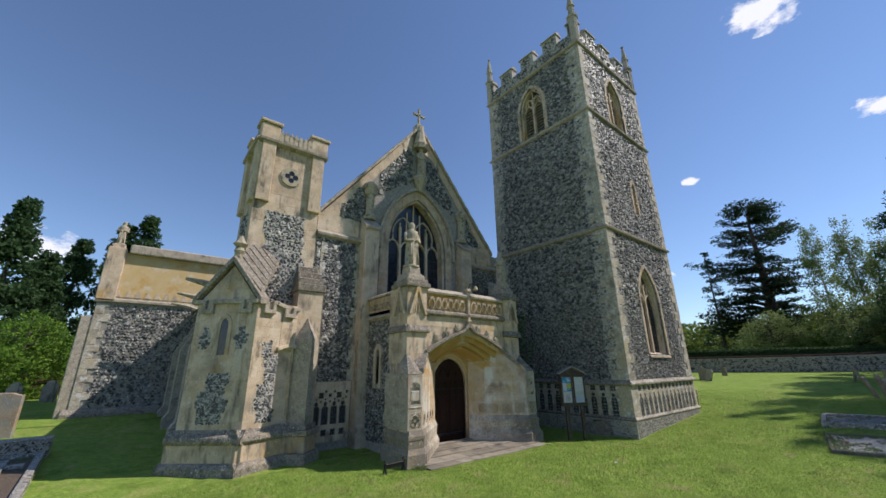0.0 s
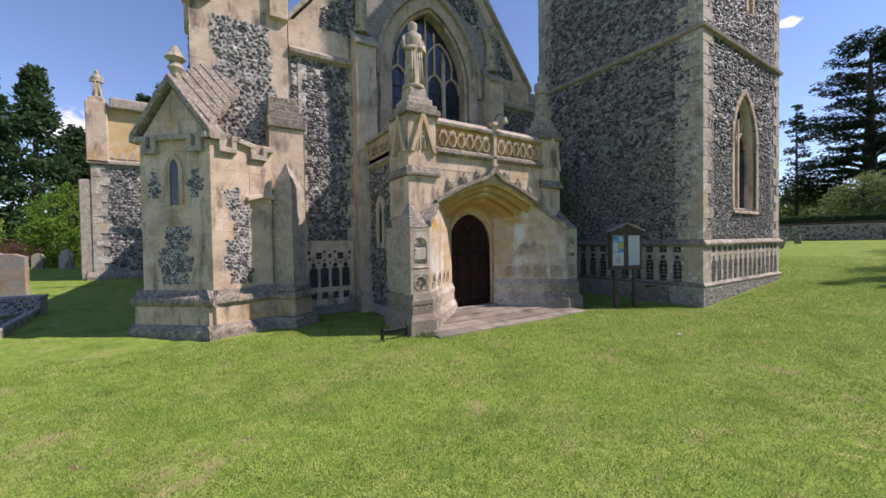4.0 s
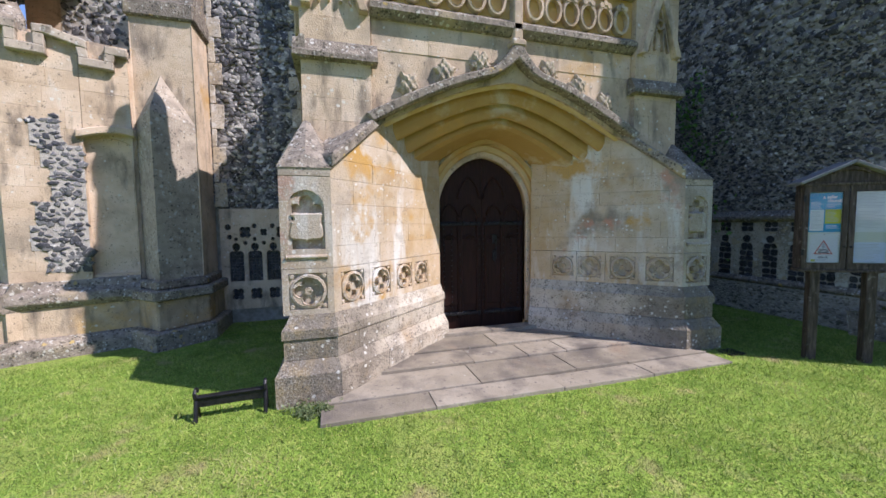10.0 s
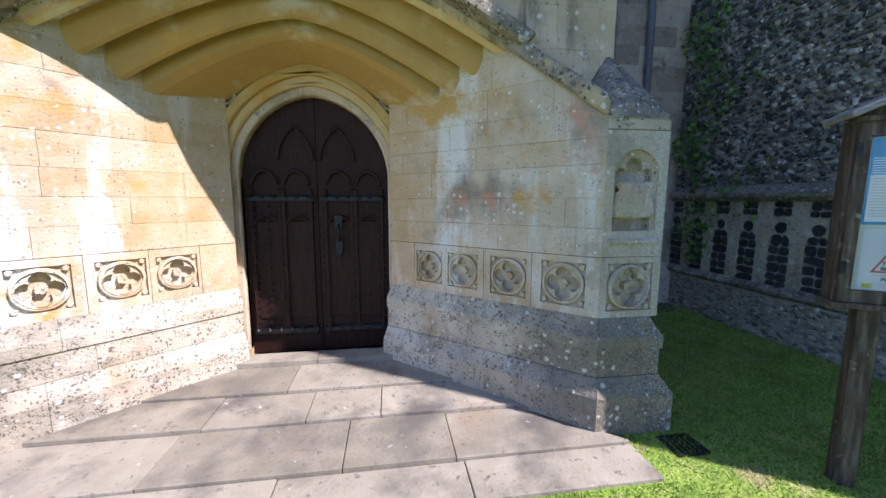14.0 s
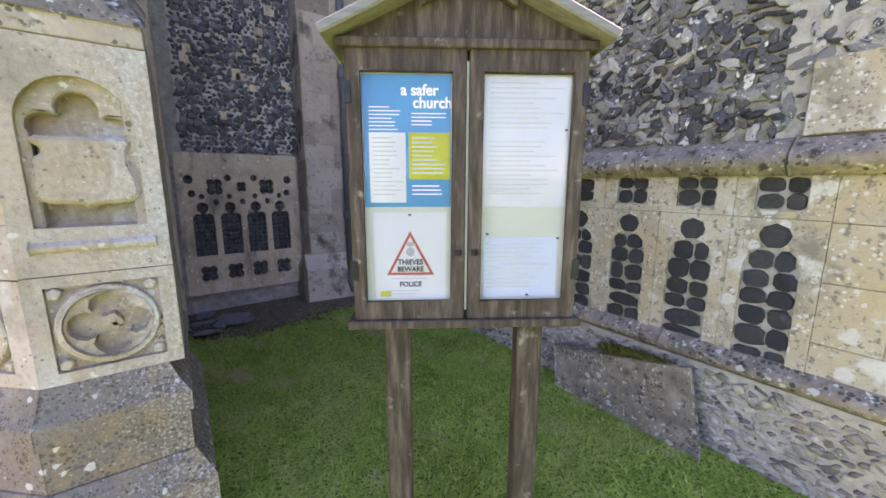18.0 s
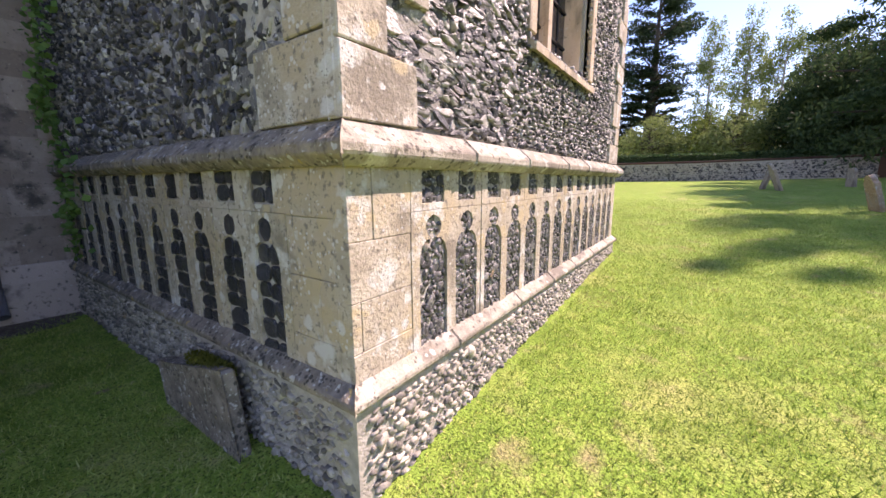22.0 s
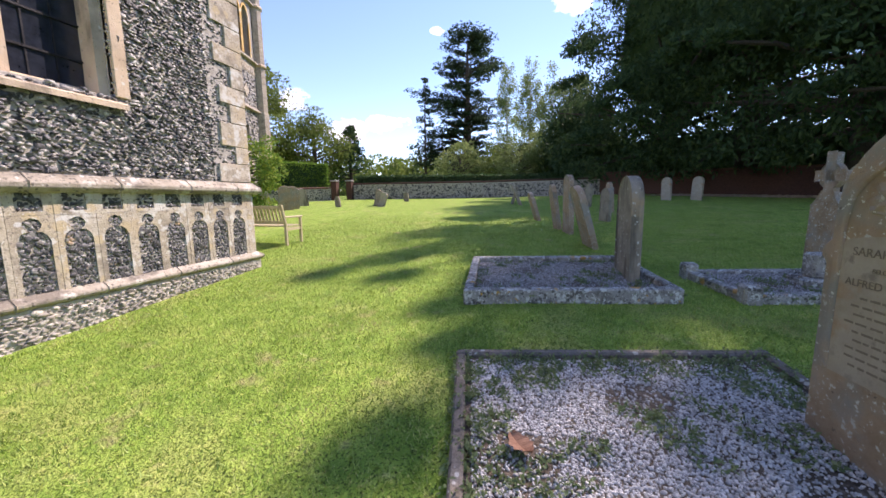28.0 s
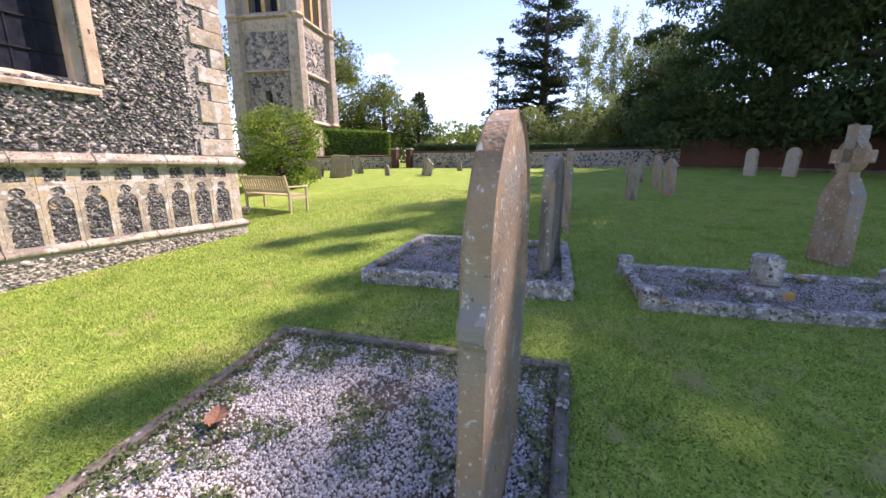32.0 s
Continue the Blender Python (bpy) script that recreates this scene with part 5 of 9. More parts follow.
# roof slopes and aisle behind
for s in (-1, 1):
    bm = bmesh.new()
    v = [bm.verts.new(p) for p in ((s * (HALF + 0.1), YN + 0.8, EAVE), (0, YN + 0.8, APEX - 0.05), (0, 32, APEX - 0.05), (s * (HALF + 0.1), 32, EAVE))]
    v2 = [bm.verts.new(x.co - Vector((0, 0, 0.2))) for x in v]
    bm.faces.new(v)
    bm.faces.new(v2[::-1])
    for i in range(4):
        bm.faces.new([v[i], v2[i], v2[(i + 1) % 4], v[(i + 1) % 4]])
    part("roof_slope", bm, M_TILE, nave, "dark red-brown tiled roof slope")
part("side_wall", boxes((-4.3, -3.6, YN + 0.8, 32, -0.6, EAVE)), M_MORTAR, nave)
part("side_wall", boxes((3.6, 4.3, YN + 0.8, 32, -0.6, EAVE)), M_MORTAR, nave)
part("end_wall", boxes((-4.3, 4.3, 31.3, 32, -0.6, EAVE)), M_MORTAR, nave)


def lobes(c, b, s):
    out = []
    for k in range(4):
        a = 45 + 90 * k
        x, y = c + s * 0.46 * math.cos(radians(a)), b + s * 0.46 * math.sin(radians(a))
        out += arc(x, y, s * 0.4, a - 100, a + 100, 6)
    return out


def tracery_panel(a0, a1, parent, seed):
    """Blind tracery over knapped flint: four lights with round heads, foils above and a row of quatrefoils at the foot."""
    w = a1 - a0
    holes = []
    for k in range(4):
        c = a0 + 0.09 + (w - 0.18) * (k + 0.5) / 4
        holes.append(lobes(c, 0.38, 0.125))
        light = [(c - 0.112, 0.58), (c + 0.112, 0.58), (c + 0.112, 0.98)] + arc(c + 0.06, 1.0, 0.052, 0, 120, 4) + [(c + 0.018, 1.05)] + arc(c, 1.115, 0.062, -60, 240, 10) + [(c - 0.018, 1.05)] + arc(c - 0.06, 1.0, 0.052, 60, 180, 4)
        holes.append(light)
        holes += [arc(c, 1.235, 0.032, 0, 315, 7), arc(c, 1.44, 0.04, 0, 315, 7)] if k in (1, 2) else [arc(c, 1.235, 0.032, 0, 315, 7)]
        if k < 3:
            e = a0 + 0.09 + (w - 0.18) * (k + 1) / 4
            holes.append(lobes(e, 1.34, 0.12 if k != 1 else 0.075))
            holes.append(arc(e, 1.175, 0.035, 0, 315, 7))
    for e in (a0 + 0.12, a1 - 0.12):
        holes.append(arc(e, 1.42, 0.05, 0, 315, 7))
        holes.append(arc(e + (0.02 if e < (a0 + a1) / 2 else -0.02), 1.27, 0.04, 0, 315, 7))
    bm = bmesh.new()
    holes = [[(x, 0.1 + (y - 0.15) * 1.11) for x, y in h] for h in holes]
    plate(bm, [(a0, 0.1), (a1, 0.1), (a1, 1.82), (a0, 1.82)], holes, FN, -0.03, 0.05)
    p = part("tracery_panel", bm, M_STONE, parent, "pierced limestone blind tracery over knapped flint")
    flints("panel_flint", [(a0 + 0.03, 0.15), (a1 - 0.03, 0.15), (a1 - 0.03, 1.78), (a0 + 0.03, 1.78)], [], FN, 0.06, seed, M_KNAPPED, p, 0.012, 0.9, -0.012, tilt=0.15, square=True)
    part("backing", solid([(a0, 0.1), (a1, 0.1), (a1, 1.8), (a0, 1.8)], [], FN, -0.04, -0.015), M_MORTAR_DARK, p)


tracery_panel(-4.0, -2.66, front, 301)
tracery_panel(2.66, 4.0, front, 302)
quoins(FN, -2.62, -1, 1.85, 6.5, front, 61, widths=(0.2, 0.08))
quoins(FN, -4.05, 1, 1.85, 6.5, front, 62, widths=(0.2, 0.08))
# angle pier beside the tower, with rainwater pipe
part("angle_pier", sweep(bmesh.new(), [(-0.3, -0.4), (0.45, -0.4), (0.45, 0.35), (0.38, 0.5), (0.38, 5.6), (-0.3, 6.4)], FN, 4.05, TX0 - 0.02), M_GREYSTONE, nave, "damp grey stone angle pier", bevel=0.01)

M_PIER = mat("brown_pier_stone", [(0.27, 0.215, 0.175), (0.38, 0.31, 0.255), (0.48, 0.4, 0.335)], 5, bump=0.5, bump_scale=45, rnd=0.4,
             stains=[((0.1, 0.085, 0.075), 3, 0.54, 0.68), ((0.09, 0.08, 0.07), 18, 0.58, 0.7), (WHITE_LICHEN, 26, 0.65, 0.7)])
pier = nave.children[-1]
for fr, w, sd in ((Face((4.05, YN - 0.38, 0), (1, 0, 0)), TX0 - 4.07, 71), (Face((4.05, YN, 0), (0, -1, 0)), 0.38, 72)):
    ashlar(fr, [(0, 0.52), (w, 0.52), (w, 5.55), (0, 5.55)], pier, sd, M_PIER, 0.3, 0.42, -0.04, 0.012)
    part("pier_plinth", sweep(bmesh.new(), [(-0.1, -0.4), (0.1, -0.4), (0.1, 0.32), (0.06, 0.42), (0.012, 0.52), (-0.1, 0.52)], fr, -0.1 if w > 1 else 0.0, w), M_PIER, pier, bevel=0.01)

# ---- west porch ----
porch = thing("church_porch", pose(0, -0.7, -0.1), "limestone church porch with splayed sides, depressed arch and pierced parapet", "porch", world_built=True)
PX, PY, DX = 2.16, -1.39, 0.72        # splay's outer end, front of the buttresses, half the doorway


def foil(c, b, s):
    """The outline of a four-lobed opening."""
    out = []
    for k in range(4):
        a = 90 * k
        x, y = c + s * 0.43 * math.cos(radians(a)), b + s * 0.43 * math.sin(radians(a))
        out += arc(x, y, s * 0.37, a - 112, a + 112, 8)
    return out


def quatrefoil(fr, a0, a1, b0, b1, c, b, size, parent, mt, back=M_GREYSTONE):
    """A stone with a square sinking that holds a carved roundel: ring, cusped lobes, corner bosses and a leaf in the middle."""
    s = size / 2
    e = s * 1.05
    q = part("quatrefoil_stone", plate(bmesh.new(), [(a0, b0), (a1, b0), (a1, b1), (a0, b1)], [[(c - e, b - e), (c + e, b - e), (c + e, b + e), (c - e, b + e)]], fr, -0.055, 0.0), mt, parent, "stone carved with a quatrefoil roundel")
    part("sunk_square", plate(bmesh.new(), [(c - e - 0.006, b - e - 0.006), (c + e + 0.006, b - e - 0.006), (c + e + 0.006, b + e + 0.006), (c - e - 0.006, b + e + 0.006)], [arc(c, b, s * 0.9, 0, 342, 19)], fr, -0.054, -0.03), mt, q)
    part("roundel_ring", plate(bmesh.new(), arc(c, b, s * 1.0, 0, 342, 19), [arc(c, b, s * 0.86, 0, 342, 19)], fr, -0.05, 0.003), mt, q, bevel=0.006)
    part("cusped_foil", plate(bmesh.new(), arc(c, b, s * 0.87, 0, 342, 19), [foil(c, b, s)], fr, -0.06, -0.012), mt, q, bevel=0.005)
    for k in range(4):
        bx, by = c + s * 0.88 * (1, -1, -1, 1)[k], b + s * 0.88 * (1, 1, -1, -1)[k]
        part("corner_boss", plate(bmesh.new(), arc(bx, by, s * 0.15, 20, 290, 4), [], fr, -0.04, 0.0), mt, q, bevel=0.005)
    bm = bmesh.new()
    for k in range(5):
        prism(bm, arc(c + s * 0.12 * math.cos(k * 1.257), b + s * 0.12 * math.sin(k * 1.257), s * 0.12, 0, 300, 5), fr, -0.075, -0.018 + 0.005 * (k % 2))
    part("boss", bm, mt, q)
    part("sunk_field", solid([(c - s, b - s), (c + s, b - s), (c + s, b + s), (c - s, b + s)], [], fr, -0.1, -0.066), back, q)


def shield_niche(fr, c, w0, w1, parent, mt):
    """A sunk panel under a cusped head, with a broad shield above a moulded sill."""
    w = 0.165
    hood = [(c + w, 1.3), (c + w, 1.68)] + [(c + w * math.cos(q), 1.68 + 0.175 * math.sin(q)) for q in (math.pi * i / 14 for i in range(1, 14))] + [(c - w, 1.68), (c - w, 1.3)]
    n = part("niche_stone", plate(bmesh.new(), [(w0, 1.12), (w1, 1.12), (w1, 1.98), (w0, 1.98)], [hood], fr, -0.1, 0.0), mt, parent, "stone with a sunk panel and cusped head")
    foils = [(c + 0.138, 1.3), (c + 0.138, 1.63)] + arc(c + 0.096, 1.672, 0.052, -30, 128, 8) + arc(c, 1.742, 0.062, -18, 198, 10) + arc(c - 0.096, 1.672, 0.052, 52, 210, 8) + [(c - 0.138, 1.63), (c - 0.138, 1.3)]
    edge = [(c + w + 0.01, 1.3), (c + w + 0.01, 1.69)] + [(c + (w + 0.01) * math.cos(q), 1.69 + 0.18 * math.sin(q)) for q in (math.pi * i / 14 for i in range(1, 14))] + [(c - w - 0.01, 1.69), (c - w - 0.01, 1.3)]
    part("cusped_head", plate(bmesh.new(), edge + foils[::-1], [], fr, -0.1, -0.03), mt, n, bevel=0.006)
    part("niche_back", solid([(c - w - 0.02, 1.2), (c + w + 0.02, 1.2), (c + w + 0.02, 1.94), (c - w - 0.02, 1.94)], [], fr, -0.13, -0.098), mt, n)
    half = [(0.0, 1.318), (0.022, 1.334), (0.06, 1.34), (0.115, 1.343), (0.148, 1.362), (0.156, 1.4), (0.15, 1.46), (0.134, 1.52), (0.134, 1.575), (0.15, 1.61), (0.138, 1.64), (0.06, 1.634), (0.0, 1.636)]
    notch = [(-0.138, 1.634), (-0.15, 1.605), (-0.12, 1.595), (-0.108, 1.57), (-0.122, 1.545), (-0.148, 1.54)]
    outline = [(c + x, z) for x, z in half] + [(c - 0.06, 1.634)] + [(c + x, z) for x, z in notch] + [(c - x, z) for x, z in half[7:0:-1] if z < 1.53]
    outline = [(x, 1.37 + (z - 1.318) * 0.85) for x, z in outline]
    part("shield", prism(bmesh.new(), outline, fr, -0.1, -0.004), mt, n, "worn blank heraldic shield", bevel=0.014)
    part("sill", sweep(bmesh.new(), [(-0.1, 1.2), (0.012, 1.21), (0.022, 1.23), (0.0, 1.25), (-0.02, 1.27), (-0.1, 1.31)], fr, c - w - 0.02, c + w + 0.02), mt, n, bevel=0.005)


def plinth(fr, a0, a1, parent, m0=0.0, m1=0.0):
    """The porch's stepped base: footing, chamfer, upright and upper moulding; m0 and m1 mitre its ends."""
    n = max(1, round((a1 - a0) / 0.62))
    for prof, stagger, worn in (([(-0.1, -0.4), (0.13, -0.4), (0.13, 0.14), (0.06, 0.26), (-0.1, 0.26)], 0.0, 0.003),
                                ([(-0.1, 0.262), (0.055, 0.262), (0.055, 0.46), (-0.1, 0.46)], 0.42, 0.003),
                                ([(-0.1, 0.462), (0.07, 0.462), (0.07, 0.55), (0.035, 0.6), (0.0, 0.68), (-0.1, 0.68)], 0.16, 0.003)):
        cuts = [a0] + [a0 + (a1 - a0) * (i + (stagger if n > 1 else 0)) / n for i in range(1 if n > 1 and not stagger else (0 if n > 1 else 1), n)] + [a1]
        for p, q in zip(cuts, cuts[1:]):
            part("plinth_stone", sweep(bmesh.new(), prof, fr, p + (0.0 if p == a0 else 0.0006), q - (0.0 if q == a1 else 0.0006), m0 if p == a0 else 0.0, m1 if q == a1 else 0.0), M_GRIME, parent, bevel=worn)


SPLAY_MITRE = math.tan(math.atan2(-PY - 0.06, PX - DX) / 2)
for s in (-1, 1):
    nm = "splayed_wall"
    if s < 0:
        fs = Face((-PX, PY, 0), (PX - DX, -PY - 0.06, 0))
        ff = Face((-2.62, PY, 0), (1, 0, 0))
        fo = Face((-2.62, -0.2, 0), (0, -1, 0))
    else:
        fs = Face((DX, -0.06, 0), (PX - DX, PY + 0.06, 0))
        ff = Face((PX, PY, 0), (1, 0, 0))
        fo = Face((2.62, PY, 0), (0, 1, 0))
    ls = math.hypot(PX - DX, PY + 0.06)
    # in-plane outline of the splay: its top rises from the buttress to the arch
    out = [(0, 1.115), (ls, 1.115), (ls, 2.72), (0.78, 2.72), (0, 2.1)]
    if s > 0:
        out = [(ls - a, b) for a, b in out][::-1]
    core = part(nm, solid([(0, -0.4)] + ([(ls, -0.4), (ls, 2.7), (0.78, 2.7), (0, 2.07)] if s < 0 else [(ls, -0.4), (ls, 2.07), (ls - 0.78, 2.7), (0, 2.7)]), [], fs, -0.3, -0.1), M_STONE, porch)
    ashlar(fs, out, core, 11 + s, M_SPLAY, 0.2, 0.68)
    plinth(fs, 0, ls, core, SPLAY_MITRE if s < 0 else 0.0, SPLAY_MITRE if s > 0 else 0.0)
    cuts = [0, 0.5, 0.92, 1.3, 1.66, ls]
    for k in range(5):
        e0, e1 = (cuts[k], cuts[k + 1]) if s < 0 else (ls - cuts[k + 1], ls - cuts[k])
        mt = M_SPLAY
        if k < 4:
            a = (0.26, 0.7, 1.13, 1.49)[k]
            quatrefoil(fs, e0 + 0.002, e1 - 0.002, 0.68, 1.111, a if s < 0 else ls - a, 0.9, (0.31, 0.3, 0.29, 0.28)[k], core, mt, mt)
        else:
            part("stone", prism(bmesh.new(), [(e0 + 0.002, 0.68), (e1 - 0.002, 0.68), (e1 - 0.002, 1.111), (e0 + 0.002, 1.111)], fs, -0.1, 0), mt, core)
    # buttress with shield panel
    bt = part("buttress", boxes((-2.58, -2.2, PY + 0.12, -0.3, -0.4, 2.05) if s < 0 else (2.2, 2.58, PY + 0.12, -0.3, -0.4, 2.05)), M_STONE, porch, "stepped limestone buttress with shield panel")
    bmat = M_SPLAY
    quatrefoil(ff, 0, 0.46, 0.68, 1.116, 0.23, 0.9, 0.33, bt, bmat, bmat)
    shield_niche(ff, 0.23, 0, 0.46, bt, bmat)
    part("stone", prism(bmesh.new(), [(0, 1.984), (0.46, 1.984), (0.46, 2.08), (0, 2.08)], ff, -0.12, 0.002), M_GREYSTONE, bt, bevel=0.004)
    ashlar(fo, [(0, 0.68), (-PY - 0.22, 0.68), (-PY - 0.22, 2.08), (0, 2.08)] if s < 0 else [(0.02, 0.68), (-PY - 0.2, 0.68), (-PY - 0.2, 2.08), (0.02, 2.08)], bt, 31 + s, M_GREYSTONE, d0=-0.1)
    plinth(ff, 0 if s > 0 else 0.06, 0.46 if s < 0 else 0.4, bt, *((1.0, SPLAY_MITRE) if s < 0 else (SPLAY_MITRE, 1.0)))
    plinth(Face(fo.o + Vector((-0.06 * s, 0, 0)), fo.u), 0, -PY - 0.2, bt, *((0.0, 1.0) if s < 0 else (1.0, 0.0)))
    # sloping weathered head of the buttress, gabled towards the front
    bm = bmesh.new()
    x0, x1 = (-2.63, -2.14) if s < 0 else (2.14, 2.63)
    c = (x0 + x1) / 2
    v = [bm.verts.new(p) for p in ((x0, PY - 0.012, 2.06), (x1, PY - 0.012, 2.06), (c, PY + 0.04, 2.2), (x0, -0.9, 2.28), (x1, -0.9, 2.28), (c, -0.92, 2.66))]
    for f in ((0, 1, 2), (0, 2, 5, 3), (1, 4, 5, 2), (3, 5, 4), (0, 3, 4, 1)):
        bm.faces.new([v[i] for i in f])
    part("weathering", bm, M_DARKSTONE, bt, "lichened sloping stone head")
    # coping that climbs to the arch along the splay
    bm = bmesh.new()
    a_b = [(0, 2.06), (0.8, 2.68), (0.8, 2.82), (0, 2.2)]
    if s > 0:
        a_b = [(ls - a, b) for a, b in a_b]
    part("climbing_coping", plate(bm, a_b, [], fs, -0.3, 0.045), M_DARKSTONE, core, bevel=0.02)
    # turret above
    tx0, tx1 = (-2.42, -1.72) if s < 0 else (1.72, 2.42)
    ft = Face((tx0, -0.98, 0), (1, 0, 0))
    fside = Face((tx0, 0.0, 0), (0, -1, 0)) if s < 0 else Face((tx1, -0.98, 0), (0, 1, 0))
    fin = Face((tx1, -0.98, 0), (0, 1, 0)) if s < 0 else Face((tx0, 0, 0), (0, -1, 0))
    tu = part("turret", boxes((tx0 + 0.05, tx1 - 0.05, -0.93, 0.0, 2.0, 4.6)), M_STONE, porch, "square porch turret with gablets")
    ashlar(ft, [(0, 2.35), (0.7, 2.35), (0.7, 4.55), (0, 4.55)], tu, 41 + s, M_STONE, d0=-0.1)
    ashlar(fside, [(0, 2.35), (0.98, 2.35), (0.98, 4.55), (0, 4.55)], tu, 43 + s, M_STONE, d0=-0.1)
    ashlar(fin, [(0, 2.35), (0.98, 2.35), (0.98, 4.55), (0, 4.55)], tu, 45 + s, M_STONE, d0=-0.06)
    part("set_off", sweep(bmesh.new(), [(-0.05, 3.2), (0.08, 3.22), (0.08, 3.27), (0.0, 3.42), (-0.05, 3.42)], ft, -0.07, 0.77), M_DARKSTONE, tu)
    part("set_off", sweep(bmesh.new(), [(-0.05, 3.2), (0.08, 3.22), (0.08, 3.27), (0.0, 3.42), (-0.05, 3.42)], fside, 0, 1.05), M_DARKSTONE, tu)
    for fr, w in ((ft, 0.7), (fside, 0.98)):
        bm = bmesh.new()
        c = w / 2 if fr is ft else (w - 0.35 if s < 0 else 0.35)
        plate(bm, [(c - 0.33, 3.72), (c - 0.24, 3.72), (c, 4.42), (c + 0.24, 3.72), (c + 0.33, 3.72), (c, 4.72)], [], fr, 0, 0.09)
        g = part("gablet", bm, M_STONE, tu, "steep traceried gablet", bevel=0.008)
        bm = bmesh.new()
        plate(bm, arc(c, 4.12, 0.07, 0, 330, 11), [arc(c, 4.12, 0.045, 0, 330, 11)], fr, 0, 0.05)
        for q in (-1, 1):
            fbox(bm, fr, c + q * 0.06 - 0.012, c + q * 0.06 + 0.012, 3.8, 4.06, 0, 0.045)
            prism(bm, [(c + q * 0.16 - 0.012, 3.78), (c + q * 0.16 + 0.012, 3.78), (c + q * 0.012 + 0.012, 4.34), (c + q * 0.012 - 0.012, 4.34)], fr, 0, 0.045)
        part("gablet_tracery", bm, M_STONE, g)
    for k, (e, z0, z1) in enumerate(((0.1, 4.55, 4.68), (0.04, 4.68, 4.8), (-0.04, 4.8, 4.95), (-0.1, 4.95, 5.02), (-0.14, 5.02, 5.2))):
        part("turret_cap", boxes((tx0 - e, tx1 + e, -0.98 - e, -0.28 + e, z0, z1)), M_DARKSTONE if k < 2 else M_GREYSTONE, tu, bevel=0.02)
    # side wall of the porch
    fw = Face((-2.3, YN - 0.4, 0), (0, -1, 0)) if s < 0 else Face((2.3, 0, 0), (0, 1, 0))
    lw = 1.62 if s < 0 else YN - 0.4
    lan = opening(0.75, 0.12, 1.75, 2.6, 0.22, 6)
    sw = part("side_wall", solid([(0, -0.4), (lw, -0.4), (lw, 4.4), (0, 4.4)], [lan], fw, -0.3, -0.02), M_MORTAR, porch)
    flints("flint_facing", [(0.02, 0.1), (lw, 0.1), (lw, 3.75), (0.02, 3.75)], [opening(0.75, 0.24, 1.62, 2.6, 0.36, 6)], fw, 0.075, 77 + s, M_FLINT, sw, 0.022, 0.8, -0.018, fill=1.2)
    bm = bmesh.new()
    ring_arch(bm, 0.75, 0.12, 2.6, 0.22, 0.13, fw, -0.2, 0.03, legs=1.62)
    lw_ = part("lancet_window", bm, M_STONE, sw, "narrow cusped lancet window")
    part("pane", solid(lan, [], fw, -0.25, -0.22), M_GLASSDARK, lw_)
    part("parapet", solid([(0, 3.78), (lw, 3.78), (lw, 4.5), (0, 4.5)], [], fw, -0.25, 0.0), M_STONE, sw)
    part("cornice", sweep(bmesh.new(), [(0, 3.72), (0.1, 3.78), (0.1, 3.84), (0, 3.9)], fw, 0, lw), M_GREYSTONE, sw)
    part("parapet_coping", sweep(bmesh.new(), [(-0.3, 4.46), (0.1, 4.46), (0.1, 4.52), (-0.1, 4.62), (-0.3, 4.52)], fw, 0, lw), M_GREYSTONE, sw)
    bm = bmesh.new()
    for k in range(6):
        plate(bm, arc(0.15 + k * 0.24, 4.18, 0.105, 0, 330, 11), [arc(0.15 + k * 0.24, 4.18, 0.075, 0, 330, 11)], fw, 0, 0.05)
    part("parapet_tracery", bm, M_STONE, sw)

# front above the arch
FPF = Face((0, -0.9, 0), (1, 0, 0))


def reveal(y):
    """Half span, springing and rise of the arch at depth y between the splays."""
    q = (y + 0.85) / 0.4
    return 1.66 - 0.48 * q, 2.6 - 0.3 * q, 0.62 - 0.08 * q


aw, asp, ari = reveal(-0.85)
arch = part("front_wall", solid([(-1.75, 2.45), (-aw, 2.45)] + pointed(0, aw, asp, ari, 14, 1.5) + [(aw, 2.45), (1.75, 2.45), (1.75, 3.75), (-1.75, 3.75)], [], FPF, -0.25, 0.0), M_STONE, porch, "warm limestone wall above the porch arch")


def arch_band(prof):
    """A moulding that spans from splay to splay: profile of (depth, lift) carried round the arch."""
    rows = []
    for y, lift in prof:
        w, sp, ri = reveal(y)
        rows.append([(a * (w + 0.03 + lift * 0.6) / w, y, b + lift) for a, b in pointed(0, w, sp, ri, 16, 1.5)])
    bm = bmesh.new()
    vs = [[bm.verts.new(q) for q in r] for r in rows]
    m = len(vs)
    for i in range(m):
        p, q = vs[i], vs[(i + 1) % m]
        for k in range(len(p) - 1):
            bm.faces.new([p[k], p[k + 1], q[k + 1], q[k]])
    bm.faces.new([r[0] for r in vs])
    bm.faces.new([r[-1] for r in vs][::-1])
    return bm


for k in range(3):
    y = -0.885 + 0.145 * k
    part("arch_order", arch_band([(y, 0.03), (y + 0.012, 0.0), (y + 0.035, -0.025), (y + 0.06, -0.015), (y + 0.07, 0.02), (y + 0.07, 0.24), (y, 0.24)]), M_OCHRE, arch, "moulded ochre arch order")
    part("arch_hollow", arch_band([(y + 0.065, 0.2), (y + 0.15, 0.2), (y + 0.15, 0.26), (y + 0.065, 0.26)]), M_OCHRE, arch)
part("arch_order", arch_band([(-0.46, 0.0), (-0.4, 0.02), (-0.02, 0.3), (-0.02, 0.42), (-0.46, 0.42)]), M_OCHRE, arch, "vaulted soffit behind the arch")
part("porch_vault", boxes((-1.7, 1.7, -0.7, 0.2, 3.3, 3.5)), M_OCHRE, arch)
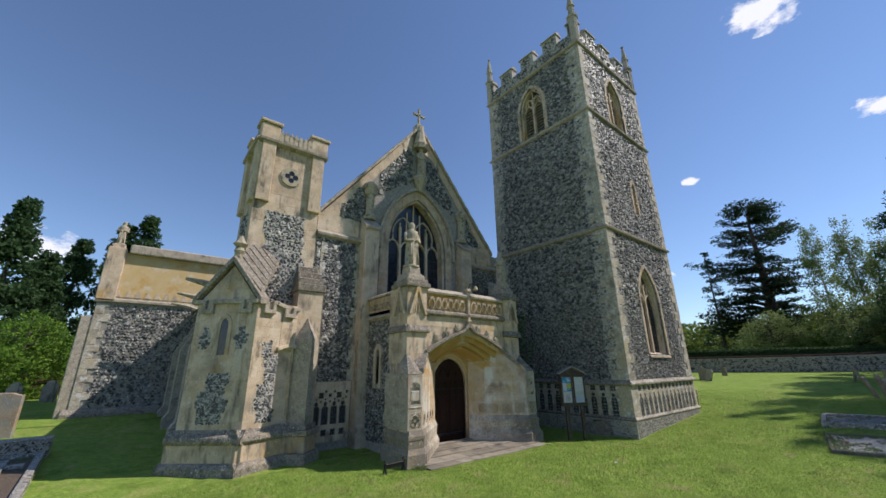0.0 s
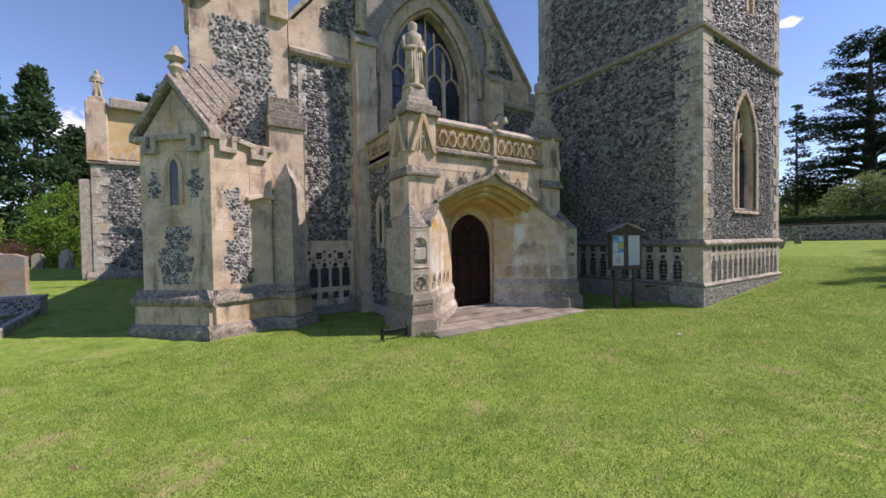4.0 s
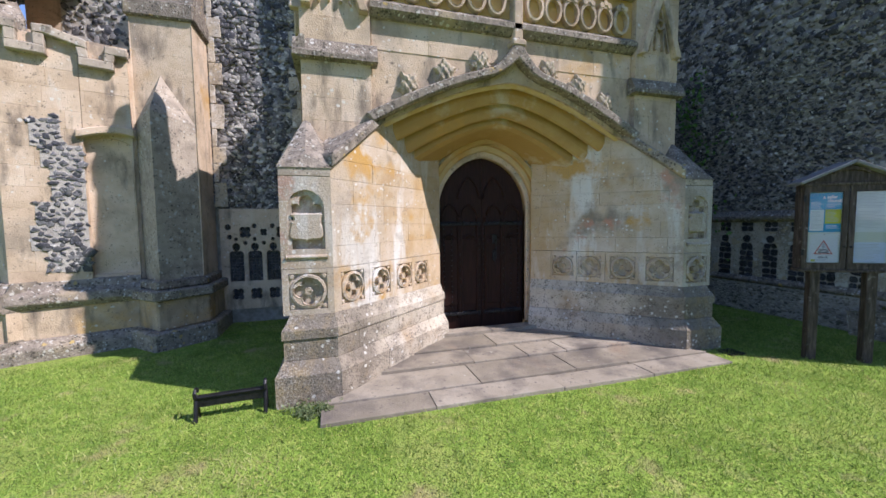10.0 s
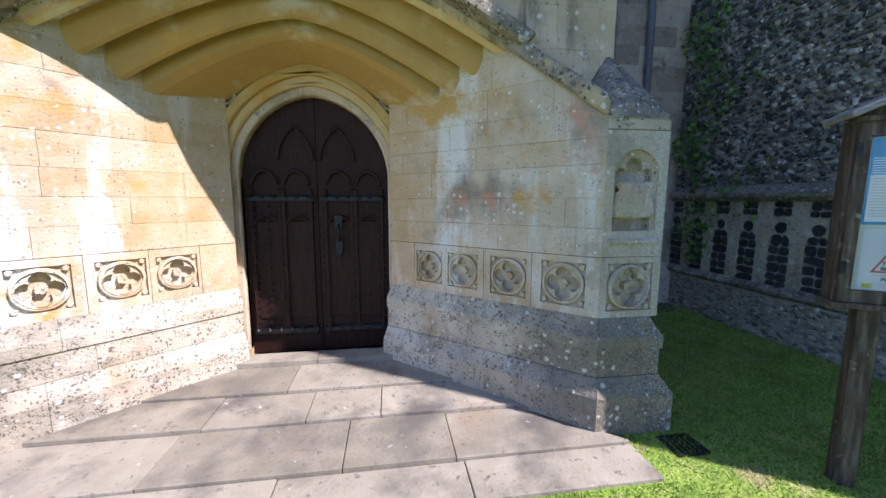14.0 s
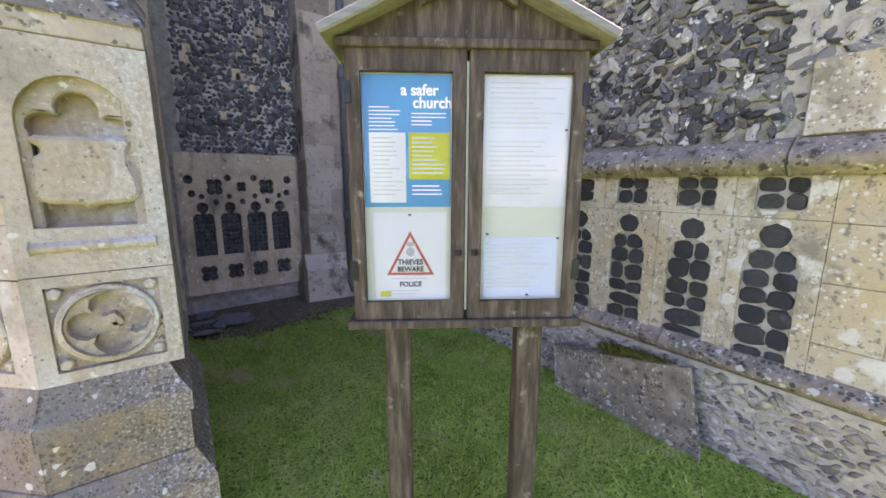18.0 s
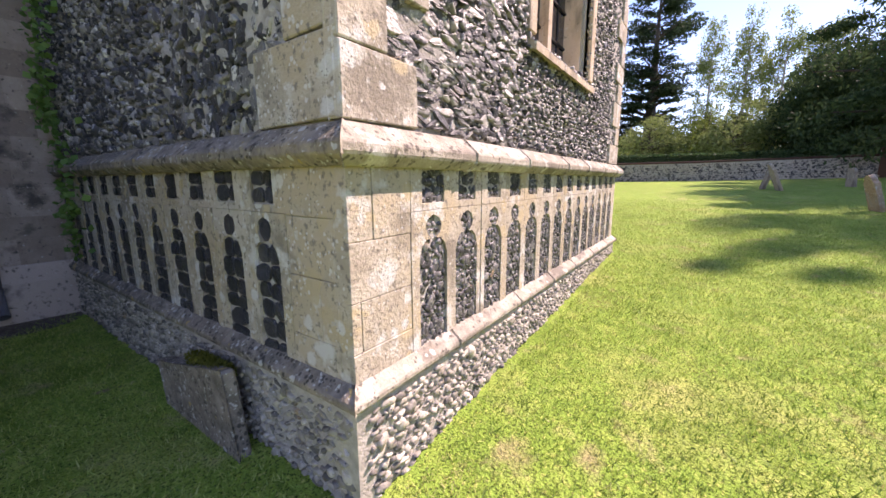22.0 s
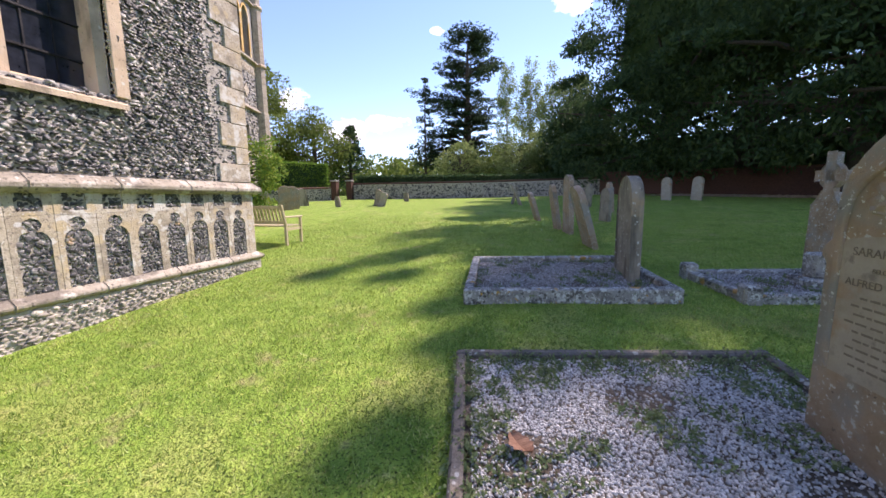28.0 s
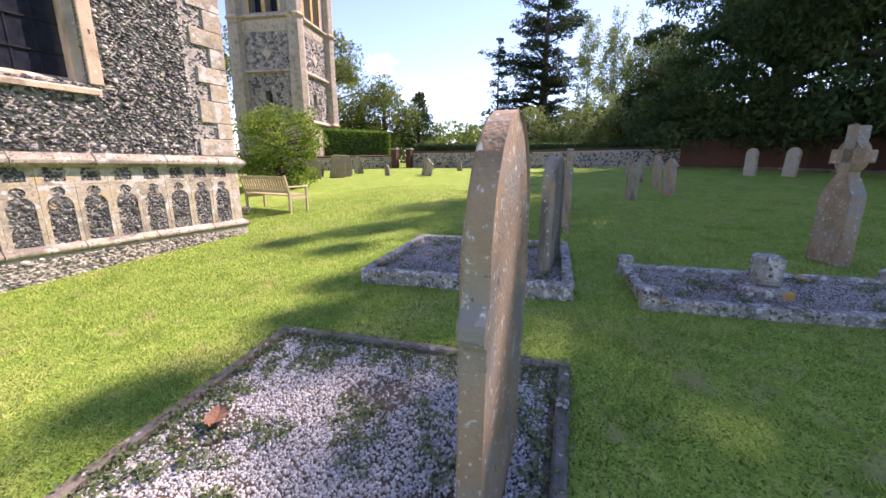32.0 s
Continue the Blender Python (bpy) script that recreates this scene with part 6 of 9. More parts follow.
# ogee hood with finial and crockets
bm = bmesh.new()
hood_o, hood_i = [], []
for x, y in pointed(0, aw + 0.04, asp + 0.02, ari + 0.05, 16, 1.5):
    lift = 0.34 * max(0.0, 1 - abs(x) / 0.36) ** 2
    hood_i.append((x, y + lift * 0.5))
    hood_o.append((x * 1.05, y + 0.085 + lift))
plate(bm, hood_o + hood_i[::-1], [], FPF, -0.02, 0.14)
part("ogee_hood", bm, M_DARKSTONE, arch, "ogee hood mould rising to a finial", bevel=0.015)
for x in (-1.3, -0.88, -0.45, 0.45, 0.88, 1.3):
    bm = bmesh.new()
    y = asp + ari * (1 - (abs(x) / 1.7) ** 1.5) + 0.24
    bmesh.ops.create_icosphere(bm, subdivisions=4, radius=1.0)
    for v in bm.verts:
        d = v.co.copy()
        a = math.atan2(d.z, d.x)
        q = 1 + 0.22 * math.sin(5 * a + x * 7) * (1 - abs(d.y)) + 0.16 * math.sin(9 * d.x + 4 * x) * math.sin(8 * d.z + 1) + 0.08 * math.sin(21 * d.x) * math.sin(19 * d.z)
        v.co = Vector((x + 0.115 * d.x * q, -0.9 + 0.085 * d.y * q, y + 0.02 + 0.135 * d.z * q))
    part("crocket", bm, M_STATUE, arch, "carved leaf crocket")
ashlar(FPF, [(-1.7, 3.42), (1.7, 3.42), (1.7, 3.74), (-1.7, 3.74)], arch, 91, M_STONE, d0=-0.02, d1=0.008)
# pierced parapet
part("parapet_base", sweep(bmesh.new(), [(-0.2, 3.72), (0.05, 3.74), (0.12, 3.8), (0.12, 3.86), (0.0, 3.95), (-0.2, 3.95)], FPF, -1.72, 1.72), M_DARKSTONE, porch)
holes = []
n = 13
for k in range(n):
    c = -1.5 + 3.0 * k / (n - 1)
    if abs(c) > 0.09:
        holes.append([(c - 0.075, 4.02), (c + 0.075, 4.02)] + pointed(c, 0.075, 4.16, 0.12, 6)[::-1])
pp = part("pierced_parapet", solid([(-1.72, 3.9), (1.72, 3.9), (1.72, 4.44), (-1.72, 4.44)], [], FPF, -0.2, 0.0), M_OCHRE, porch, "carved parapet with a row of cusped ovals")
for k in range(n):
    c = -1.5 + 3.0 * k / (n - 1)
    if abs(c) < 0.09:
        continue
    bm = bmesh.new()
    plate(bm, [(c + 0.122 * math.cos(a * 0.4488), 4.12 + 0.17 * math.sin(a * 0.4488)) for a in range(14)], [[(c + 0.088 * math.cos(a * 0.4488), 4.11 + 0.13 * math.sin(a * 0.4488)) for a in range(14)]], FPF, 0, 0.07)
    for q in (-1, 0, 1):
        prism(bm, arc(c + q * 0.055, 4.3 - 0.03 * abs(q), 0.04, 0, 300, 5), FPF, 0, 0.08)
    part("cusped_oval", bm, M_STONE, pp, bevel=0.006)
part("parapet_coping", sweep(bmesh.new(), [(-0.25, 4.42), (0.1, 4.42), (0.12, 4.48), (0.0, 4.6), (-0.25, 4.56)], FPF, -1.72, 1.72), M_GREYSTONE, porch)
part("parapet_shaft", boxes((-0.06, 0.06, -1.02, -0.88, 3.62, 4.62), (-0.09, 0.09, -1.05, -0.85, 4.62, 4.72), (-0.09, 0.09, -1.05, -0.85, 3.6, 3.68)), M_STONE, porch, bevel=0.015)
part("porch_roof", boxes((-2.3, 2.3, -0.7, YN, 3.85, 4.0)), M_LEAD, porch)
# doorway wall
FDW = Face((0, -0.02, 0), (1, 0, 0))
dhole = opening(0, 0.7, -0.1, 1.72, 0.78, 12)
dw = part("doorway_wall", solid([(-1.2, -0.1), (1.2, -0.1), (1.2, 3.4), (-1.2, 3.4)], [dhole], FDW, -0.5, -0.12), M_OCHRE, porch)
for k in range(3):
    bm = bmesh.new()
    ring_arch(bm, 0, 0.7 + 0.07 * k, 1.72, 0.78 + 0.08 * k, 0.075, FDW, -0.2, -0.12 + 0.055 * (k + 1), legs=0.0 if k < 2 else 0.7, n=12)
    part("door_moulding", bm, M_OCHRE if k else M_STONE, dw, bevel=0.012)
for s in (-1, 1):
    bm = bmesh.new()
    for i in range(3):
        c, b, r = s * (0.72 + 0.11 * i), 2.44 - 0.17 * i, 0.085 - 0.008 * i
        plate(bm, arc(c, b, r, 0, 330, 11), [arc(c, b, r - 0.022, 0, 330, 11)], FDW, -0.12, 0.03)
        for k in range(4):
            a = math.pi / 4 + k * math.pi / 2
            tube(bm, [FDW.at(c, b, 0.0), FDW.at(c + (r - 0.01) * math.cos(a), b + (r - 0.01) * math.sin(a), 0.0)], 0.012, 4)
    part("spandrel_tracery", bm, M_STATUE, dw)

# door
door = thing("church_door", pose(0, 0.16, 0), "closed dark oak double church door with iron straps and studs", "door", world_built=True)
FDD = Face((0, 0.16, 0), (1, 0, 0))
for s in (-1, 1):
    half = [(0, 0.02)] + [(x, y) for x, y in pointed(0, 0.72, 1.72, 0.8, 12) if x * s >= -1e-6]
    half = [(0.004 * s, -0.06), (0.72 * s, -0.06)] + ([(x, y) for x, y in pointed(0, 0.72, 1.72, 0.8, 12) if x > 0.01][::-1] if s > 0 else [(x, y) for x, y in pointed(0, 0.72, 1.72, 0.8, 12) if x < -0.01]) + [(0.004 * s, 2.52)]
    leaf = part("door_leaf", solid(half, [], FDD, -0.06, 0.0), M_OAK, door, "dark oak plank leaf")
    for i in range(2):
        c = s * (0.2 + 0.3 * i)
        bm = bmesh.new()
        fbox(bm, FDD, c - 0.12, c + 0.12, 0.3, 1.3, 0, 0.012)
        part("plank_panel", bm, M_OAK, leaf, bevel=0.008)
        bm = bmesh.new()
        for x in (-0.13, 0.13):
            fbox(bm, FDD, c + x - 0.02, c + x + 0.02, 0.12, 1.62, 0, 0.035)
        ring_arch(bm, c, 0.1, 1.66, 0.12, 0.03, FDD, 0, 0.04)
        ring_arch(bm, c, 0.1, 1.24, 0.1, 0.025, FDD, 0, 0.03)
        if i == 0:
            ring_arch(bm, c, 0.15, 1.9, 0.3, 0.03, FDD, 0, 0.035)
        part("carved_tracery", bm, M_OAK, leaf, bevel=0.006)
    for z in (0.15, 1.5):
        bm = bmesh.new()
        fbox(bm, FDD, min(s * 0.03, s * 0.66), max(s * 0.03, s * 0.66), z, z + 0.05, 0.0, 0.05)
        for k in range(6):
            lathe(bm, [(0.03, -0.02), (0.02, 0.0), (0.005, 0.02)], FDD.at(s * (0.08 + 0.11 * k), z + 0.045, 0.045), 6)
        part("iron_strap", bm, M_IRON, leaf, "black iron strap hinge", bevel=0.006)
    bm = bmesh.new()
    for x in (0.035, 0.085, 0.35, 0.48, 0.6, 0.66):
        for k in range(16 if x != 0.35 else 9):
            z = 0.28 + 0.078 * k if x != 0.35 else 0.35 + 0.12 * k
            p = FDD.at(s * x, z, 0.028 if x == 0.35 else 0.005)
            prism(bm, arc(s * x, z, 0.011, 0, 300, 5), FDD, 0.0, 0.05 if 0.3 < x < 0.64 else 0.018)
    part("iron_studs", bm, M_IRON, leaf)
bm = bmesh.new()
prism(bm, [(0.17, 0.98), (0.2, 0.94), (0.23, 0.98), (0.235, 1.1), (0.2, 1.14), (0.165, 1.1)], FDD, 0.035, 0.05)
prism(bm, [(0.165, 1.22), (0.235, 1.22), (0.24, 1.36), (0.16, 1.36)], FDD, 0.035, 0.05)
tube(bm, [FDD.at(0.2, 1.1, 0.05), FDD.at(0.2, 1.12, 0.09), FDD.at(0.2, 1.24, 0.09), FDD.at(0.2, 1.27, 0.05)], 0.012, 6)
part("door_handle", bm, M_IRON, door, "wrought iron handle plate", bevel=0.004)
figure("statue", (-2.07, -0.62, 5.2), 1.55, "winged stone figure on the porch turret cap")
figure("statue", (2.07, -0.62, 5.2), 1.3, "slender hooded stone figure on the porch turret cap")

# ---- stair turret and its canted lower stage ----
stair = thing("stair_turret", pose(-5.6, 1.8, -0.15), "limestone and flint stair turret with canted gabled lower stage", "turret", world_built=True)
P0, P1, P2 = Vector((-6.03, 0.78, 0)), Vector((-7.27, 1.88, 0)), Vector((-4.83, 1.2, 0))
FL = Face(P1, P0 - P1)
LL = (P0 - P1).length
FR = Face(P0, P2 - P0)
LR = (P2 - P0).length
EV = 3.95


def stone_panel(fr, ln, holes_fl, seed, parent, mt, outline):
    """Ashlar face with stepped flint panels let into it, flush."""
    w = part("canted_wall", solid(outline, [], fr, -0.35, -0.02), M_STONE, parent)
    ashlar(fr, outline, w, seed, mt, course=0.3, length=0.6, d0=-0.05, d1=0.0)
    for k, h in enumerate(holes_fl):
        p = part("flint_panel", solid(h, [], fr, -0.02, 0.006), M_MORTAR, w)
        flints("panel_flint", h, [], fr, 0.075, seed + 10 + k, M_KNAPGREY, p, 0.009, 0.8, 0.006, tilt=0.1, fill=1.1)
    return w


c = LL / 2
cross1 = [(0, 0), (0.2, 0), (0.2, 0.12), (0.28, 0.12), (0.28, 0.38), (0.2, 0.38), (0.2, 0.55), (0.06, 0.55), (0.06, 0.38), (-0.02, 0.38), (-0.02, 0.12), (0, 0.12)]
patch = [(0.0, 0.0), (0.62, 0.0), (0.62, 0.3), (0.72, 0.3), (0.72, 0.6), (0.6, 0.6), (0.6, 0.9), (0.7, 0.9), (0.7, 1.2), (0.1, 1.2), (0.1, 0.75), (-0.08, 0.75), (-0.08, 0.35), (0.0, 0.35)]
wl_ = stone_panel(FL, LL, [[(c - 0.62 + x, 2.75 + y) for x, y in cross1], [(c + 0.36 + x, 2.75 + y) for x, y in cross1], [(c - 0.36 + x, 0.95 + y) for x, y in patch]], 401, stair, M_STONE,
                  [(0, 0.7), (LL, 0.7), (LL, EV), (c, 5.0), (0, EV)])
bm = bmesh.new()
ring_arch(bm, c, 0.1, 3.35, 0.2, 0.1, FL, 0.0, 0.03, legs=2.6)
part("lancet_window", bm, M_STONE, wl_, "narrow lancet window", bevel=0.008)
part("pane", solid(opening(c, 0.1, 2.6, 3.35, 0.2, 6), [], FL, -0.01, 0.006), M_GLASSDARK, wl_)
for s in (-1, 1):
    bm = bmesh.new()
    pts = [(c + s * (LL / 2 + 0.12), EV - 0.05), (c, 5.1), (c, 5.28), (c + s * (LL / 2 + 0.12), EV + 0.14)]
    part("gablet_coping", prism(bm, pts, FL, -0.3, 0.12), M_DARKSTONE, wl_, bevel=0.015)
bm = bmesh.new()
lathe(bm, [(0.09, 0), (0.09, 0.15), (0.15, 0.25), (0.1, 0.35), (0.2, 0.45), (0.12, 0.55), (0.05, 0.7)], FL.at(c, 5.2, -0.1), 8)
part("gablet_finial", bm, M_STATUE, wl_)
field = [(0.36, 0.95), (0.76, 0.95), (0.76, 2.6), (0.62, 2.6), (0.56, 2.7), (0.56, 2.98), (0.46, 2.98), (0.46, 2.9), (0.28, 2.9), (0.28, 2.56), (0.36, 2.56), (0.36, 2.3), (0.44, 2.3), (0.44, 1.86), (0.28, 1.86), (0.28, 1.56), (0.22, 1.56), (0.22, 1.24), (0.36, 1.24)]
niche = [(0.77, 0.88)] + pointed(1.01, 0.24, 2.66, 0.1, 6) + [(1.25, 0.88)]
wr_ = part("canted_wall", solid([(0, -0.4), (LR, -0.4), (LR, 4.0), (0, 4.0)], [niche], FR, -0.35, -0.05), M_STONE, stair)
ashlar(FR, [(0, 0.7), (0.766, 0.7), (0.766, 3.95), (0, 3.95)], wr_, 421, M_STONE, d0=-0.06)
ashlar(FR, [(0.772, 2.8), (LR, 2.8), (LR, 3.95), (0.772, 3.95)], wr_, 422, M_STONE, d0=-0.06)
p = part("flint_panel", solid(field, [], FR, -0.01, 0.008), M_MORTAR, wr_)
flints("panel_flint", field, [], FR, 0.085, 431, M_KNAPGREY, p, 0.009, 0.75, 0.008, tilt=0.1, fill=1.08)
bm = bmesh.new()
head_o = [(0.7 + 0.06 * i, 2.68 + 0.12 * math.sin(math.pi * min(1.0, i / 10 * 0.62 + 0.05))) for i in range(11)]
plate(bm, [(x, y + 0.1) for x, y in head_o] + head_o[::-1], [], FR, -0.05, 0.07)
part("arched_lintel", bm, M_STONE, wr_, "shallow arched stone head over the recess", bevel=0.012)
part("niche_back", solid([(0.55, 0.7), (1.3, 0.7), (1.3, 3.0), (0.55, 3.0)], [], FR, -0.4, -0.34), M_STONE, wr_)
flints("niche_flint", [(1.02, 0.95), (1.24, 0.95), (1.24, 2.3), (1.14, 2.3), (1.14, 1.8), (1.02, 1.8)], [], FR, 0.07, 433, M_FLINT, wr_, 0.02, 0.85, -0.33, fill=1.15)
for fr, a0, a1 in ((FL, -0.15, LL + 0.12), (FR, -0.12, LR)):
    part("plinth_moulding", sweep(bmesh.new(), [(-0.2, 0.5), (0.1, 0.5), (0.16, 0.58), (0.14, 0.68), (0.05, 0.74), (0.0, 0.84), (-0.2, 0.84)], fr, a0, a1), M_DARKSTONE, stair, bevel=0.012)
    part("plinth_upright", sweep(bmesh.new(), [(-0.2, 0.1), (0.08, 0.1), (0.08, 0.5), (-0.2, 0.5)], fr, a0, a1), M_STONE, stair)
    part("footing", sweep(bmesh.new(), [(-0.2, -0.6), (0.2, -0.6), (0.2, 0.02), (0.1, 0.12), (-0.2, 0.12)], fr, a0 - 0.05, a1), M_DARKSTONE, stair, bevel=0.02)
    # stepped string with dropped label stops
    ln = a1 - 0.02
    if fr is FL:
        line = [(a0 + 0.05, 3.98), (0.2, 3.98), (0.2, 3.72), (0.42, 3.72), (0.42, 3.98), (ln - 0.5, 3.98), (ln - 0.5, 3.72), (ln - 0.28, 3.72), (ln - 0.28, 3.98), (ln - 0.05, 3.98)]
    else:
        line = [(a0 + 0.05, 3.98), (0.2, 3.98), (0.2, 3.74), (0.44, 3.74), (0.44, 3.98), (0.52, 4.0), (0.82, 3.9), (0.84, 3.68), (1.08, 3.68), (1.1, 3.88), (ln - 0.03, 3.88)]
    for k in range(len(line) - 1):
        (x0, y0), (x1, y1) = line[k], line[k + 1]
        e = 0.055
        bm = bmesh.new()
        if abs(x1 - x0) > abs(y1 - y0) * 0.9:
            prism(bm, [(x0 - e, y0 - e), (x1 + e, y1 - e), (x1 + e, y1 + e), (x0 - e, y0 + e)], fr, -0.06, 0.1)
        else:
            lo_, hi_ = min(y0, y1), max(y0, y1)
            prism(bm, [(x0 - e + 0.003, lo_ + e - 0.01), (x0 + e - 0.003, lo_ + e - 0.01), (x1 + e - 0.003, hi_ - e + 0.01), (x1 - e + 0.003, hi_ - e + 0.01)] if y1 > y0 else [(x1 - e + 0.003, lo_ + e - 0.01), (x1 + e - 0.003, lo_ + e - 0.01), (x0 + e - 0.003, hi_ - e + 0.01), (x0 - e + 0.003, hi_ - e + 0.01)], fr, -0.06, 0.097)
        part("label_string", bm, M_GREYSTONE, stair, "stepped string moulding", bevel=0.012)
# body between the canted faces and the wall
bm = bmesh.new()
base = [P1, P0, P2, Vector((-4.3, 2.4, 0)), Vector((-6.6, 3.6, 0))]
lo = [bm.verts.new((p.x * 0.985 - 0.08, p.y + 0.12, -0.5)) for p in base]
hi = [bm.verts.new((p.x * 0.985 - 0.08, p.y + 0.12, 3.9)) for p in base]
for i in range(5):
    bm.faces.new([lo[i], lo[(i + 1) % 5], hi[(i + 1) % 5], hi[i]])
bm.faces.new(hi)
part("lower_core", bm, M_STONE, stair)
# stepped stone roof from the gablet up to the turret
ap = FL.at(c, 5.15, 0.0)
back = Vector((-5.9, 2.2, 6.1))
for i in range(6):
    t0, t1 = i / 6, (i + 1) / 6
    q0, q1 = ap.lerp(back, t0), ap.lerp(back, t1)
    w = 0.85 * (1 - 0.25 * t0)
    for s in (-1, 1):
        bm = bmesh.new()
        e = FL.u * s * w
        dn = Vector((0, 0, -0.95 * (1 - 0.2 * t0)))
        v = [q0 + Vector((0, 0, 0.04)), q1 + Vector((0, 0, 0.0)), q1 + e + dn, q0 + e + dn + Vector((0, 0, 0.04))]
        top = [bm.verts.new(x + Vector((0, 0, 0.05))) for x in v]
        bot = [bm.verts.new(x - Vector((0, 0, 0.06))) for x in v]
        bm.faces.new(top)
        bm.faces.new(bot[::-1])
        for k in range(4):
            bm.faces.new([top[k], bot[k], bot[(k + 1) % 4], top[(k + 1) % 4]])
        part("roof_slab", bm, M_DARKSTONE, stair, "stepped stone roof slab")
# upper turret
TU0, TU1, TUY, TUH = -6.35, -4.28, 1.95, 9.5
FU = Face((TU0, TUY, 0), (1, 0, 0))
FUL = Face((TU0, TUY + 1.9, 0), (0, -1, 0))
tw_ = part("turret_body", boxes((TU0 + 0.06, TU1 - 0.02, TUY + 0.06, TUY + 1.9, -0.4, TUH)), M_STONE, stair, "square flint and ashlar turret body")
for fr, w in ((FU, TU1 - TU0), (FUL, 1.9)):
    ashlar(fr, [(0, 3.6), (w, 3.6), (w, TUH), (0, TUH)], tw_, 441 if fr is FU else 442, M_STONE, course=0.36, length=0.7, d0=-0.06)
    h = [(0.42, 4.2), (w - 0.45, 4.2), (w - 0.45, 5.2), (w - 0.3, 5.2), (w - 0.3, 5.7), (w - 0.42, 5.7), (w - 0.42, 7.1), (0.4, 7.1), (0.4, 6.3), (0.52, 6.3), (0.52, 5.6), (0.8, 5.6), (0.8, 5.0), (0.42, 5.0)]
    p = part("flint_panel", solid(h, [], fr, -0.02, 0.008), M_MORTAR, tw_)
    flints("panel_flint", h, [], fr, 0.11, 451, M_FLINT, p, 0.025, 0.85, 0.008)
    for a0, a1 in ((0, 0.42), (w - 0.42, w)):
        bm = bmesh.new()
        fbox(bm, fr, a0, a1, 7.35, TUH, 0, 0.14)
        part("corner_strip", bm, M_STONE, tw_, bevel=0.015)
    part("turret_string", sweep(bmesh.new(), [(0, TUH - 0.08), (0.2, TUH - 0.02), (0.22, TUH + 0.06), (0, TUH + 0.16)], fr, -0.1, w + 0.1), M_GREYSTONE, tw_)
    bm = bmesh.new()
    plate(bm, arc(w / 2, 8.45, 0.34, 0, 342, 19), [arc(w / 2 + 0.13 * math.cos(math.pi / 2 * k), 8.45 + 0.13 * math.sin(math.pi / 2 * k), 0.095, 0, 330, 11) for k in range(4)], fr, 0.0, 0.05)
    part("quatrefoil_window", bm, M_STATUE, tw_, "round quatrefoil opening")
    # flat dark disc on the wall face, painted shade in place of a hollow
    part("dark_void", solid(arc(w / 2, 8.45, 0.26, 0, 342, 19), [], fr, 0.0, 0.012), M_GLASSDARK, tw_)
    bm = bmesh.new()
    n = 7
    for k in range(n):
        q = 0.48 + (w - 0.96) * (k + 0.5) / n
        prism(bm, [(q - 0.09, TUH + 0.12), (q + 0.09, TUH + 0.12), (q + 0.09, TUH + 0.42), (q, TUH + 0.56), (q - 0.09, TUH + 0.42)], fr, -0.12, 0.1)
    part("cresting", bm, M_STATUE, tw_, "carved cresting")
    part("cresting_back", solid([(0.4, TUH + 0.1), (w - 0.4, TUH + 0.1), (w - 0.4, TUH + 0.4), (0.4, TUH + 0.4)], [], fr, -0.15, -0.02), M_STONE, tw_)
for x, y in ((TU0 + 0.2, TUY + 0.2), (TU1 - 0.2, TUY + 0.2), (TU0 + 0.2, TUY + 1.7), (TU1 - 0.2, TUY + 1.7)):
    part("corner_pinnacle", boxes((x - 0.3, x + 0.3, y - 0.3, y + 0.3, TUH + 0.1, TUH + 0.68), (x - 0.36, x + 0.36, y - 0.36, y + 0.36, TUH + 0.68, TUH + 0.8)), M_STONE, tw_, bevel=0.03)
# angle buttress beside the wall: tall pier with set-offs and a lower pointed nose
part("pier", sweep(bmesh.new(), [(-1.0, -0.4), (0.0, -0.4), (0.0, 4.55), (-1.0, 4.55)], Face((-4.84, 1.33, 0), (1, 0, 0)), 0, 0.77), M_STONE, stair, "tall stepped stone buttress", bevel=0.012)
for k in range(4):
    part("pier_step", boxes((-4.89 + 0.03 * k, -4.02 - 0.03 * k, 1.27 + 0.18 * k, 2.0, 4.5 + 0.22 * k, 4.74 + 0.22 * k)), M_DARKSTONE, stair, bevel=0.02)
bm = bmesh.new()
v = [bm.verts.new(p) for p in ((-4.84, 1.34, -0.2), (-4.47, 0.86, -0.2), (-4.08, 1.34, -0.2), (-4.84, 1.34, 3.02), (-4.47, 0.86, 3.1), (-4.08, 1.34, 3.02), (-4.49, 1.31, 3.7))]
for f in ((0, 1, 4, 3), (1, 2, 5, 4), (3, 4, 6), (4, 5, 6)):
    bm.faces.new([v[i] for i in f])
part("buttress_nose", bm, M_GREYSTONE, stair, "pointed weathered buttress nose")
for z0, z1, e, mt in ((-0.5, 0.1, 0.2, M_DARKSTONE), (0.1, 0.52, 0.1, M_STONE), (0.52, 0.66, 0.17, M_DARKSTONE), (0.66, 0.78, 0.08, M_DARKSTONE)):
    bm = bmesh.new()
    pts = [(-4.84 - e, 1.4), (-4.84 - e, 1.32 - e), (-4.47, 0.86 - e * 1.3), (-4.08 + e, 1.32 - e), (-4.08 + e, 2.0), (-4.84, 2.0)]
    lo = [bm.verts.new((x, y, z0)) for x, y in pts]
    hi = [bm.verts.new((x, y, z1)) for x, y in pts]
    for i in range(6):
        bm.faces.new([lo[i], lo[(i + 1) % 6], hi[(i + 1) % 6], hi[i]])
    bm.faces.new(hi)
    bm.faces.new(lo[::-1])
    part("buttress_base", bm, mt, stair, bevel=0.02)

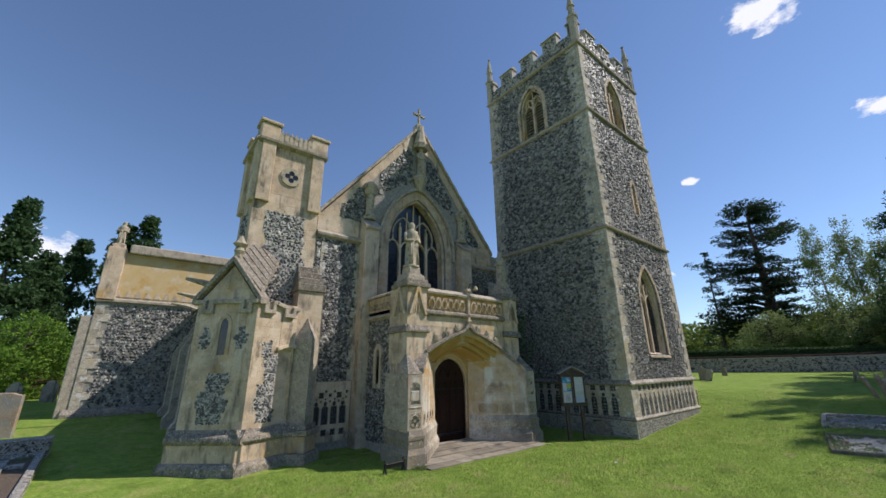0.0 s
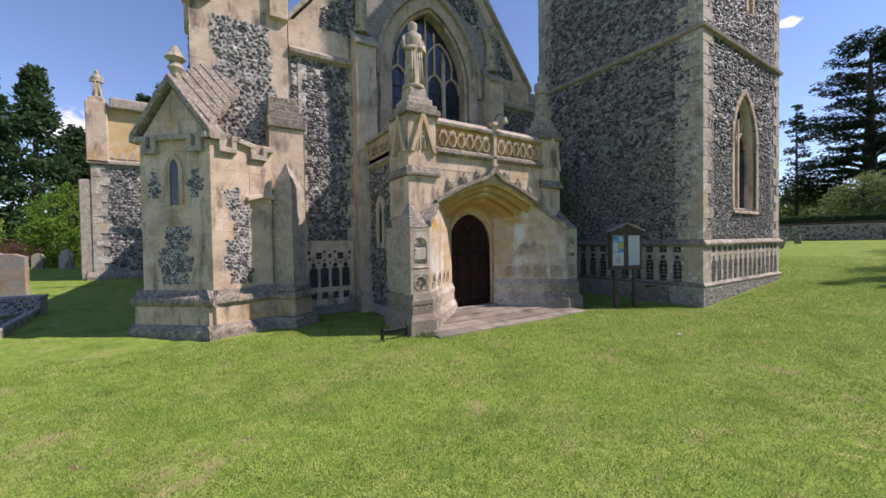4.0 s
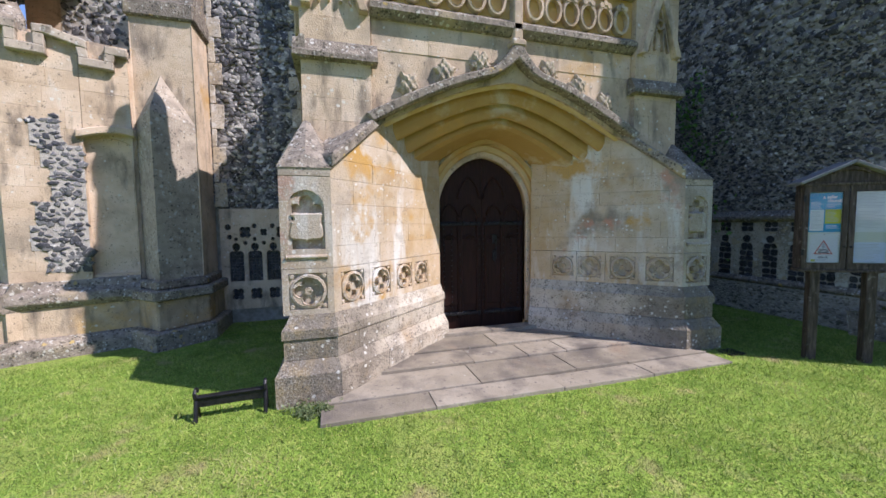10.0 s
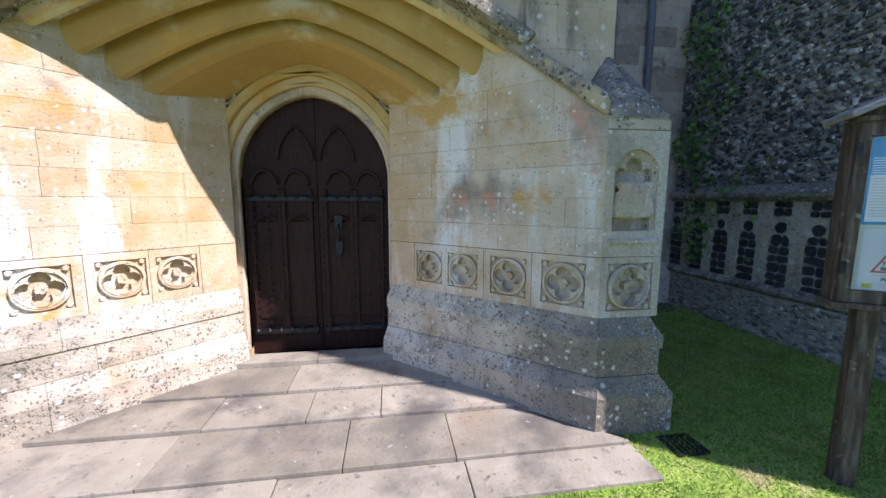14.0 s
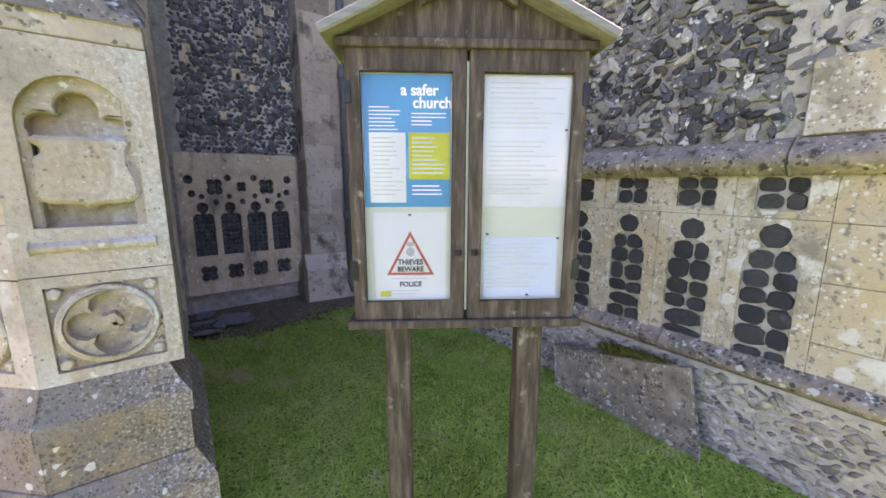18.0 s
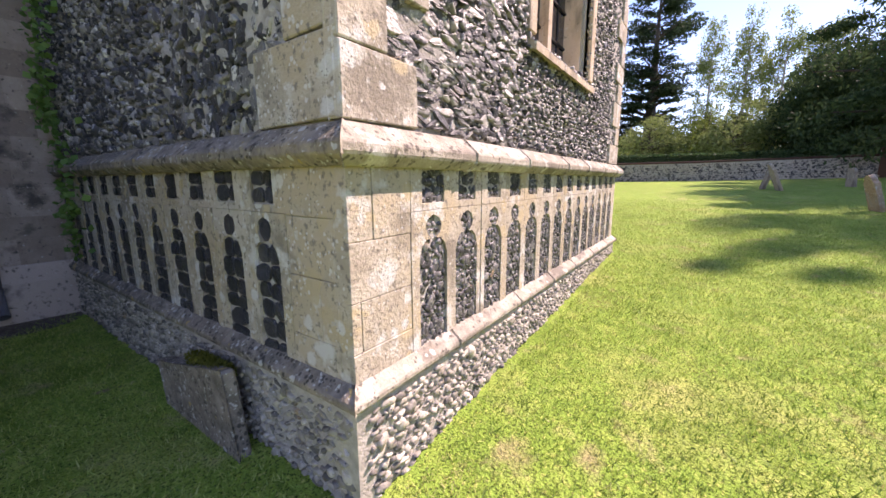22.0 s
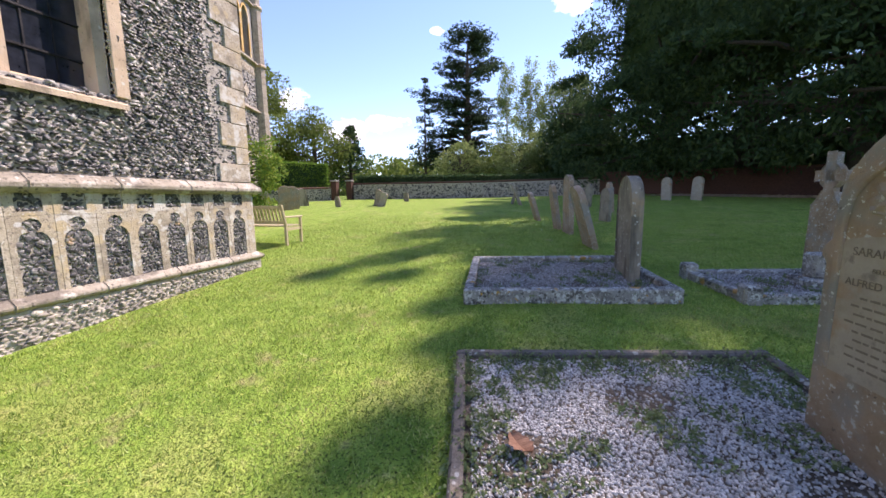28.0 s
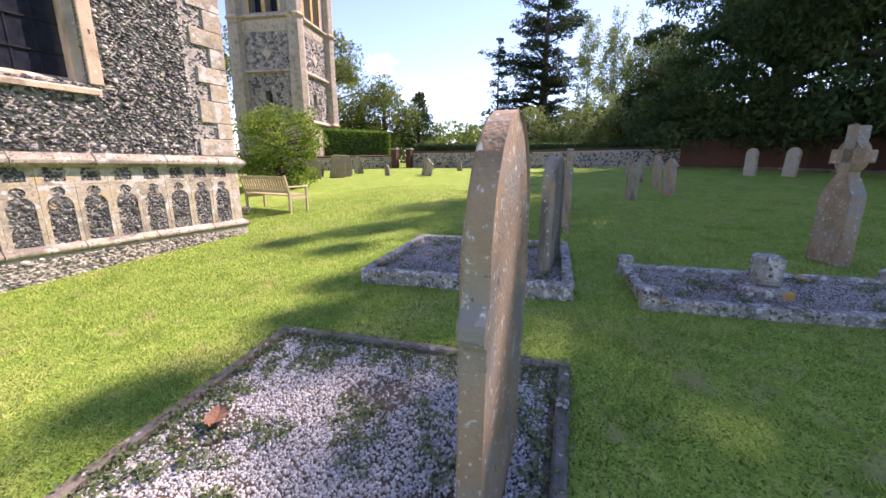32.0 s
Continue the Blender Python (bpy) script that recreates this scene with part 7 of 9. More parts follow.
# ---- far transept with parapet ----
trans = thing("church_transept", pose(-8, 14, 0), "flint transept with ochre stone parapet and corner figure", "church", world_built=True)
FT = Face((-10.2, 13, 0), (1, 0, 0))
tq = part("wall", solid([(0, -0.6), (6.2, -0.6), (6.2, 5.3), (0, 5.3)], [], FT, -0.6, 0), M_MORTAR_GREY, trans)
flints("flint_facing", [(0.5, 0.1), (6.1, 0.1), (6.1, 5.2), (0.5, 5.2)], [], FT, 0.15, 501, M_FLINT, tq, 0.04, 0.85)
quoins(FT, 0, 1, 0.3, 5.2, tq, 502, 0.04)
part("parapet", solid([(0, 5.3), (6.2, 5.3), (6.2, 7.7), (0.6, 7.7), (0.6, 7.4), (0, 7.4)], [], FT, -0.5, 0.02), M_OCHRE, trans, "ochre ashlar parapet")
part("parapet_string", sweep(bmesh.new(), [(0, 5.25), (0.15, 5.3), (0.15, 5.4), (0, 5.5)], FT, -0.1, 6.2), M_GREYSTONE, trans)
bm = bmesh.new()
for k in range(16):
    q = 0.3 + 0.37 * k
    prism(bm, [(q - 0.15, 5.55), (q, 5.9), (q + 0.15, 5.55)], FT, 0, 0.06)
part("diaper_band", bm, M_STONE, trans)
part("parapet_coping", boxes((-9.5, -4.2, 12.7, 13.7, 7.65, 8.1)), M_GREYSTONE, trans, bevel=0.05)
part("corner_pier", boxes((-10.3, -9.6, 12.85, 13.6, 5.3, 7.9), (-10.2, -9.7, 12.95, 13.5, 7.9, 8.1)), M_STONE, trans, bevel=0.03)
part("return_wall", boxes((-10.2, -9.6, 13.6, 24, -0.6, 7.4)), M_MORTAR, trans)
part("transept_roof", boxes((-9.7, -4.0, 13.6, 24, 7.2, 7.5)), M_LEAD, trans)
part("plinth", sweep(bmesh.new(), [(-0.1, -0.5), (0.2, -0.5), (0.2, 0.5), (0, 0.7), (-0.1, 0.7)], FT, -0.2, 6.2), M_DARKSTONE, trans)
part("angle_buttress", boxes((-10.6, -10.15, 13.0, 14.2, -0.4, 4.6)), M_GREYSTONE, trans, bevel=0.03)
figure("statue", (-9.95, 13.2, 8.1), 1.2, "small stone figure on the transept corner pier")
# low aisle between turret and transept, with gargoyle spouts
aisle = thing("church_aisle", pose(-5.5, 8, 0), "lower flint aisle wall with buttresses and leaning gargoyles", "church", world_built=True)
FAI = Face((-6.4, 13, 0), (0, -1, 0))
aw_ = part("wall", solid([(0, -0.6), (9.2, -0.6), (9.2, 5.0), (0, 5.0)], [], FAI, -0.5, 0), M_MORTAR, aisle)
flints("flint_facing", [(0, 0.3), (9.2, 0.3), (9.2, 4.9), (0, 4.9)], [], FAI, 0.15, 511, M_FLINT, aw_, 0.04, 0.85)
for k in range(3):
    y = 11.6 - 3.2 * k
    bm = bmesh.new()
    sweep(bm, [(0, -0.5), (0.75, -0.5), (0.75, 0.5), (0.6, 0.7), (0.6, 3.0), (0, 4.2)], FAI, 13 - y - 0.3, 13 - y + 0.3)
    part("buttress", bm, M_GREYSTONE, aisle, bevel=0.02)
    bm = bmesh.new()
    tube(bm, [FAI.at(13 - y, 5.0, 0), FAI.at(13 - y, 5.15, 0.5), FAI.at(13 - y, 5.25, 1.1)], [0.12, 0.11, 0.05], 6)
    part("gargoyle", bm, M_STATUE, aisle)
bm = bmesh.new()
v = [bm.verts.new(p) for p in ((-6.5, 3.8, 5.0), (-6.5, 13, 5.0), (-4.2, 13, 7.2), (-4.2, 3.8, 7.2))]
bm.faces.new(v)
bmesh.ops.solidify(bm, geom=bm.faces[:], thickness=0.12)
part("aisle_roof", bm, M_LEAD, aisle)

# ---- churchyard things ----
def on_ground(x, y, rz=0.0, lean=(0, 0), sink=0.0):
    return pose(x, y, gz(x, y) - sink, lean[0], lean[1], rz)


def headstone(m, w, h, t, mt, label, shape="round", group="", lean=None):
    """A headstone about its base: shaped slab with a bevelled edge."""
    ob = thing("headstone", m, label, "gravestone", group)
    fr = Face((0, -t / 2, 0), (1, 0, 0))
    hw = w / 2
    if shape == "round":
        out = [(-hw, -0.25), (hw, -0.25), (hw, h - hw * 0.9)] + [(x, h - hw * 0.9 + y * 0.9) for x, y in arc(0, 0, hw, 8, 172, 14)] + [(-hw, h - hw * 0.9)]
    elif shape == "pointed":
        out = [(-hw, -0.25), (hw, -0.25)] + pointed(0, hw, h - w * 0.6, w * 0.6, 7)[::-1]
    elif shape == "shoulder":
        out = [(-hw, -0.25), (hw, -0.25), (hw, h * 0.8), (hw * 0.75, h * 0.84)] + arc(0, h * 0.86, hw * 0.7, 0, 180, 10)[::1] + [(-hw * 0.75, h * 0.84), (-hw, h * 0.8)]
    else:
        out = [(-hw, -0.25), (hw, -0.25), (hw, h * 0.93), (hw * 0.5, h), (-hw * 0.5, h), (-hw, h * 0.93)]
    slab = part("slab", solid(out, [], fr, -t, 0), mt, ob, bevel=0.012)
    return ob


def kerb_grave(corners, mt, fill_mt, seed, label, h=0.15, wd=0.13, gravel=0.03, posts=False, weeds=0, near=None):
    """A grave kerb of four stones round a bed of chippings."""
    cx, cy = sum(p[0] for p in corners) / 4, sum(p[1] for p in corners) / 4
    ob = thing("grave_kerb", pose(cx, cy, gz(cx, cy)), label, "grave kerb", world_built=True)
    n = 4
    for i in range(n):
        p, q = Vector((*corners[i], 0)), Vector((*corners[(i + 1) % n], 0))
        u = (q - p).normalized()
        nrm = Vector((-u.y, u.x, 0))
        bm = bmesh.new()
        e = wd if i % 2 else 0.0
        vs = []
        for k, (a, d) in enumerate(((p + u * e, 0), (q - u * e, 0), (q - u * e, wd), (p + u * e, wd))):
            b = a + nrm * d
            vs.append((b.x, b.y))
        z = [gz(x, y) for x, y in vs]
        lo = [bm.verts.new((x, y, zz - 0.15)) for (x, y), zz in zip(vs, z)]
        hi = [bm.verts.new((x, y, zz + h)) for (x, y), zz in zip(vs, z)]
        for k in range(4):
            bm.faces.new([lo[k], lo[(k + 1) % 4], hi[(k + 1) % 4], hi[k]])
        bm.faces.new(hi)
        bm.faces.new(lo[::-1])
        part("kerb_stone", bm, mt, ob, bevel=0.015)
        if posts:
            bm = bmesh.new()
            c = p + nrm * wd / 2 + u * wd / 2
            zz = gz(c.x, c.y)
            box(bm, c.x - 0.09, c.x + 0.09, c.y - 0.09, c.y + 0.09, zz - 0.1, zz + 0.2)
            part("corner_post", bm, mt, ob, bevel=0.025)
    bm = bmesh.new()
    vs = [bm.verts.new((cx + (x - cx) * 0.96, cy + (y - cy) * 0.96, gz(x, y) + h * 0.55)) for x, y in corners]
    bm.faces.new(vs)
    bmesh.ops.solidify(bm, geom=bm.faces[:], thickness=0.1)
    part("bed", bm, M_SOIL, ob)
    rng = np.random.default_rng(seed)
    a, b = Vector(corners[0]), Vector(corners[1])
    c, d = Vector(corners[2]), Vector(corners[3])
    pu, pv = rng.uniform(0.05, 0.95, (2, fill_mt[1]))
    A, B, C, D = (np.array(x) for x in corners)
    P = (1 - pu)[:, None] * ((1 - pv)[:, None] * A + pv[:, None] * D) + pu[:, None] * ((1 - pv)[:, None] * B + pv[:, None] * C)
    bare = np.sin(P[:, 0] * 5.1 + seed) * np.sin(P[:, 1] * 4.3 + 2) > 0.6
    P = P[~bare | (rng.uniform(0, 1, len(P)) < 0.35)]
    z = ground_z(P[:, 0], P[:, 1]) + h * 0.56
    N = len(P)
    oct_ = np.array([[1, 0, 0], [0, 1, 0], [-1, 0, 0], [0, -1, 0], [0, 0, 1], [0, 0, -1]], float)
    s = gravel * rng.uniform(0.35, 0.9, (N, 1, 1)) * rng.uniform(0.6, 1.2, (N, 6, 1))
    R = rng.normal(0, 1, (N, 3, 3))
    R = np.linalg.qr(R)[0]
    V = np.einsum("nij,kj->nki", R, oct_) * s + np.concatenate([P, z[:, None]], 1)[:, None]
    tri = np.array([0, 1, 4, 1, 2, 4, 2, 3, 4, 3, 0, 4, 1, 0, 5, 2, 1, 5, 3, 2, 5, 0, 3, 5])
    arrays("chippings", V.reshape(-1, 3), (tri[None] + (np.arange(N) * 6)[:, None]).ravel(), 3, fill_mt[0], ob, "grey-white marble chippings", "stuff")
    if weeds:
        k = rng.uniform(0, 1, (weeds, 2))
        W = (1 - k[:, :1]) * ((1 - k[:, 1:]) * A + k[:, 1:] * D) + k[:, :1] * ((1 - k[:, 1:]) * B + k[:, 1:] * C)
        edge = np.abs(k - 0.5).max(1) > 0.42
        patchy = np.sin(W[:, 0] * 7.3 + 2 * np.sin(W[:, 1] * 3.1)) * np.sin(W[:, 1] * 6.1 + 1 + 2 * np.sin(W[:, 0] * 2.7)) > 0.3
        if near:
            patchy = (rng.uniform(0, 1, weeds) < 0.55) & patchy | ((k[:, 0] < 1 - near[0]) | (k[:, 1] > near[0])) & (rng.uniform(0, 1, weeds) < near[1])
        W = W[edge | patchy]
        cl = np.concatenate([W, (ground_z(W[:, 0], W[:, 1]) + h * 0.6)[:, None]], 1)
        pts = clumps(cl, np.full(len(cl), 0.055), 14, seed + 1, 0.1)
        pts[:, 2] = np.maximum(pts[:, 2], np.repeat(cl[:, 2], 14)) 
        leaves("weeds", pts, 0.034, M_WEED, ob, "low green weeds", seed + 2)
    return ob


KB = [(6.4, -7.93), (6.6, -10.2), (8.72, -9.93), (8.36, -7.6)]
kerb_grave(KB, M_KERBDARK, (M_GRAVEL, 27000), 5, "grey stone grave kerb filled with weedy marble chippings", h=0.085, wd=0.075, gravel=0.016, weeds=1900, near=(0.84, 0.6))
KA = [(9.62, -7.42), (9.93, -9.8), (11.62, -9.5), (11.4, -7.25)]
kerb_grave(KA, M_KERB, (M_GRAVELGREY, 16000), 6, "lichened stone grave kerb with dark gravel bed", h=0.17, wd=0.11, gravel=0.014, weeds=420)
KC = [(10.0, -10.42), (10.4, -12.88), (11.4, -12.66), (11.1, -10.17)]
kerb_grave(KC, M_KERB, (M_GRAVELGREY, 12000), 7, "lichened grave kerb with square corner posts", h=0.1, wd=0.11, gravel=0.014, posts=True, weeds=300)

# tall inscribed headstone on the chippings grave
hs = thing("headstone", pose(7.522, -9.785, gz(7.522, -9.785), 0, 0, 185.8), "tall brown sandstone headstone with round top and carved inscription panel", "gravestone")
frh = Face((0, -0.05, 0), (1, 0, 0))
W2, HT = 0.385, 1.72
body = [(-W2, -0.3), (W2, -0.3), (W2, 1.0), (W2 + 0.03, 1.03), (W2 + 0.03, 1.08), (W2 - 0.02, 1.13), (W2 - 0.02, 1.24)] + [(x * (W2 - 0.02) / W2, 1.24 + y * 1.13) for x, y in arc(0, 0, W2, 6, 174, 18)] + [(-W2 + 0.02, 1.24), (-W2 + 0.02, 1.13), (-W2 - 0.03, 1.08), (-W2 - 0.03, 1.03), (-W2, 1.0)]
part("slab", solid(body, [], frh, -0.072, 0.0), M_HEAD, hs, bevel=0.01)
bm = bmesh.new()
ring_arch(bm, 0, 0.285, 1.2, 0.31, 0.035, frh, 0, 0.02, legs=0.45)
part("panel_border", bm, M_HEAD, hs, bevel=0.006)
part("inscription_panel", solid(opening(0, 0.285, 0.45, 1.12, 0.05, 6), [], frh, 0, 0.005), M_HEADFACE, hs, "smooth grey inscription panel")
bm = bmesh.new()
bmesh.ops.create_icosphere(bm, subdivisions=4, radius=1.0)
for v in bm.verts:
    d = v.co.copy()
    a = math.atan2(d.z, d.x)
    q = 1 + 0.15 * math.sin(6 * a) * (1 - abs(d.y)) + 0.12 * math.sin(11 * d.x) * math.sin(9 * d.z + 1)
    v.co = Vector((0.19 * d.x * q, -0.05 + 0.022 * d.y * q * (1 + 0.5 * math.sin(14 * d.x) * math.sin(13 * d.z)), 1.32 + 0.12 * d.z * q))
part("carved_spray", bm, M_HEAD, hs, "worn carved foliage relief")


def lettering(text, size, m, material, parent, name="lettering", bold=0.0, depth=0.001):
    cu = bpy.data.curves.new(name, "FONT")
    cu.body, cu.size, cu.align_x, cu.align_y, cu.extrude, cu.offset = text, size, "CENTER", "CENTER", depth, bold
    tmp = bpy.data.objects.new("tmp_text", cu)
    scene.collection.objects.link(tmp)
    me = bpy.data.meshes.new_from_object(tmp.evaluated_get(bpy.context.evaluated_depsgraph_get()))
    bpy.data.objects.remove(tmp)
    me.transform(m)
    me.name = name
    return link_mesh(name, me, material, parent)


M_INK = mat("dark_ink", [(0.02, 0.02, 0.022), (0.03, 0.03, 0.03)], 30, bump=0, rough=0.6)
M_CUT = mat("cut_letter_lead", [(0.17, 0.145, 0.11), (0.23, 0.195, 0.15)], 30, bump=0, rough=0.8)
up = pose(0, 0, 0, 90, 0, 0)
lettering("SARAH AUGUSTA", 0.058, pose(0, -0.057, 1.08) @ up, M_CUT, hs)
lettering("BELOVED WIFE OF", 0.03, pose(0, -0.057, 1.0) @ up, M_CUT, hs)
lettering("ALFRED GRIMWOOD", 0.052, pose(0, -0.057, 0.93) @ up, M_CUT, hs)
bm = bmesh.new()
rng = random.Random(3)
for k in range(9):
    z = 0.855 - 0.042 * k
    a, end = -rng.uniform(0.14, 0.24), rng.uniform(0.14, 0.24)
    while a < end:
        w = rng.uniform(0.02, 0.06)
        fbox(bm, frh, a, min(a + w, end), z, z + 0.011, 0.004, 0.0062)
        a += w + rng.uniform(0.008, 0.02)
part("worn_lettering", bm, M_CUT, hs, "worn illegible inscription lines", kind="stuff")

# headstone within the second kerb, and the stones beyond
headstone(pose(10.76, -9.4, gz(10.76, -9.4), 0, 1, 1), 0.74, 1.38, 0.13, M_HEADGREY, "grey weathered round-topped headstone on a kerbed grave", "round")
STONES = ((13.12, -9.3, 0.62, 1.28, "round", 2, (-17, -4), 10), (14.95, -9.02, 0.5, 1.45, "round", 2, (-1, 1), 12), (15.72, -8.83, 0.34, 1.3, "shoulder", 2, (-9, 0), 14),
          (18.0, -8.35, 0.4, 1.0, "shoulder", 2, (-17, 0), 14), (19.0, -11.3, 0.5, 1.1, "round", 2, (0, 4), 20), (17.6, -10.3, 0.5, 1.05, "round", 0, (0, -3), 20),
          (28.6, -15.35, 0.6, 1.3, "round", 1, (0, 2), 30), (28.0, -16.6, 0.6, 1.3, "round", 1, (0, -3), 30), (27.5, -6.97, 0.5, 1.1, "flat", 0, (14, 0), 10),
          (26.4, -7.5, 0.5, 1.3, "shoulder", 0, (-22, 0), 12), (38 - 9.2, -10.2, 0.5, 0.9, "round", 0, (0, 6), 20), (24.0, -10.64, 0.5, 1.1, "round", 0, (0, -6), 20), (21.2, -11.1, 0.5, 1.2, "shoulder", 2, (0, 8), 15),
          (26.97, 1.25, 0.5, 1.0, "flat", 0, (0, -14), 80), (27.9, 1.5, 0.5, 1.05, "shoulder", 0, (0, 3), 80), (26.3, 0.7, 0.45, 0.9, "flat", 0, (0, -18), 80), (25.9, 3.3, 0.35, 0.7, "shoulder", 0, (0, 8), 80), (32.2, 1.14, 0.4, 0.7, "flat", 0, (0, 6), 80),
          (21.8, 5.4, 0.75, 1.25, "shoulder", 2, (4, 0), -40), (23.2, 5.0, 0.85, 1.35, "flat", 2, (0, 7), -40), (24.2, 5.3, 0.8, 1.35, "round", 2, (0, 3), -40), (25.7, 6.3, 0.6, 1.2, "round", 0, (0, -4), -40), (23.6, 6.9, 0.7, 1.1, "round", 0, (0, 3), -40), (27.0, 6.4, 0.6, 1.2, "round", 0, (0, -8), -40),
          (17.5, -16.33, 0.75, 1.55, "pointed", 1, (3, -2), 10))
MS = (M_HEADGREY, M_HEADFACE, M_HEAD)
LB_ = ("grey lichened headstone leaning in the grass", "pale grey headstone standing in shade", "brown weathered headstone in the grass")
for x, y, w, h, sh, mi, ln_, rz in STONES:
    headstone(pose(x, y, gz(x, y) - 0.05, ln_[0], ln_[1], rz), w, h, 0.11, MS[mi], LB_[mi], sh, "churchyard headstones")
# celtic cross stone
cc = thing("celtic_cross", pose(12.27, -12.47, gz(12.27, -12.47) - 0.03, 0, 0, 25) @ Matrix.Diagonal((0.74, 0.9, 1.0, 1.0)), "brown stone wheel cross on a tapered shaft in the grass", "gravestone")
fc = Face((0, -0.1, 0), (1, 0, 0))
part("shaft", solid([(-0.26, -0.2), (0.26, -0.2), (0.24, 0.85), (0.16, 0.95), (0.09, 1.05), (-0.09, 1.05), (-0.16, 0.95), (-0.24, 0.85)], [], fc, -0.2, 0), M_HEAD, cc, bevel=0.02)
bm = bmesh.new()
plate(bm, arc(0, 1.28, 0.19, 0, 342, 19), [arc(0, 1.28, 0.1, 0, 330, 11)], fc, -0.17, -0.03)
fbox(bm, fc, -0.07, 0.07, 1.0, 1.62, -0.19, -0.01)
fbox(bm, fc, -0.24, 0.24, 1.21, 1.35, -0.19, -0.01)
part("wheel_head", bm, M_HEAD, cc, bevel=0.015)
# low square memorial post in the third kerb
mp_ = thing("memorial_block", pose(10.72, -11.45, gz(10.72, -11.45) + 0.05), "lichened square memorial block within a grave kerb", "memorial")
part("block", boxes((-0.2, 0.2, -0.2, 0.2, -0.1, 0.08), (-0.11, 0.11, -0.11, 0.11, 0.08, 0.37)), M_KERB, mp_, bevel=0.025)
# small cross on a stepped base
sc = thing("cross_memorial", pose(9.35, -12.33, gz(9.35, -12.33), 0, 0, -65) @ Matrix.Diagonal((0.74, 0.6, 0.85, 1.0)), "small lichened stone cross on a stepped base", "memorial")
part("base", boxes((-0.32, 0.32, -0.26, 0.26, -0.1, 0.22)), M_KERB, sc, bevel=0.02)
part("step", boxes((-0.19, 0.19, -0.16, 0.16, 0.22, 0.32)), M_KERB, sc, bevel=0.02)
part("cross", boxes((-0.07, 0.07, -0.105, 0.105, 0.32, 1.04), (-0.066, 0.066, -0.31, 0.31, 0.72, 0.88)), M_KERB, sc, bevel=0.012)
headstone(on_ground(10.12, -13.27, 60), 0.36, 0.42, 0.25, M_KERB, "squat lichened stone lump stained orange", "flat")
headstone(on_ground(9.76, -13.77, 60), 0.8, 0.7, 0.35, M_KERB, "broad lichened stone tomb end", "flat")

# bench
bench = thing("garden_bench", pose(13.1, -1.9, gz(13.1, -1.9), 0, 0, 90), "pale weathered wooden garden bench on the lawn", "bench")
BL = 0.8
for s in (-1, 1):
    part("front_leg", boxes((s * BL - 0.03, s * BL + 0.03, -0.33, -0.27, -0.05, 0.62)), M_TEAK, bench, bevel=0.006)
    bm = bmesh.new()
    box(bm, s * BL - 0.03, s * BL + 0.03, 0.22, 0.28, -0.05, 0.45)
    part("back_leg", bm, M_TEAK, bench, bevel=0.006)
    bm = bmesh.new()
    box(bm, s * BL - 0.03, s * BL + 0.03, 0.22, 0.28, 0.45, 0.92)
    for q in bm.verts:
        if q.co.z > 0.8:
            q.co.y += 0.12
    part("back_post", bm, M_TEAK, bench, bevel=0.006)
    part("arm_rest", boxes((s * BL - 0.04, s * BL + 0.04, -0.36, 0.3, 0.62, 0.66)), M_TEAK, bench, bevel=0.01)
    part("side_rail", boxes((s * BL - 0.02, s * BL + 0.02, -0.3, 0.25, 0.33, 0.4)), M_TEAK, bench)
for k in range(6):
    part("seat_slat", boxes((-BL, BL, -0.33 + k * 0.1, -0.25 + k * 0.1, 0.42, 0.45)), M_TEAK, bench, bevel=0.005)
for z, y in ((0.86, 0.36), (0.52, 0.28)):
    part("back_rail", boxes((-BL, BL, y - 0.02, y + 0.02, z - 0.035, z + 0.04)), M_TEAK, bench, bevel=0.006)
for k in range(17):
    x = -BL + 0.08 + k * (2 * BL - 0.16) / 16
    bm = bmesh.new()
    box(bm, x - 0.022, x + 0.022, 0.27, 0.29, 0.54, 0.84)
    for q in bm.verts:
        if q.co.z > 0.7:
            q.co.y += 0.075
    part("back_slat", bm, M_TEAK, bench)
pot = thing("plant_pot", pose(12.35, -1.7, gz(12.35, -1.7)), "small weathered stone plant pot behind the bench", "pot")
part("pot", lathe(bmesh.new(), [(0.06, 0), (0.09, 0.03), (0.06, 0.07), (0.12, 0.16), (0.13, 0.2), (0.1, 0.2), (0.09, 0.14)], (0, 0, 0), 14), M_KERB, pot, smooth=True)

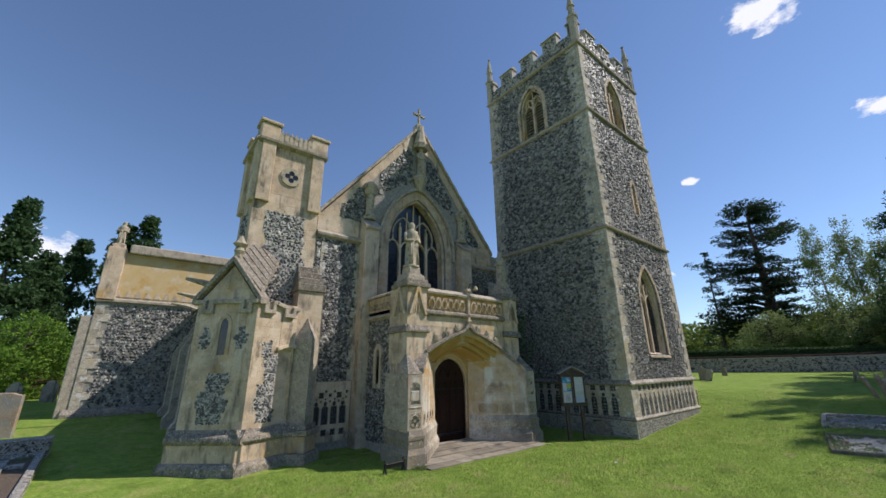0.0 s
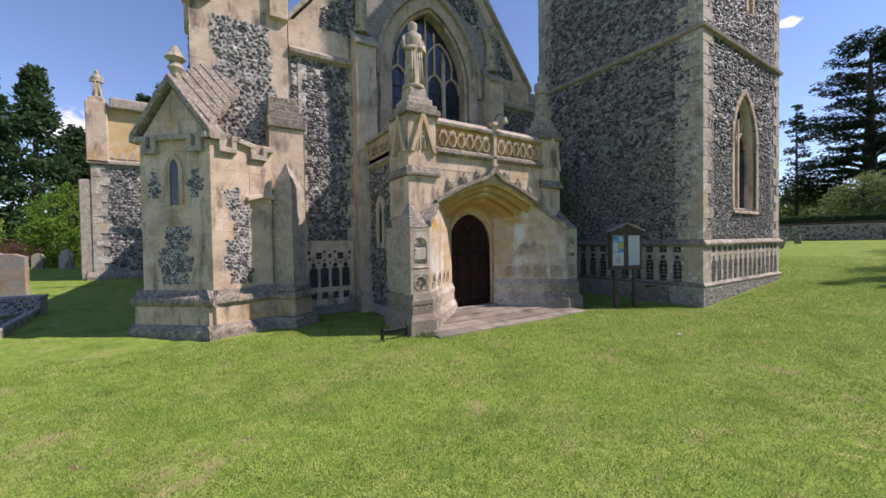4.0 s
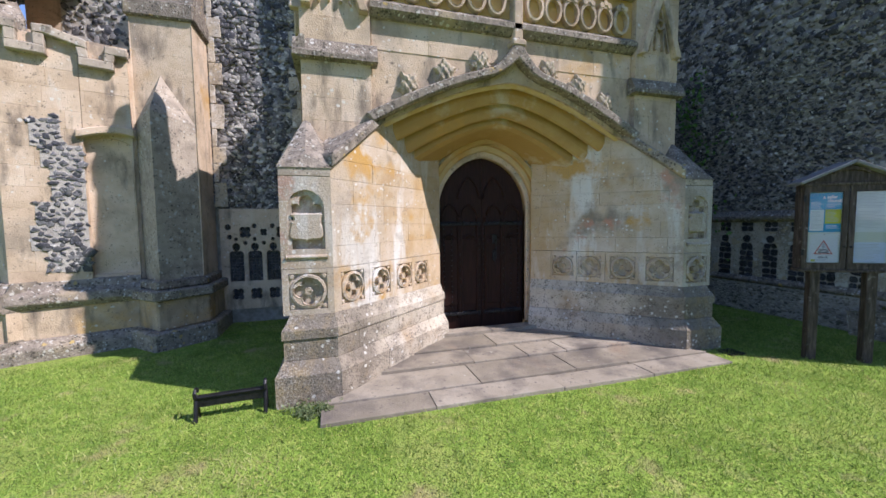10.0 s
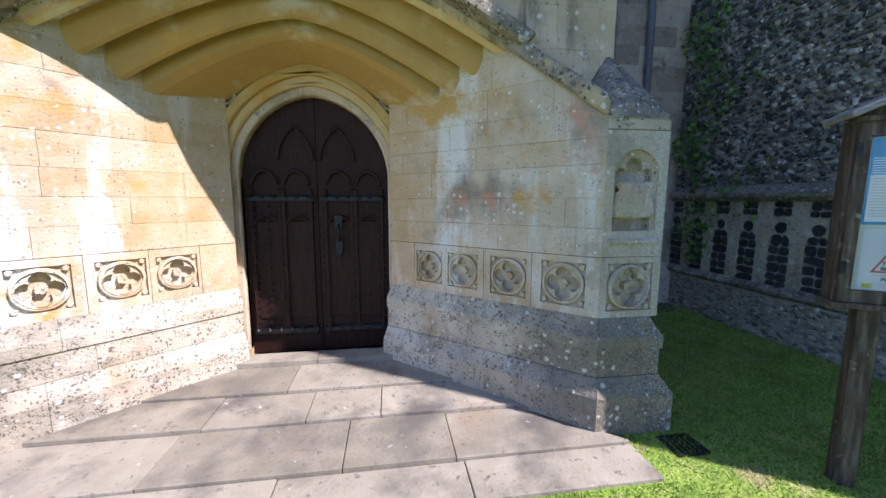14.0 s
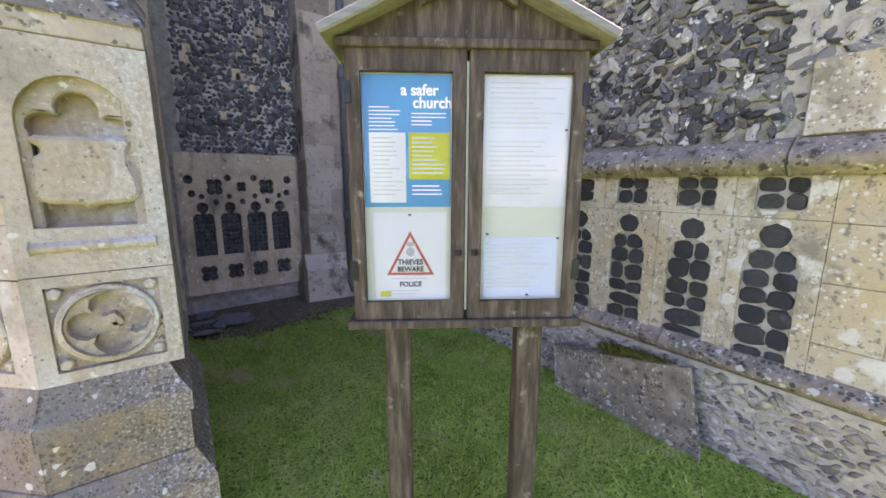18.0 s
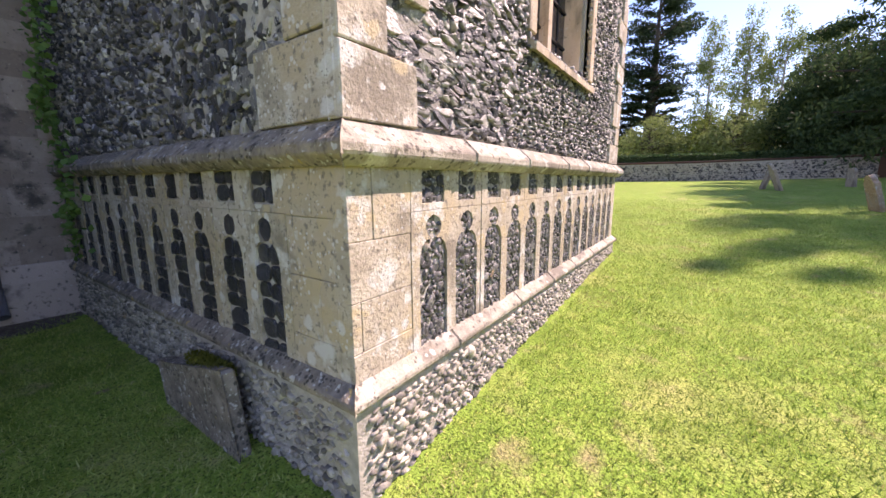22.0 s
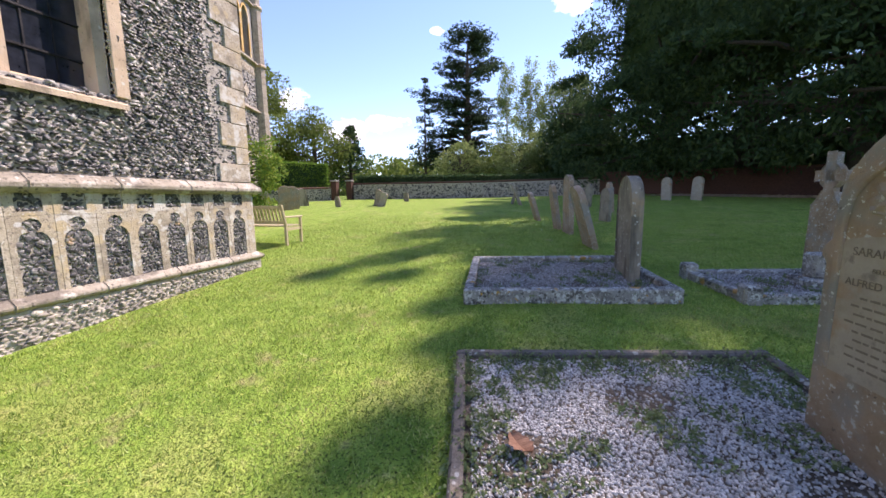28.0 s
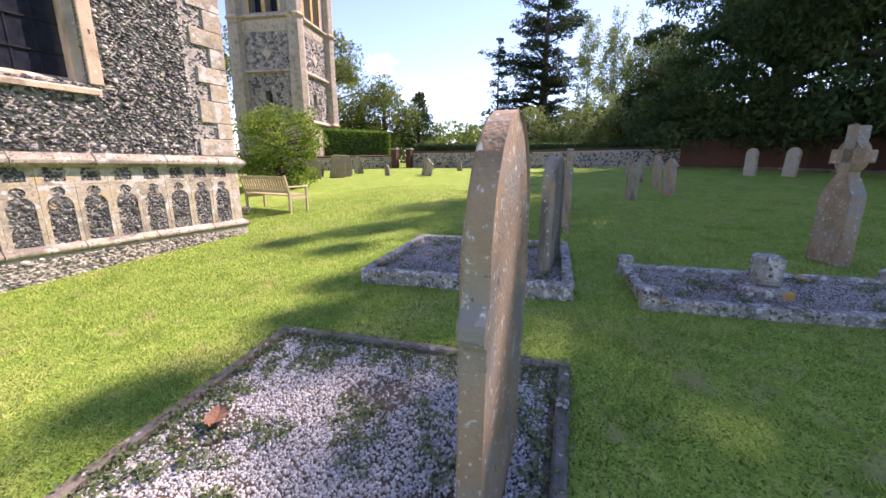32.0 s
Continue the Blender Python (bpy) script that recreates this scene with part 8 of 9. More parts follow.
# paving in front of the door
paving = thing("paving", pose(0, -1, -0.05), "worn stone paving flags before the porch door", "paving", world_built=True, kind="structure")
rows = [(-0.02, -0.24, (0.0,)), (-0.24, -0.72, (-0.15, 0.9)), (-0.72, -1.14, (-0.62, 0.08, 0.62)), (-1.14, -1.64, (-0.74, 0.4, 1.1)), (-1.64, -1.96, (-1.3, 0.03, 1.15))]
for i, (y0, y1, cuts) in enumerate(rows):
    def half(y):
        return 0.66 + 0.96 * (-y) if y > -1.6 else 2.3
    xs0 = [-half(y0)] + [c for c in cuts if abs(c) < half(y0)] + [half(y0)]
    xs1 = [-half(y1)] + [c for c in cuts if abs(c) < half(y0)] + [half(y1)]
    for k in range(len(xs0) - 1):
        bm = bmesh.new()
        g = 0.003
        pts = [(xs0[k] + g, y0 - g), (xs0[k + 1] - g, y0 - g), (xs1[k + 1] - g, y1 + g), (xs1[k] + g, y1 + g)]
        top = 0.0 if i == 0 else -0.03 - 0.023 * i + 0.004 * ((k * 7 + i) % 3)
        lo = [bm.verts.new((x, y, -0.3)) for x, y in pts]
        hi = [bm.verts.new((x, y, top)) for x, y in pts]
        for q in range(4):
            bm.faces.new([lo[q], lo[(q + 1) % 4], hi[(q + 1) % 4], hi[q]])
        bm.faces.new(hi)
        part("paving_flag", bm, M_FLAG, paving, bevel=0.004)
part("joint_bed", boxes((-2.2, 2.2, -1.95, -0.03, -0.3, -0.13)), M_SOIL, paving)

# boot scraper
bs = thing("boot_scraper", pose(-3.05, -1.5, gz(-3.05, -1.5), 0, 0, 4), "black cast iron boot scraper with scrolled ends", "boot scraper")
part("blade", boxes((-0.26, 0.26, -0.012, 0.012, 0.12, 0.2)), M_IRON, bs, bevel=0.004)
part("top_bar", boxes((-0.26, 0.26, -0.03, 0.03, 0.2, 0.22)), M_IRON, bs, bevel=0.006)
for s in (-1, 1):
    bm = bmesh.new()
    tube(bm, [(s * 0.27, 0.07, -0.03), (s * 0.27, 0.03, 0.1), (s * 0.27, 0.0, 0.2)], 0.018, 6)
    tube(bm, [(s * 0.27, -0.07, -0.03), (s * 0.27, -0.03, 0.1), (s * 0.27, 0.0, 0.2)], 0.018, 6)
    tube(bm, [(s * 0.27, 0.045 * math.cos(a * 0.7), 0.24 + 0.045 * math.sin(a * 0.7)) for a in range(9)], 0.014, 6)
    part("scrolled_end", bm, M_IRON, bs)
# drain grating by the porch
dg = thing("drain_grating", pose(2.66, -1.68, gz(2.66, -1.68) + 0.005) @ Matrix.Scale(0.7, 4), "dark iron drain grating set in the ground", "drain")
part("frame", solid([(-0.17, -0.15), (0.17, -0.15), (0.17, 0.15), (-0.17, 0.15)], [[(-0.14, -0.12), (0.14, -0.12), (0.14, 0.12), (-0.14, 0.12)]], Face((0, 0, 0), (1, 0, 0), (0, 1, 0)), 0, 0.02), M_IRON, dg)
for k in range(6):
    part("bar", boxes((-0.14 + 0.05 * k, -0.12 + 0.05 * k, -0.12, 0.12, 0, 0.016)), M_IRON, dg)
part("pit", boxes((-0.14, 0.14, -0.12, 0.12, -0.1, -0.02)), M_SOIL, dg)
# leaning slab by the tower wall
ls_ = thing("leaning_slab", pose(5.06, -2.16, -0.22, 0, 10, 90), "old grey stone slab leaning on the tower plinth", "stone slab")
part("slab", solid([(-0.5, -0.05), (0.5, 0.0), (0.47, 0.5), (-0.48, 0.52)], [], Face((0, 0, 0), (1, 0, 0)), -0.04, 0.05), M_DARKSTONE, ls_, bevel=0.015)
pts = clumps([(5.1, -2.2, 0.31), (5.1, -2.38, 0.32), (5.1, -2.08, 0.3)], np.array([[0.07, 0.16, 0.045]] * 3), 1300, 8, 0.1)
moss = leaves("moss_cushion", pts, 0.018, M_MOSS, None, "yellow-green moss cushion on the leaning slab", 9)
tagged(moss, category="moss")
# rainwater pipe
rp = thing("rainwater_pipe", pose(4.55, 1.55, -0.15), "grey cast iron rainwater pipe on the angle pier", "pipe", world_built=True)
part("pipe", tube(bmesh.new(), [(4.55, 1.53, 0.25), (4.55, 1.53, 6.0)], 0.05, 10), M_PVC, rp, smooth=True)
part("shoe", tube(bmesh.new(), [(4.55, 1.53, 0.3), (4.55, 1.5, 0.1), (4.55, 1.4, 0.0)], 0.055, 10), M_PVC, rp)
for z in (1.0, 2.8, 4.6):
    part("collar", lathe(bmesh.new(), [(0.066, 0), (0.07, 0.03), (0.066, 0.09)], (4.55, 1.53, z), 10), M_PVC, rp)
# porch lamp
lp = thing("porch_lamp", pose(0.02, -1.05, 4.72), "small brass swan-neck lamp on the porch parapet", "lamp")
part("neck", tube(bmesh.new(), [(0, 0.08, 0), (0.02, 0.02, 0.16), (0.12, -0.04, 0.2), (0.2, -0.08, 0.08)], 0.012, 6), M_IRON, lp)
part("lamp_head", lathe(bmesh.new(), [(0.03, 0.06), (0.05, 0.03), (0.085, -0.06), (0.09, -0.08), (0.07, -0.08)], (0.2, -0.08, 0.05), 12), M_TEAK, lp, smooth=True)

# a dead leaf on the chippings
M_DEADLEAF = mat("dead_leaf", [(0.24, 0.12, 0.07), (0.34, 0.19, 0.12)], 12, bump=0.3, rough=0.8)
zl = gz(7.37, -8.15) + 0.065
fallen = thing("fallen_leaf", pose(7.37, -8.15, zl, 0, 0, 40), "curled orange-brown dead leaf on the chippings", "leaf")
bm = bmesh.new()
prev = None
for k in range(9):
    a = -0.09 + 0.0225 * k
    w = 0.055 * math.sin(math.pi * (k + 0.4) / 9) * (1 + 0.25 * (k % 2))
    row = [bm.verts.new((a, s * w, 0.012 + 0.02 * s * s + 6 * a * a * 0.4)) for s in (-1, 0, 1)]
    if prev:
        for q in range(2):
            bm.faces.new([prev[q], prev[q + 1], row[q + 1], row[q]])
    prev = row
bmesh.ops.solidify(bm, geom=bm.faces[:], thickness=0.003)
part("blade", bm, M_DEADLEAF, fallen)

# paper scrap on the lawn
scrap = thing("paper_scrap", pose(1.69, -4.5, gz(1.69, -4.5) + 0.02, 4, 3, 25), "small crumpled white paper scrap on the grass", "litter")
bm = bmesh.new()
rows = [[bm.verts.new((-0.06 + 0.03 * i, -0.035 + 0.023 * j, 0.012 * math.sin(2.3 * i + 1.7 * j))) for i in range(5)] for j in range(4)]
for j in range(3):
    for i in range(4):
        bm.faces.new([rows[j][i], rows[j][i + 1], rows[j + 1][i + 1], rows[j + 1][i]])
bmesh.ops.solidify(bm, geom=bm.faces[:], thickness=0.002)
part("sheet", bm, mat("white_scrap", [(0.7, 0.7, 0.68), (0.8, 0.8, 0.78)], 20, bump=0.1), scrap)
rng_ = np.random.default_rng(61)
foot_ = np.stack([rng_.normal(-2.36, 0.09, 34), rng_.normal(-1.68, 0.07, 34), np.zeros(34)], 1)
foot_[:, 2] = ground_z(foot_[:, 0], foot_[:, 1]) + 0.03
foot_weeds = leaves("ground_weeds", clumps(foot_, np.full(34, 0.05), 30, 62, 0.1), 0.03, M_WEED, None, "low green weeds at the foot of the porch plinth", 63)
tagged(foot_weeds, category="weeds")
# broken slates and litter in the angle by the pier
rng = random.Random(44)
for k in range(9):
    x, y = 2.95 + rng.uniform(-0.2, 0.25), 1.35 + rng.uniform(-0.3, 0.35)
    st = thing("broken_slate", pose(x, y, gz(x, y) + 0.015 + 0.018 * (k % 4), rng.uniform(-9, 9), rng.uniform(-9, 9), rng.uniform(0, 180)), "broken grey roof slate lying in a heap", "slate", "broken slates")
    w, h = rng.uniform(0.09, 0.17), rng.uniform(0.07, 0.12)
    bm = bmesh.new()
    prism(bm, [(-w, -h), (w * 0.7, -h), (w, -h * 0.3), (w * 0.8, h), (-w * 0.6, h * 0.8), (-w, h * 0.2)], Face((0, 0, 0), (1, 0, 0), (0, 1, 0)), 0, 0.012)
    part("slate", bm, M_LEAD, st)
bm = bmesh.new()
rim = [(2.62, 0.95), (3.1, 0.72), (3.7, 0.98), (4.3, 1.12), (4.9, 1.02), (5.2, 1.2), (5.2, 1.98), (2.62, 1.98)]
mid = bm.verts.new((3.9, 1.5, gz(3.9, 1.5) + 0.05))
ring = [bm.verts.new((x, y, gz(x, y) + (0.02 if y > 1.9 else -0.01))) for x, y in rim]
for i in range(len(ring)):
    bm.faces.new([ring[i], ring[(i + 1) % len(ring)], mid])
bmesh.ops.subdivide_edges(bm, edges=bm.edges[:], cuts=3, use_grid_fill=True, fractal=0.25, seed=4)
earth = link_mesh("earth_bed", bpy.data.meshes.new("earth_bed"), M_SOIL, None, "bare dark earth in the wall angle")
bm.to_mesh(earth.data)
bm.free()
tagged(earth, category="earth", kind="stuff")
pts = np.stack([np.random.default_rng(3).normal(3.4, 0.5, 1400), np.random.default_rng(4).normal(1.5, 0.25, 1400), np.zeros(1400)], 1)
pts = pts[(pts[:, 1] < 1.95) & (pts[:, 0] > 2.45) & (pts[:, 0] < 4.6)]
pts[:, 2] = ground_z(pts[:, 0], pts[:, 1]) + 0.012
litter = leaves("leaf_litter", pts, 0.06, M_BARK, None, "dark dead leaf litter in the wall angle", 21, flat=0.8)
tagged(litter, category="leaf litter")

# ---- church noticeboard ----
M_BLUE = mat("blue_poster", [(0.012, 0.33, 0.6), (0.02, 0.38, 0.64)], 4, bump=0, rough=0.5)
M_WHITE = mat("white_paper", [(0.74, 0.77, 0.77), (0.8, 0.82, 0.82)], 5, bump=0.05, rough=0.6)
M_CREAM = mat("cream_paper", [(0.66, 0.7, 0.6), (0.72, 0.75, 0.66)], 5, bump=0.05, rough=0.6)
M_PALEBLUE = mat("pale_blue_paper", [(0.66, 0.74, 0.86), (0.7, 0.78, 0.88)], 5, bump=0.05, rough=0.6)
M_YELLOW = mat("yellow_print", [(0.6, 0.62, 0.05), (0.64, 0.66, 0.07)], 5, bump=0, rough=0.6)
M_RED = mat("red_print", [(0.6, 0.12, 0.1), (0.65, 0.16, 0.13)], 5, bump=0, rough=0.6)
M_GREYINK = mat("grey_print", [(0.46, 0.48, 0.5), (0.52, 0.54, 0.56)], 5, bump=0, rough=0.6)
M_PANE = bpy.data.materials.new("clear_glazing")
M_PANE.use_nodes = True
pb = M_PANE.node_tree.nodes["Principled BSDF"]
pb.inputs["Transmission Weight"].default_value, pb.inputs["Roughness"].default_value, pb.inputs["IOR"].default_value = 1.0, 0.02, 1.45

nb = thing("noticeboard", pose(3.57, -2.235, -0.12, 0, 0, -33), "weathered brown wooden church noticeboard with two glazed doors and gabled roof", "noticeboard")
NF = Face((0, -0.06, 0), (1, 0, 0))
for s in (-1, 1):
    part("post", boxes((s * 0.265 - 0.05, s * 0.265 + 0.05, -0.05, 0.05, -0.3, 1.06)), M_BOARDWOOD, nb, bevel=0.008)
body = part("case", boxes((-0.43, 0.43, -0.035, 0.09, 1.04, 1.99)), M_BOARDWOOD, nb, bevel=0.006)
for s in (-1, 1):
    a0, a1 = (-0.425, -0.005) if s < 0 else (0.005, 0.425)
    leaf = part("glazed_door", solid([(a0, 1.05), (a1, 1.05), (a1, 1.98), (a0, 1.98)], [[(a0 + 0.05, 1.12), (a1 - 0.05, 1.12), (a1 - 0.05, 1.9), (a0 + 0.05, 1.9)]], NF, -0.02, 0.015), M_BOARDWOOD, nb, "brown framed glazed door", bevel=0.005)
    pane = part("pane", solid([(a0 + 0.045, 1.115), (a1 - 0.045, 1.115), (a1 - 0.045, 1.905), (a0 + 0.045, 1.905)], [], NF, -0.006, -0.002), M_PANE, leaf, "clear glass pane")
    pane.visible_shadow = False
    bm = bmesh.new()
    lathe(bm, [(0.012, -0.01), (0.012, 0.01)], NF.at(s * 0.03, 1.3, 0.02), 8)
    part("latch", bm, M_IRON, leaf)
    for z in (1.2, 1.8):
        bm = bmesh.new()
        fbox(bm, NF, s * 0.418 - 0.012, s * 0.418 + 0.012, z, z + 0.07, 0.01, 0.022)
        part("hinge", bm, M_IRON, leaf)
part("top_rail", solid([(-0.45, 1.97), (0.45, 1.97), (0.45, 2.0), (-0.45, 2.0)], [], NF, -0.02, 0.03), M_BOARDWOOD, nb, bevel=0.004)
part("bottom_rail", solid([(-0.45, 1.02), (0.45, 1.02), (0.45, 1.05), (-0.45, 1.05)], [], NF, -0.12, 0.03), M_BOARDWOOD, nb, bevel=0.004)
M_GREYWOOD = mat("silvered_wood", [(0.17, 0.17, 0.17), (0.27, 0.27, 0.27)], 6, bump=0.4, bump_scale=30, stretch=(1, 8, 8))
FP = Face((0, -0.045, 0), (1, 0, 0))


def sheet(a0, a1, b0, b1, mt, d=0.0, name="paper"):
    bm = bmesh.new()
    fbox(bm, FP, a0, a1, b0, b1, 0.0105 + d, 0.0115 + d)
    return part(name, bm, mt, body)


part("backing", solid([(-0.41, 1.08), (0.41, 1.08), (0.41, 1.94), (-0.41, 1.94)], [], FP, 0.004, 0.0095), M_CREAM, body, "pale backing board")
sheet(-0.372, -0.06, 1.46, 1.895, M_BLUE, name="blue_poster")
sheet(-0.352, -0.222, 1.475, 1.71, M_WHITE, 0.0015)
sheet(-0.21, -0.062, 1.555, 1.71, M_YELLOW, 0.0015)
sheet(-0.345, -0.075, 1.125, 1.44, M_WHITE, name="warning_notice")
tx = lambda a, b, d=0.0: pose(a, FP.o.y - 0.0135 - d, b) @ pose(0, 0, 0, 90, 0, 0)
lettering("a safer", 0.05, tx(-0.17, 1.845), M_WHITE, body, bold=0.0012, depth=0.0004)
lettering("church", 0.05, tx(-0.125, 1.805), M_WHITE, body, bold=0.0012, depth=0.0004)
lettering("THIEVES", 0.026, tx(-0.21, 1.262), M_INK, body, bold=0.0006, depth=0.0003)
lettering("BEWARE", 0.026, tx(-0.21, 1.236), M_INK, body, bold=0.0006, depth=0.0003)
lettering("POLICE", 0.026, tx(-0.21, 1.18), M_INK, body, bold=0.0005, depth=0.0003)
bm = bmesh.new()
plate(bm, [(-0.3, 1.215), (-0.12, 1.215), (-0.21, 1.375)], [[(-0.284, 1.224), (-0.136, 1.224), (-0.21, 1.356)]], FP, 0.012, 0.0128)
part("warning_triangle", bm, M_RED, body)
bm = bmesh.new()
prism(bm, arc(-0.21, 1.3, 0.017, 0, 315, 7), FP, 0.012, 0.0128)
prism(bm, [(-0.232, 1.327), (-0.21, 1.317), (-0.188, 1.327), (-0.2, 1.335), (-0.22, 1.335)], FP, 0.012, 0.0128)
part("crest_shape", bm, M_GREYINK, body)


def print_lines(a0, a1, b1, n, step, seed, mt, dots=False):
    rng = random.Random(seed)
    bm = bmesh.new()
    for k in range(n):
        b = b1 - k * step
        w = (a1 - a0) * rng.uniform(0.55, 1)
        fbox(bm, FP, a0, a0 + w, b, b + step * 0.3, 0.0132, 0.0138)
    part("small_print", bm, mt, body, "unreadable lines of print")


print_lines(-0.35, -0.23, 1.79, 8, 0.012, 1, M_PALEBLUE)
print_lines(-0.2, -0.075, 1.77, 4, 0.012, 2, M_PALEBLUE)
print_lines(-0.34, -0.235, 1.69, 14, 0.0145, 3, M_GREYINK)
print_lines(-0.2, -0.075, 1.69, 9, 0.0145, 4, M_GREYINK)
print_lines(-0.2, -0.08, 1.53, 3, 0.014, 5, M_PALEBLUE)
print_lines(-0.29, -0.13, 1.2, 1, 0.012, 6, M_GREYINK)
print_lines(-0.3, -0.12, 1.155, 2, 0.011, 7, M_GREYINK)
sheet(-0.325, -0.285, 1.135, 1.155, M_YELLOW, 0.0015)
sheet(0.062, 0.37, 1.46, 1.895, M_WHITE, name="notice_sheet")
sheet(0.068, 0.352, 1.13, 1.35, M_PALEBLUE, name="notice_sheet")
print_lines(0.08, 0.35, 1.87, 10, 0.016, 8, M_GREYINK)
print_lines(0.08, 0.35, 1.68, 12, 0.016, 9, M_GREYINK)
print_lines(0.08, 0.34, 1.325, 11, 0.016, 10, M_GREYINK)
for a, b in ((0.08, 1.36), (0.35, 1.345), (0.36, 1.72), (0.24, 1.135), (-0.21, 1.43)):
    bm = bmesh.new()
    lathe(bm, [(0.006, 0), (0.005, 0.005)], FP.at(a, b, 0.015), 8)
    part("pin", bm, M_INK, body)
# the case stands a little taller than it is drawn above
for ob in nb.children_recursive:
    for v in ob.data.vertices:
        if v.co.z > 1.0:
            v.co.z = 1.06 + (v.co.z - 1.04) * 1.055
part("head_board", solid([(-0.43, 2.075), (0.43, 2.075), (0.4, 2.1), (0, 2.285), (-0.4, 2.1)], [], NF, -0.13, 0.0), M_BOARDWOOD, nb, bevel=0.004)
part("fret_arch", solid([(-0.16, 2.17), (-0.1, 2.2), (0, 2.215), (0.1, 2.2), (0.16, 2.17), (0.16, 2.2), (0.1, 2.235), (0, 2.25), (-0.1, 2.235), (-0.16, 2.2)], [], NF, 0.0, 0.03), M_BOARDWOOD, nb)
for s in (-1, 1):
    part("roof_board", solid([(s * 0.485, 2.055), (0, 2.285), (0, 2.325), (s * 0.5, 2.085)], [], NF, -0.2, 0.09), M_GREYWOOD, nb, "silver-grey weathered roof board", bevel=0.006)

# ---- walls, hedges, trees, far tower ----
def run_wall(name, pts, h, t, label, flint=True, cap=M_WALLBRICK, mt=M_MORTAR):
    ob = thing(name, pose(*pts[0], gz(*pts[0])), label, "wall", world_built=True)
    for i, (p, q) in enumerate(zip(pts, pts[1:])):
        u = Vector((q[0] - p[0], q[1] - p[1], 0))
        ln = u.length
        fr = Face((p[0], p[1], 0), u)
        if fr.n.dot(Vector((p[0] - 6, p[1] + 9, 0))) > 0:
            fr = Face((q[0], q[1], 0), -u)
            p, q = q, p
        z0, z1 = gz(*p), gz(*q)
        w = part("wall_body", solid([(0, z0 - 0.6), (ln, z1 - 0.6), (ln, z1 + h), (0, z0 + h)], [], fr, -t, 0), mt, ob)
        if flint:
            flints("wall_flint", [(0, z0 + 0.05), (ln, z1 + 0.05), (ln, z1 + h - 0.1), (0, z0 + h - 0.1)], [], fr, 0.2, 600 + i, M_FLINT, w, 0.05, 0.7)
        part("coping", solid([(-0.03, z0 + h), (ln + 0.03, z1 + h), (ln + 0.03, z1 + h + 0.14), (-0.03, z0 + h + 0.14)], [], fr, -t - 0.05, 0.05), cap, ob, bevel=0.03)
    return ob


run_wall("boundary_wall", [(36.2, 7.6), (38.0, -4.0), (39.0, -13.5)], 1.3, 0.4, "long flint boundary wall with brick coping")
run_wall("boundary_wall", [(34.9, 8.9), (31.0, 11.2), (25.5, 15.5)], 1.0, 0.4, "low flint wall below the clipped hedge")
run_wall("shaded_wall", [(39.0, -13.5), (37.0, -20.0), (27.0, -31.0), (12.0, -40.0)], 1.7, 0.4, "red brick wall in deep shade beneath the yews", flint=False, mt=M_WALLBRICK)
for x, y in ((36.0, 7.8), (35.0, 8.7)):
    gp = thing("gate_pier", pose(x, y, gz(x, y)), "square red brick gate pier", "gate pier")
    part("shaft", boxes((-0.25, 0.25, -0.25, 0.25, -0.2, 1.6)), M_WALLBRICK, gp, bevel=0.01)
    part("cap", boxes((-0.3, 0.3, -0.3, 0.3, 1.6, 1.72)), M_KERB, gp, bevel=0.03)


def box_points(lo, hi, n, seed, inner=0.75):
    """Points near the skin of a box."""
    rng = np.random.default_rng(seed)
    p = rng.uniform(-1, 1, (n, 3))
    ax = rng.integers(0, 3, n)
    p[np.arange(n), ax] = np.where(rng.uniform(0, 1, n) < 0.5, -1, 1) * rng.uniform(inner, 1.03, n)
    lo, hi = np.array(lo), np.array(hi)
    return (lo + hi) / 2 + p * (hi - lo) / 2


def hedge(name, p, q, h, t, n, size, mt, label, seed):
    ob = thing(name, pose((p[0] + q[0]) / 2, (p[1] + q[1]) / 2, gz(*p)), label, "hedge")
    u = Vector((q[0] - p[0], q[1] - p[1], 0))
    ln = u.length
    pts = box_points((-ln / 2, -t / 2, 0.0), (ln / 2, t / 2, h), n, seed)
    a = math.atan2(u.y, u.x)
    r = np.array([[math.cos(a), -math.sin(a), 0], [math.sin(a), math.cos(a), 0], [0, 0, 1]])
    leaves("foliage", pts @ r.T, size, mt, ob, "", seed)
    bm = bmesh.new()
    box(bm, -ln / 2 + 0.1, ln / 2 - 0.1, -t / 2 + 0.15, t / 2 - 0.15, -0.1, h - 0.15)
    bmesh.ops.rotate(bm, verts=bm.verts, cent=(0, 0, 0), matrix=Matrix.Rotation(a, 3, "Z"))
    part("twig_core", bm, M_YEW, ob)
    return ob


hedge("clipped_hedge", (36.5, 10.6), (29.5, 15.0), 3.2, 1.6, 26000, 0.14, M_HEDGE, "bright green clipped laurel hedge", 701)
hedge("dark_hedge", (38.2, 8.0), (41.5, -13.0), 2.1, 1.2, 22000, 0.2, M_CONIF, "long dark clipped hedge behind the wall", 702)

for p, q in (((41.5, -14.5), (37.5, -24.0)), ((38.0, -22.5), (28.5, -33.0)), ((29.5, -32.0), (12.0, -42.0))):
    hedge("undergrowth", p, q, 4.2, 2.0, 11000, 0.4, M_YEW, "dark evergreen undergrowth behind the shaded wall", int(p[0]))


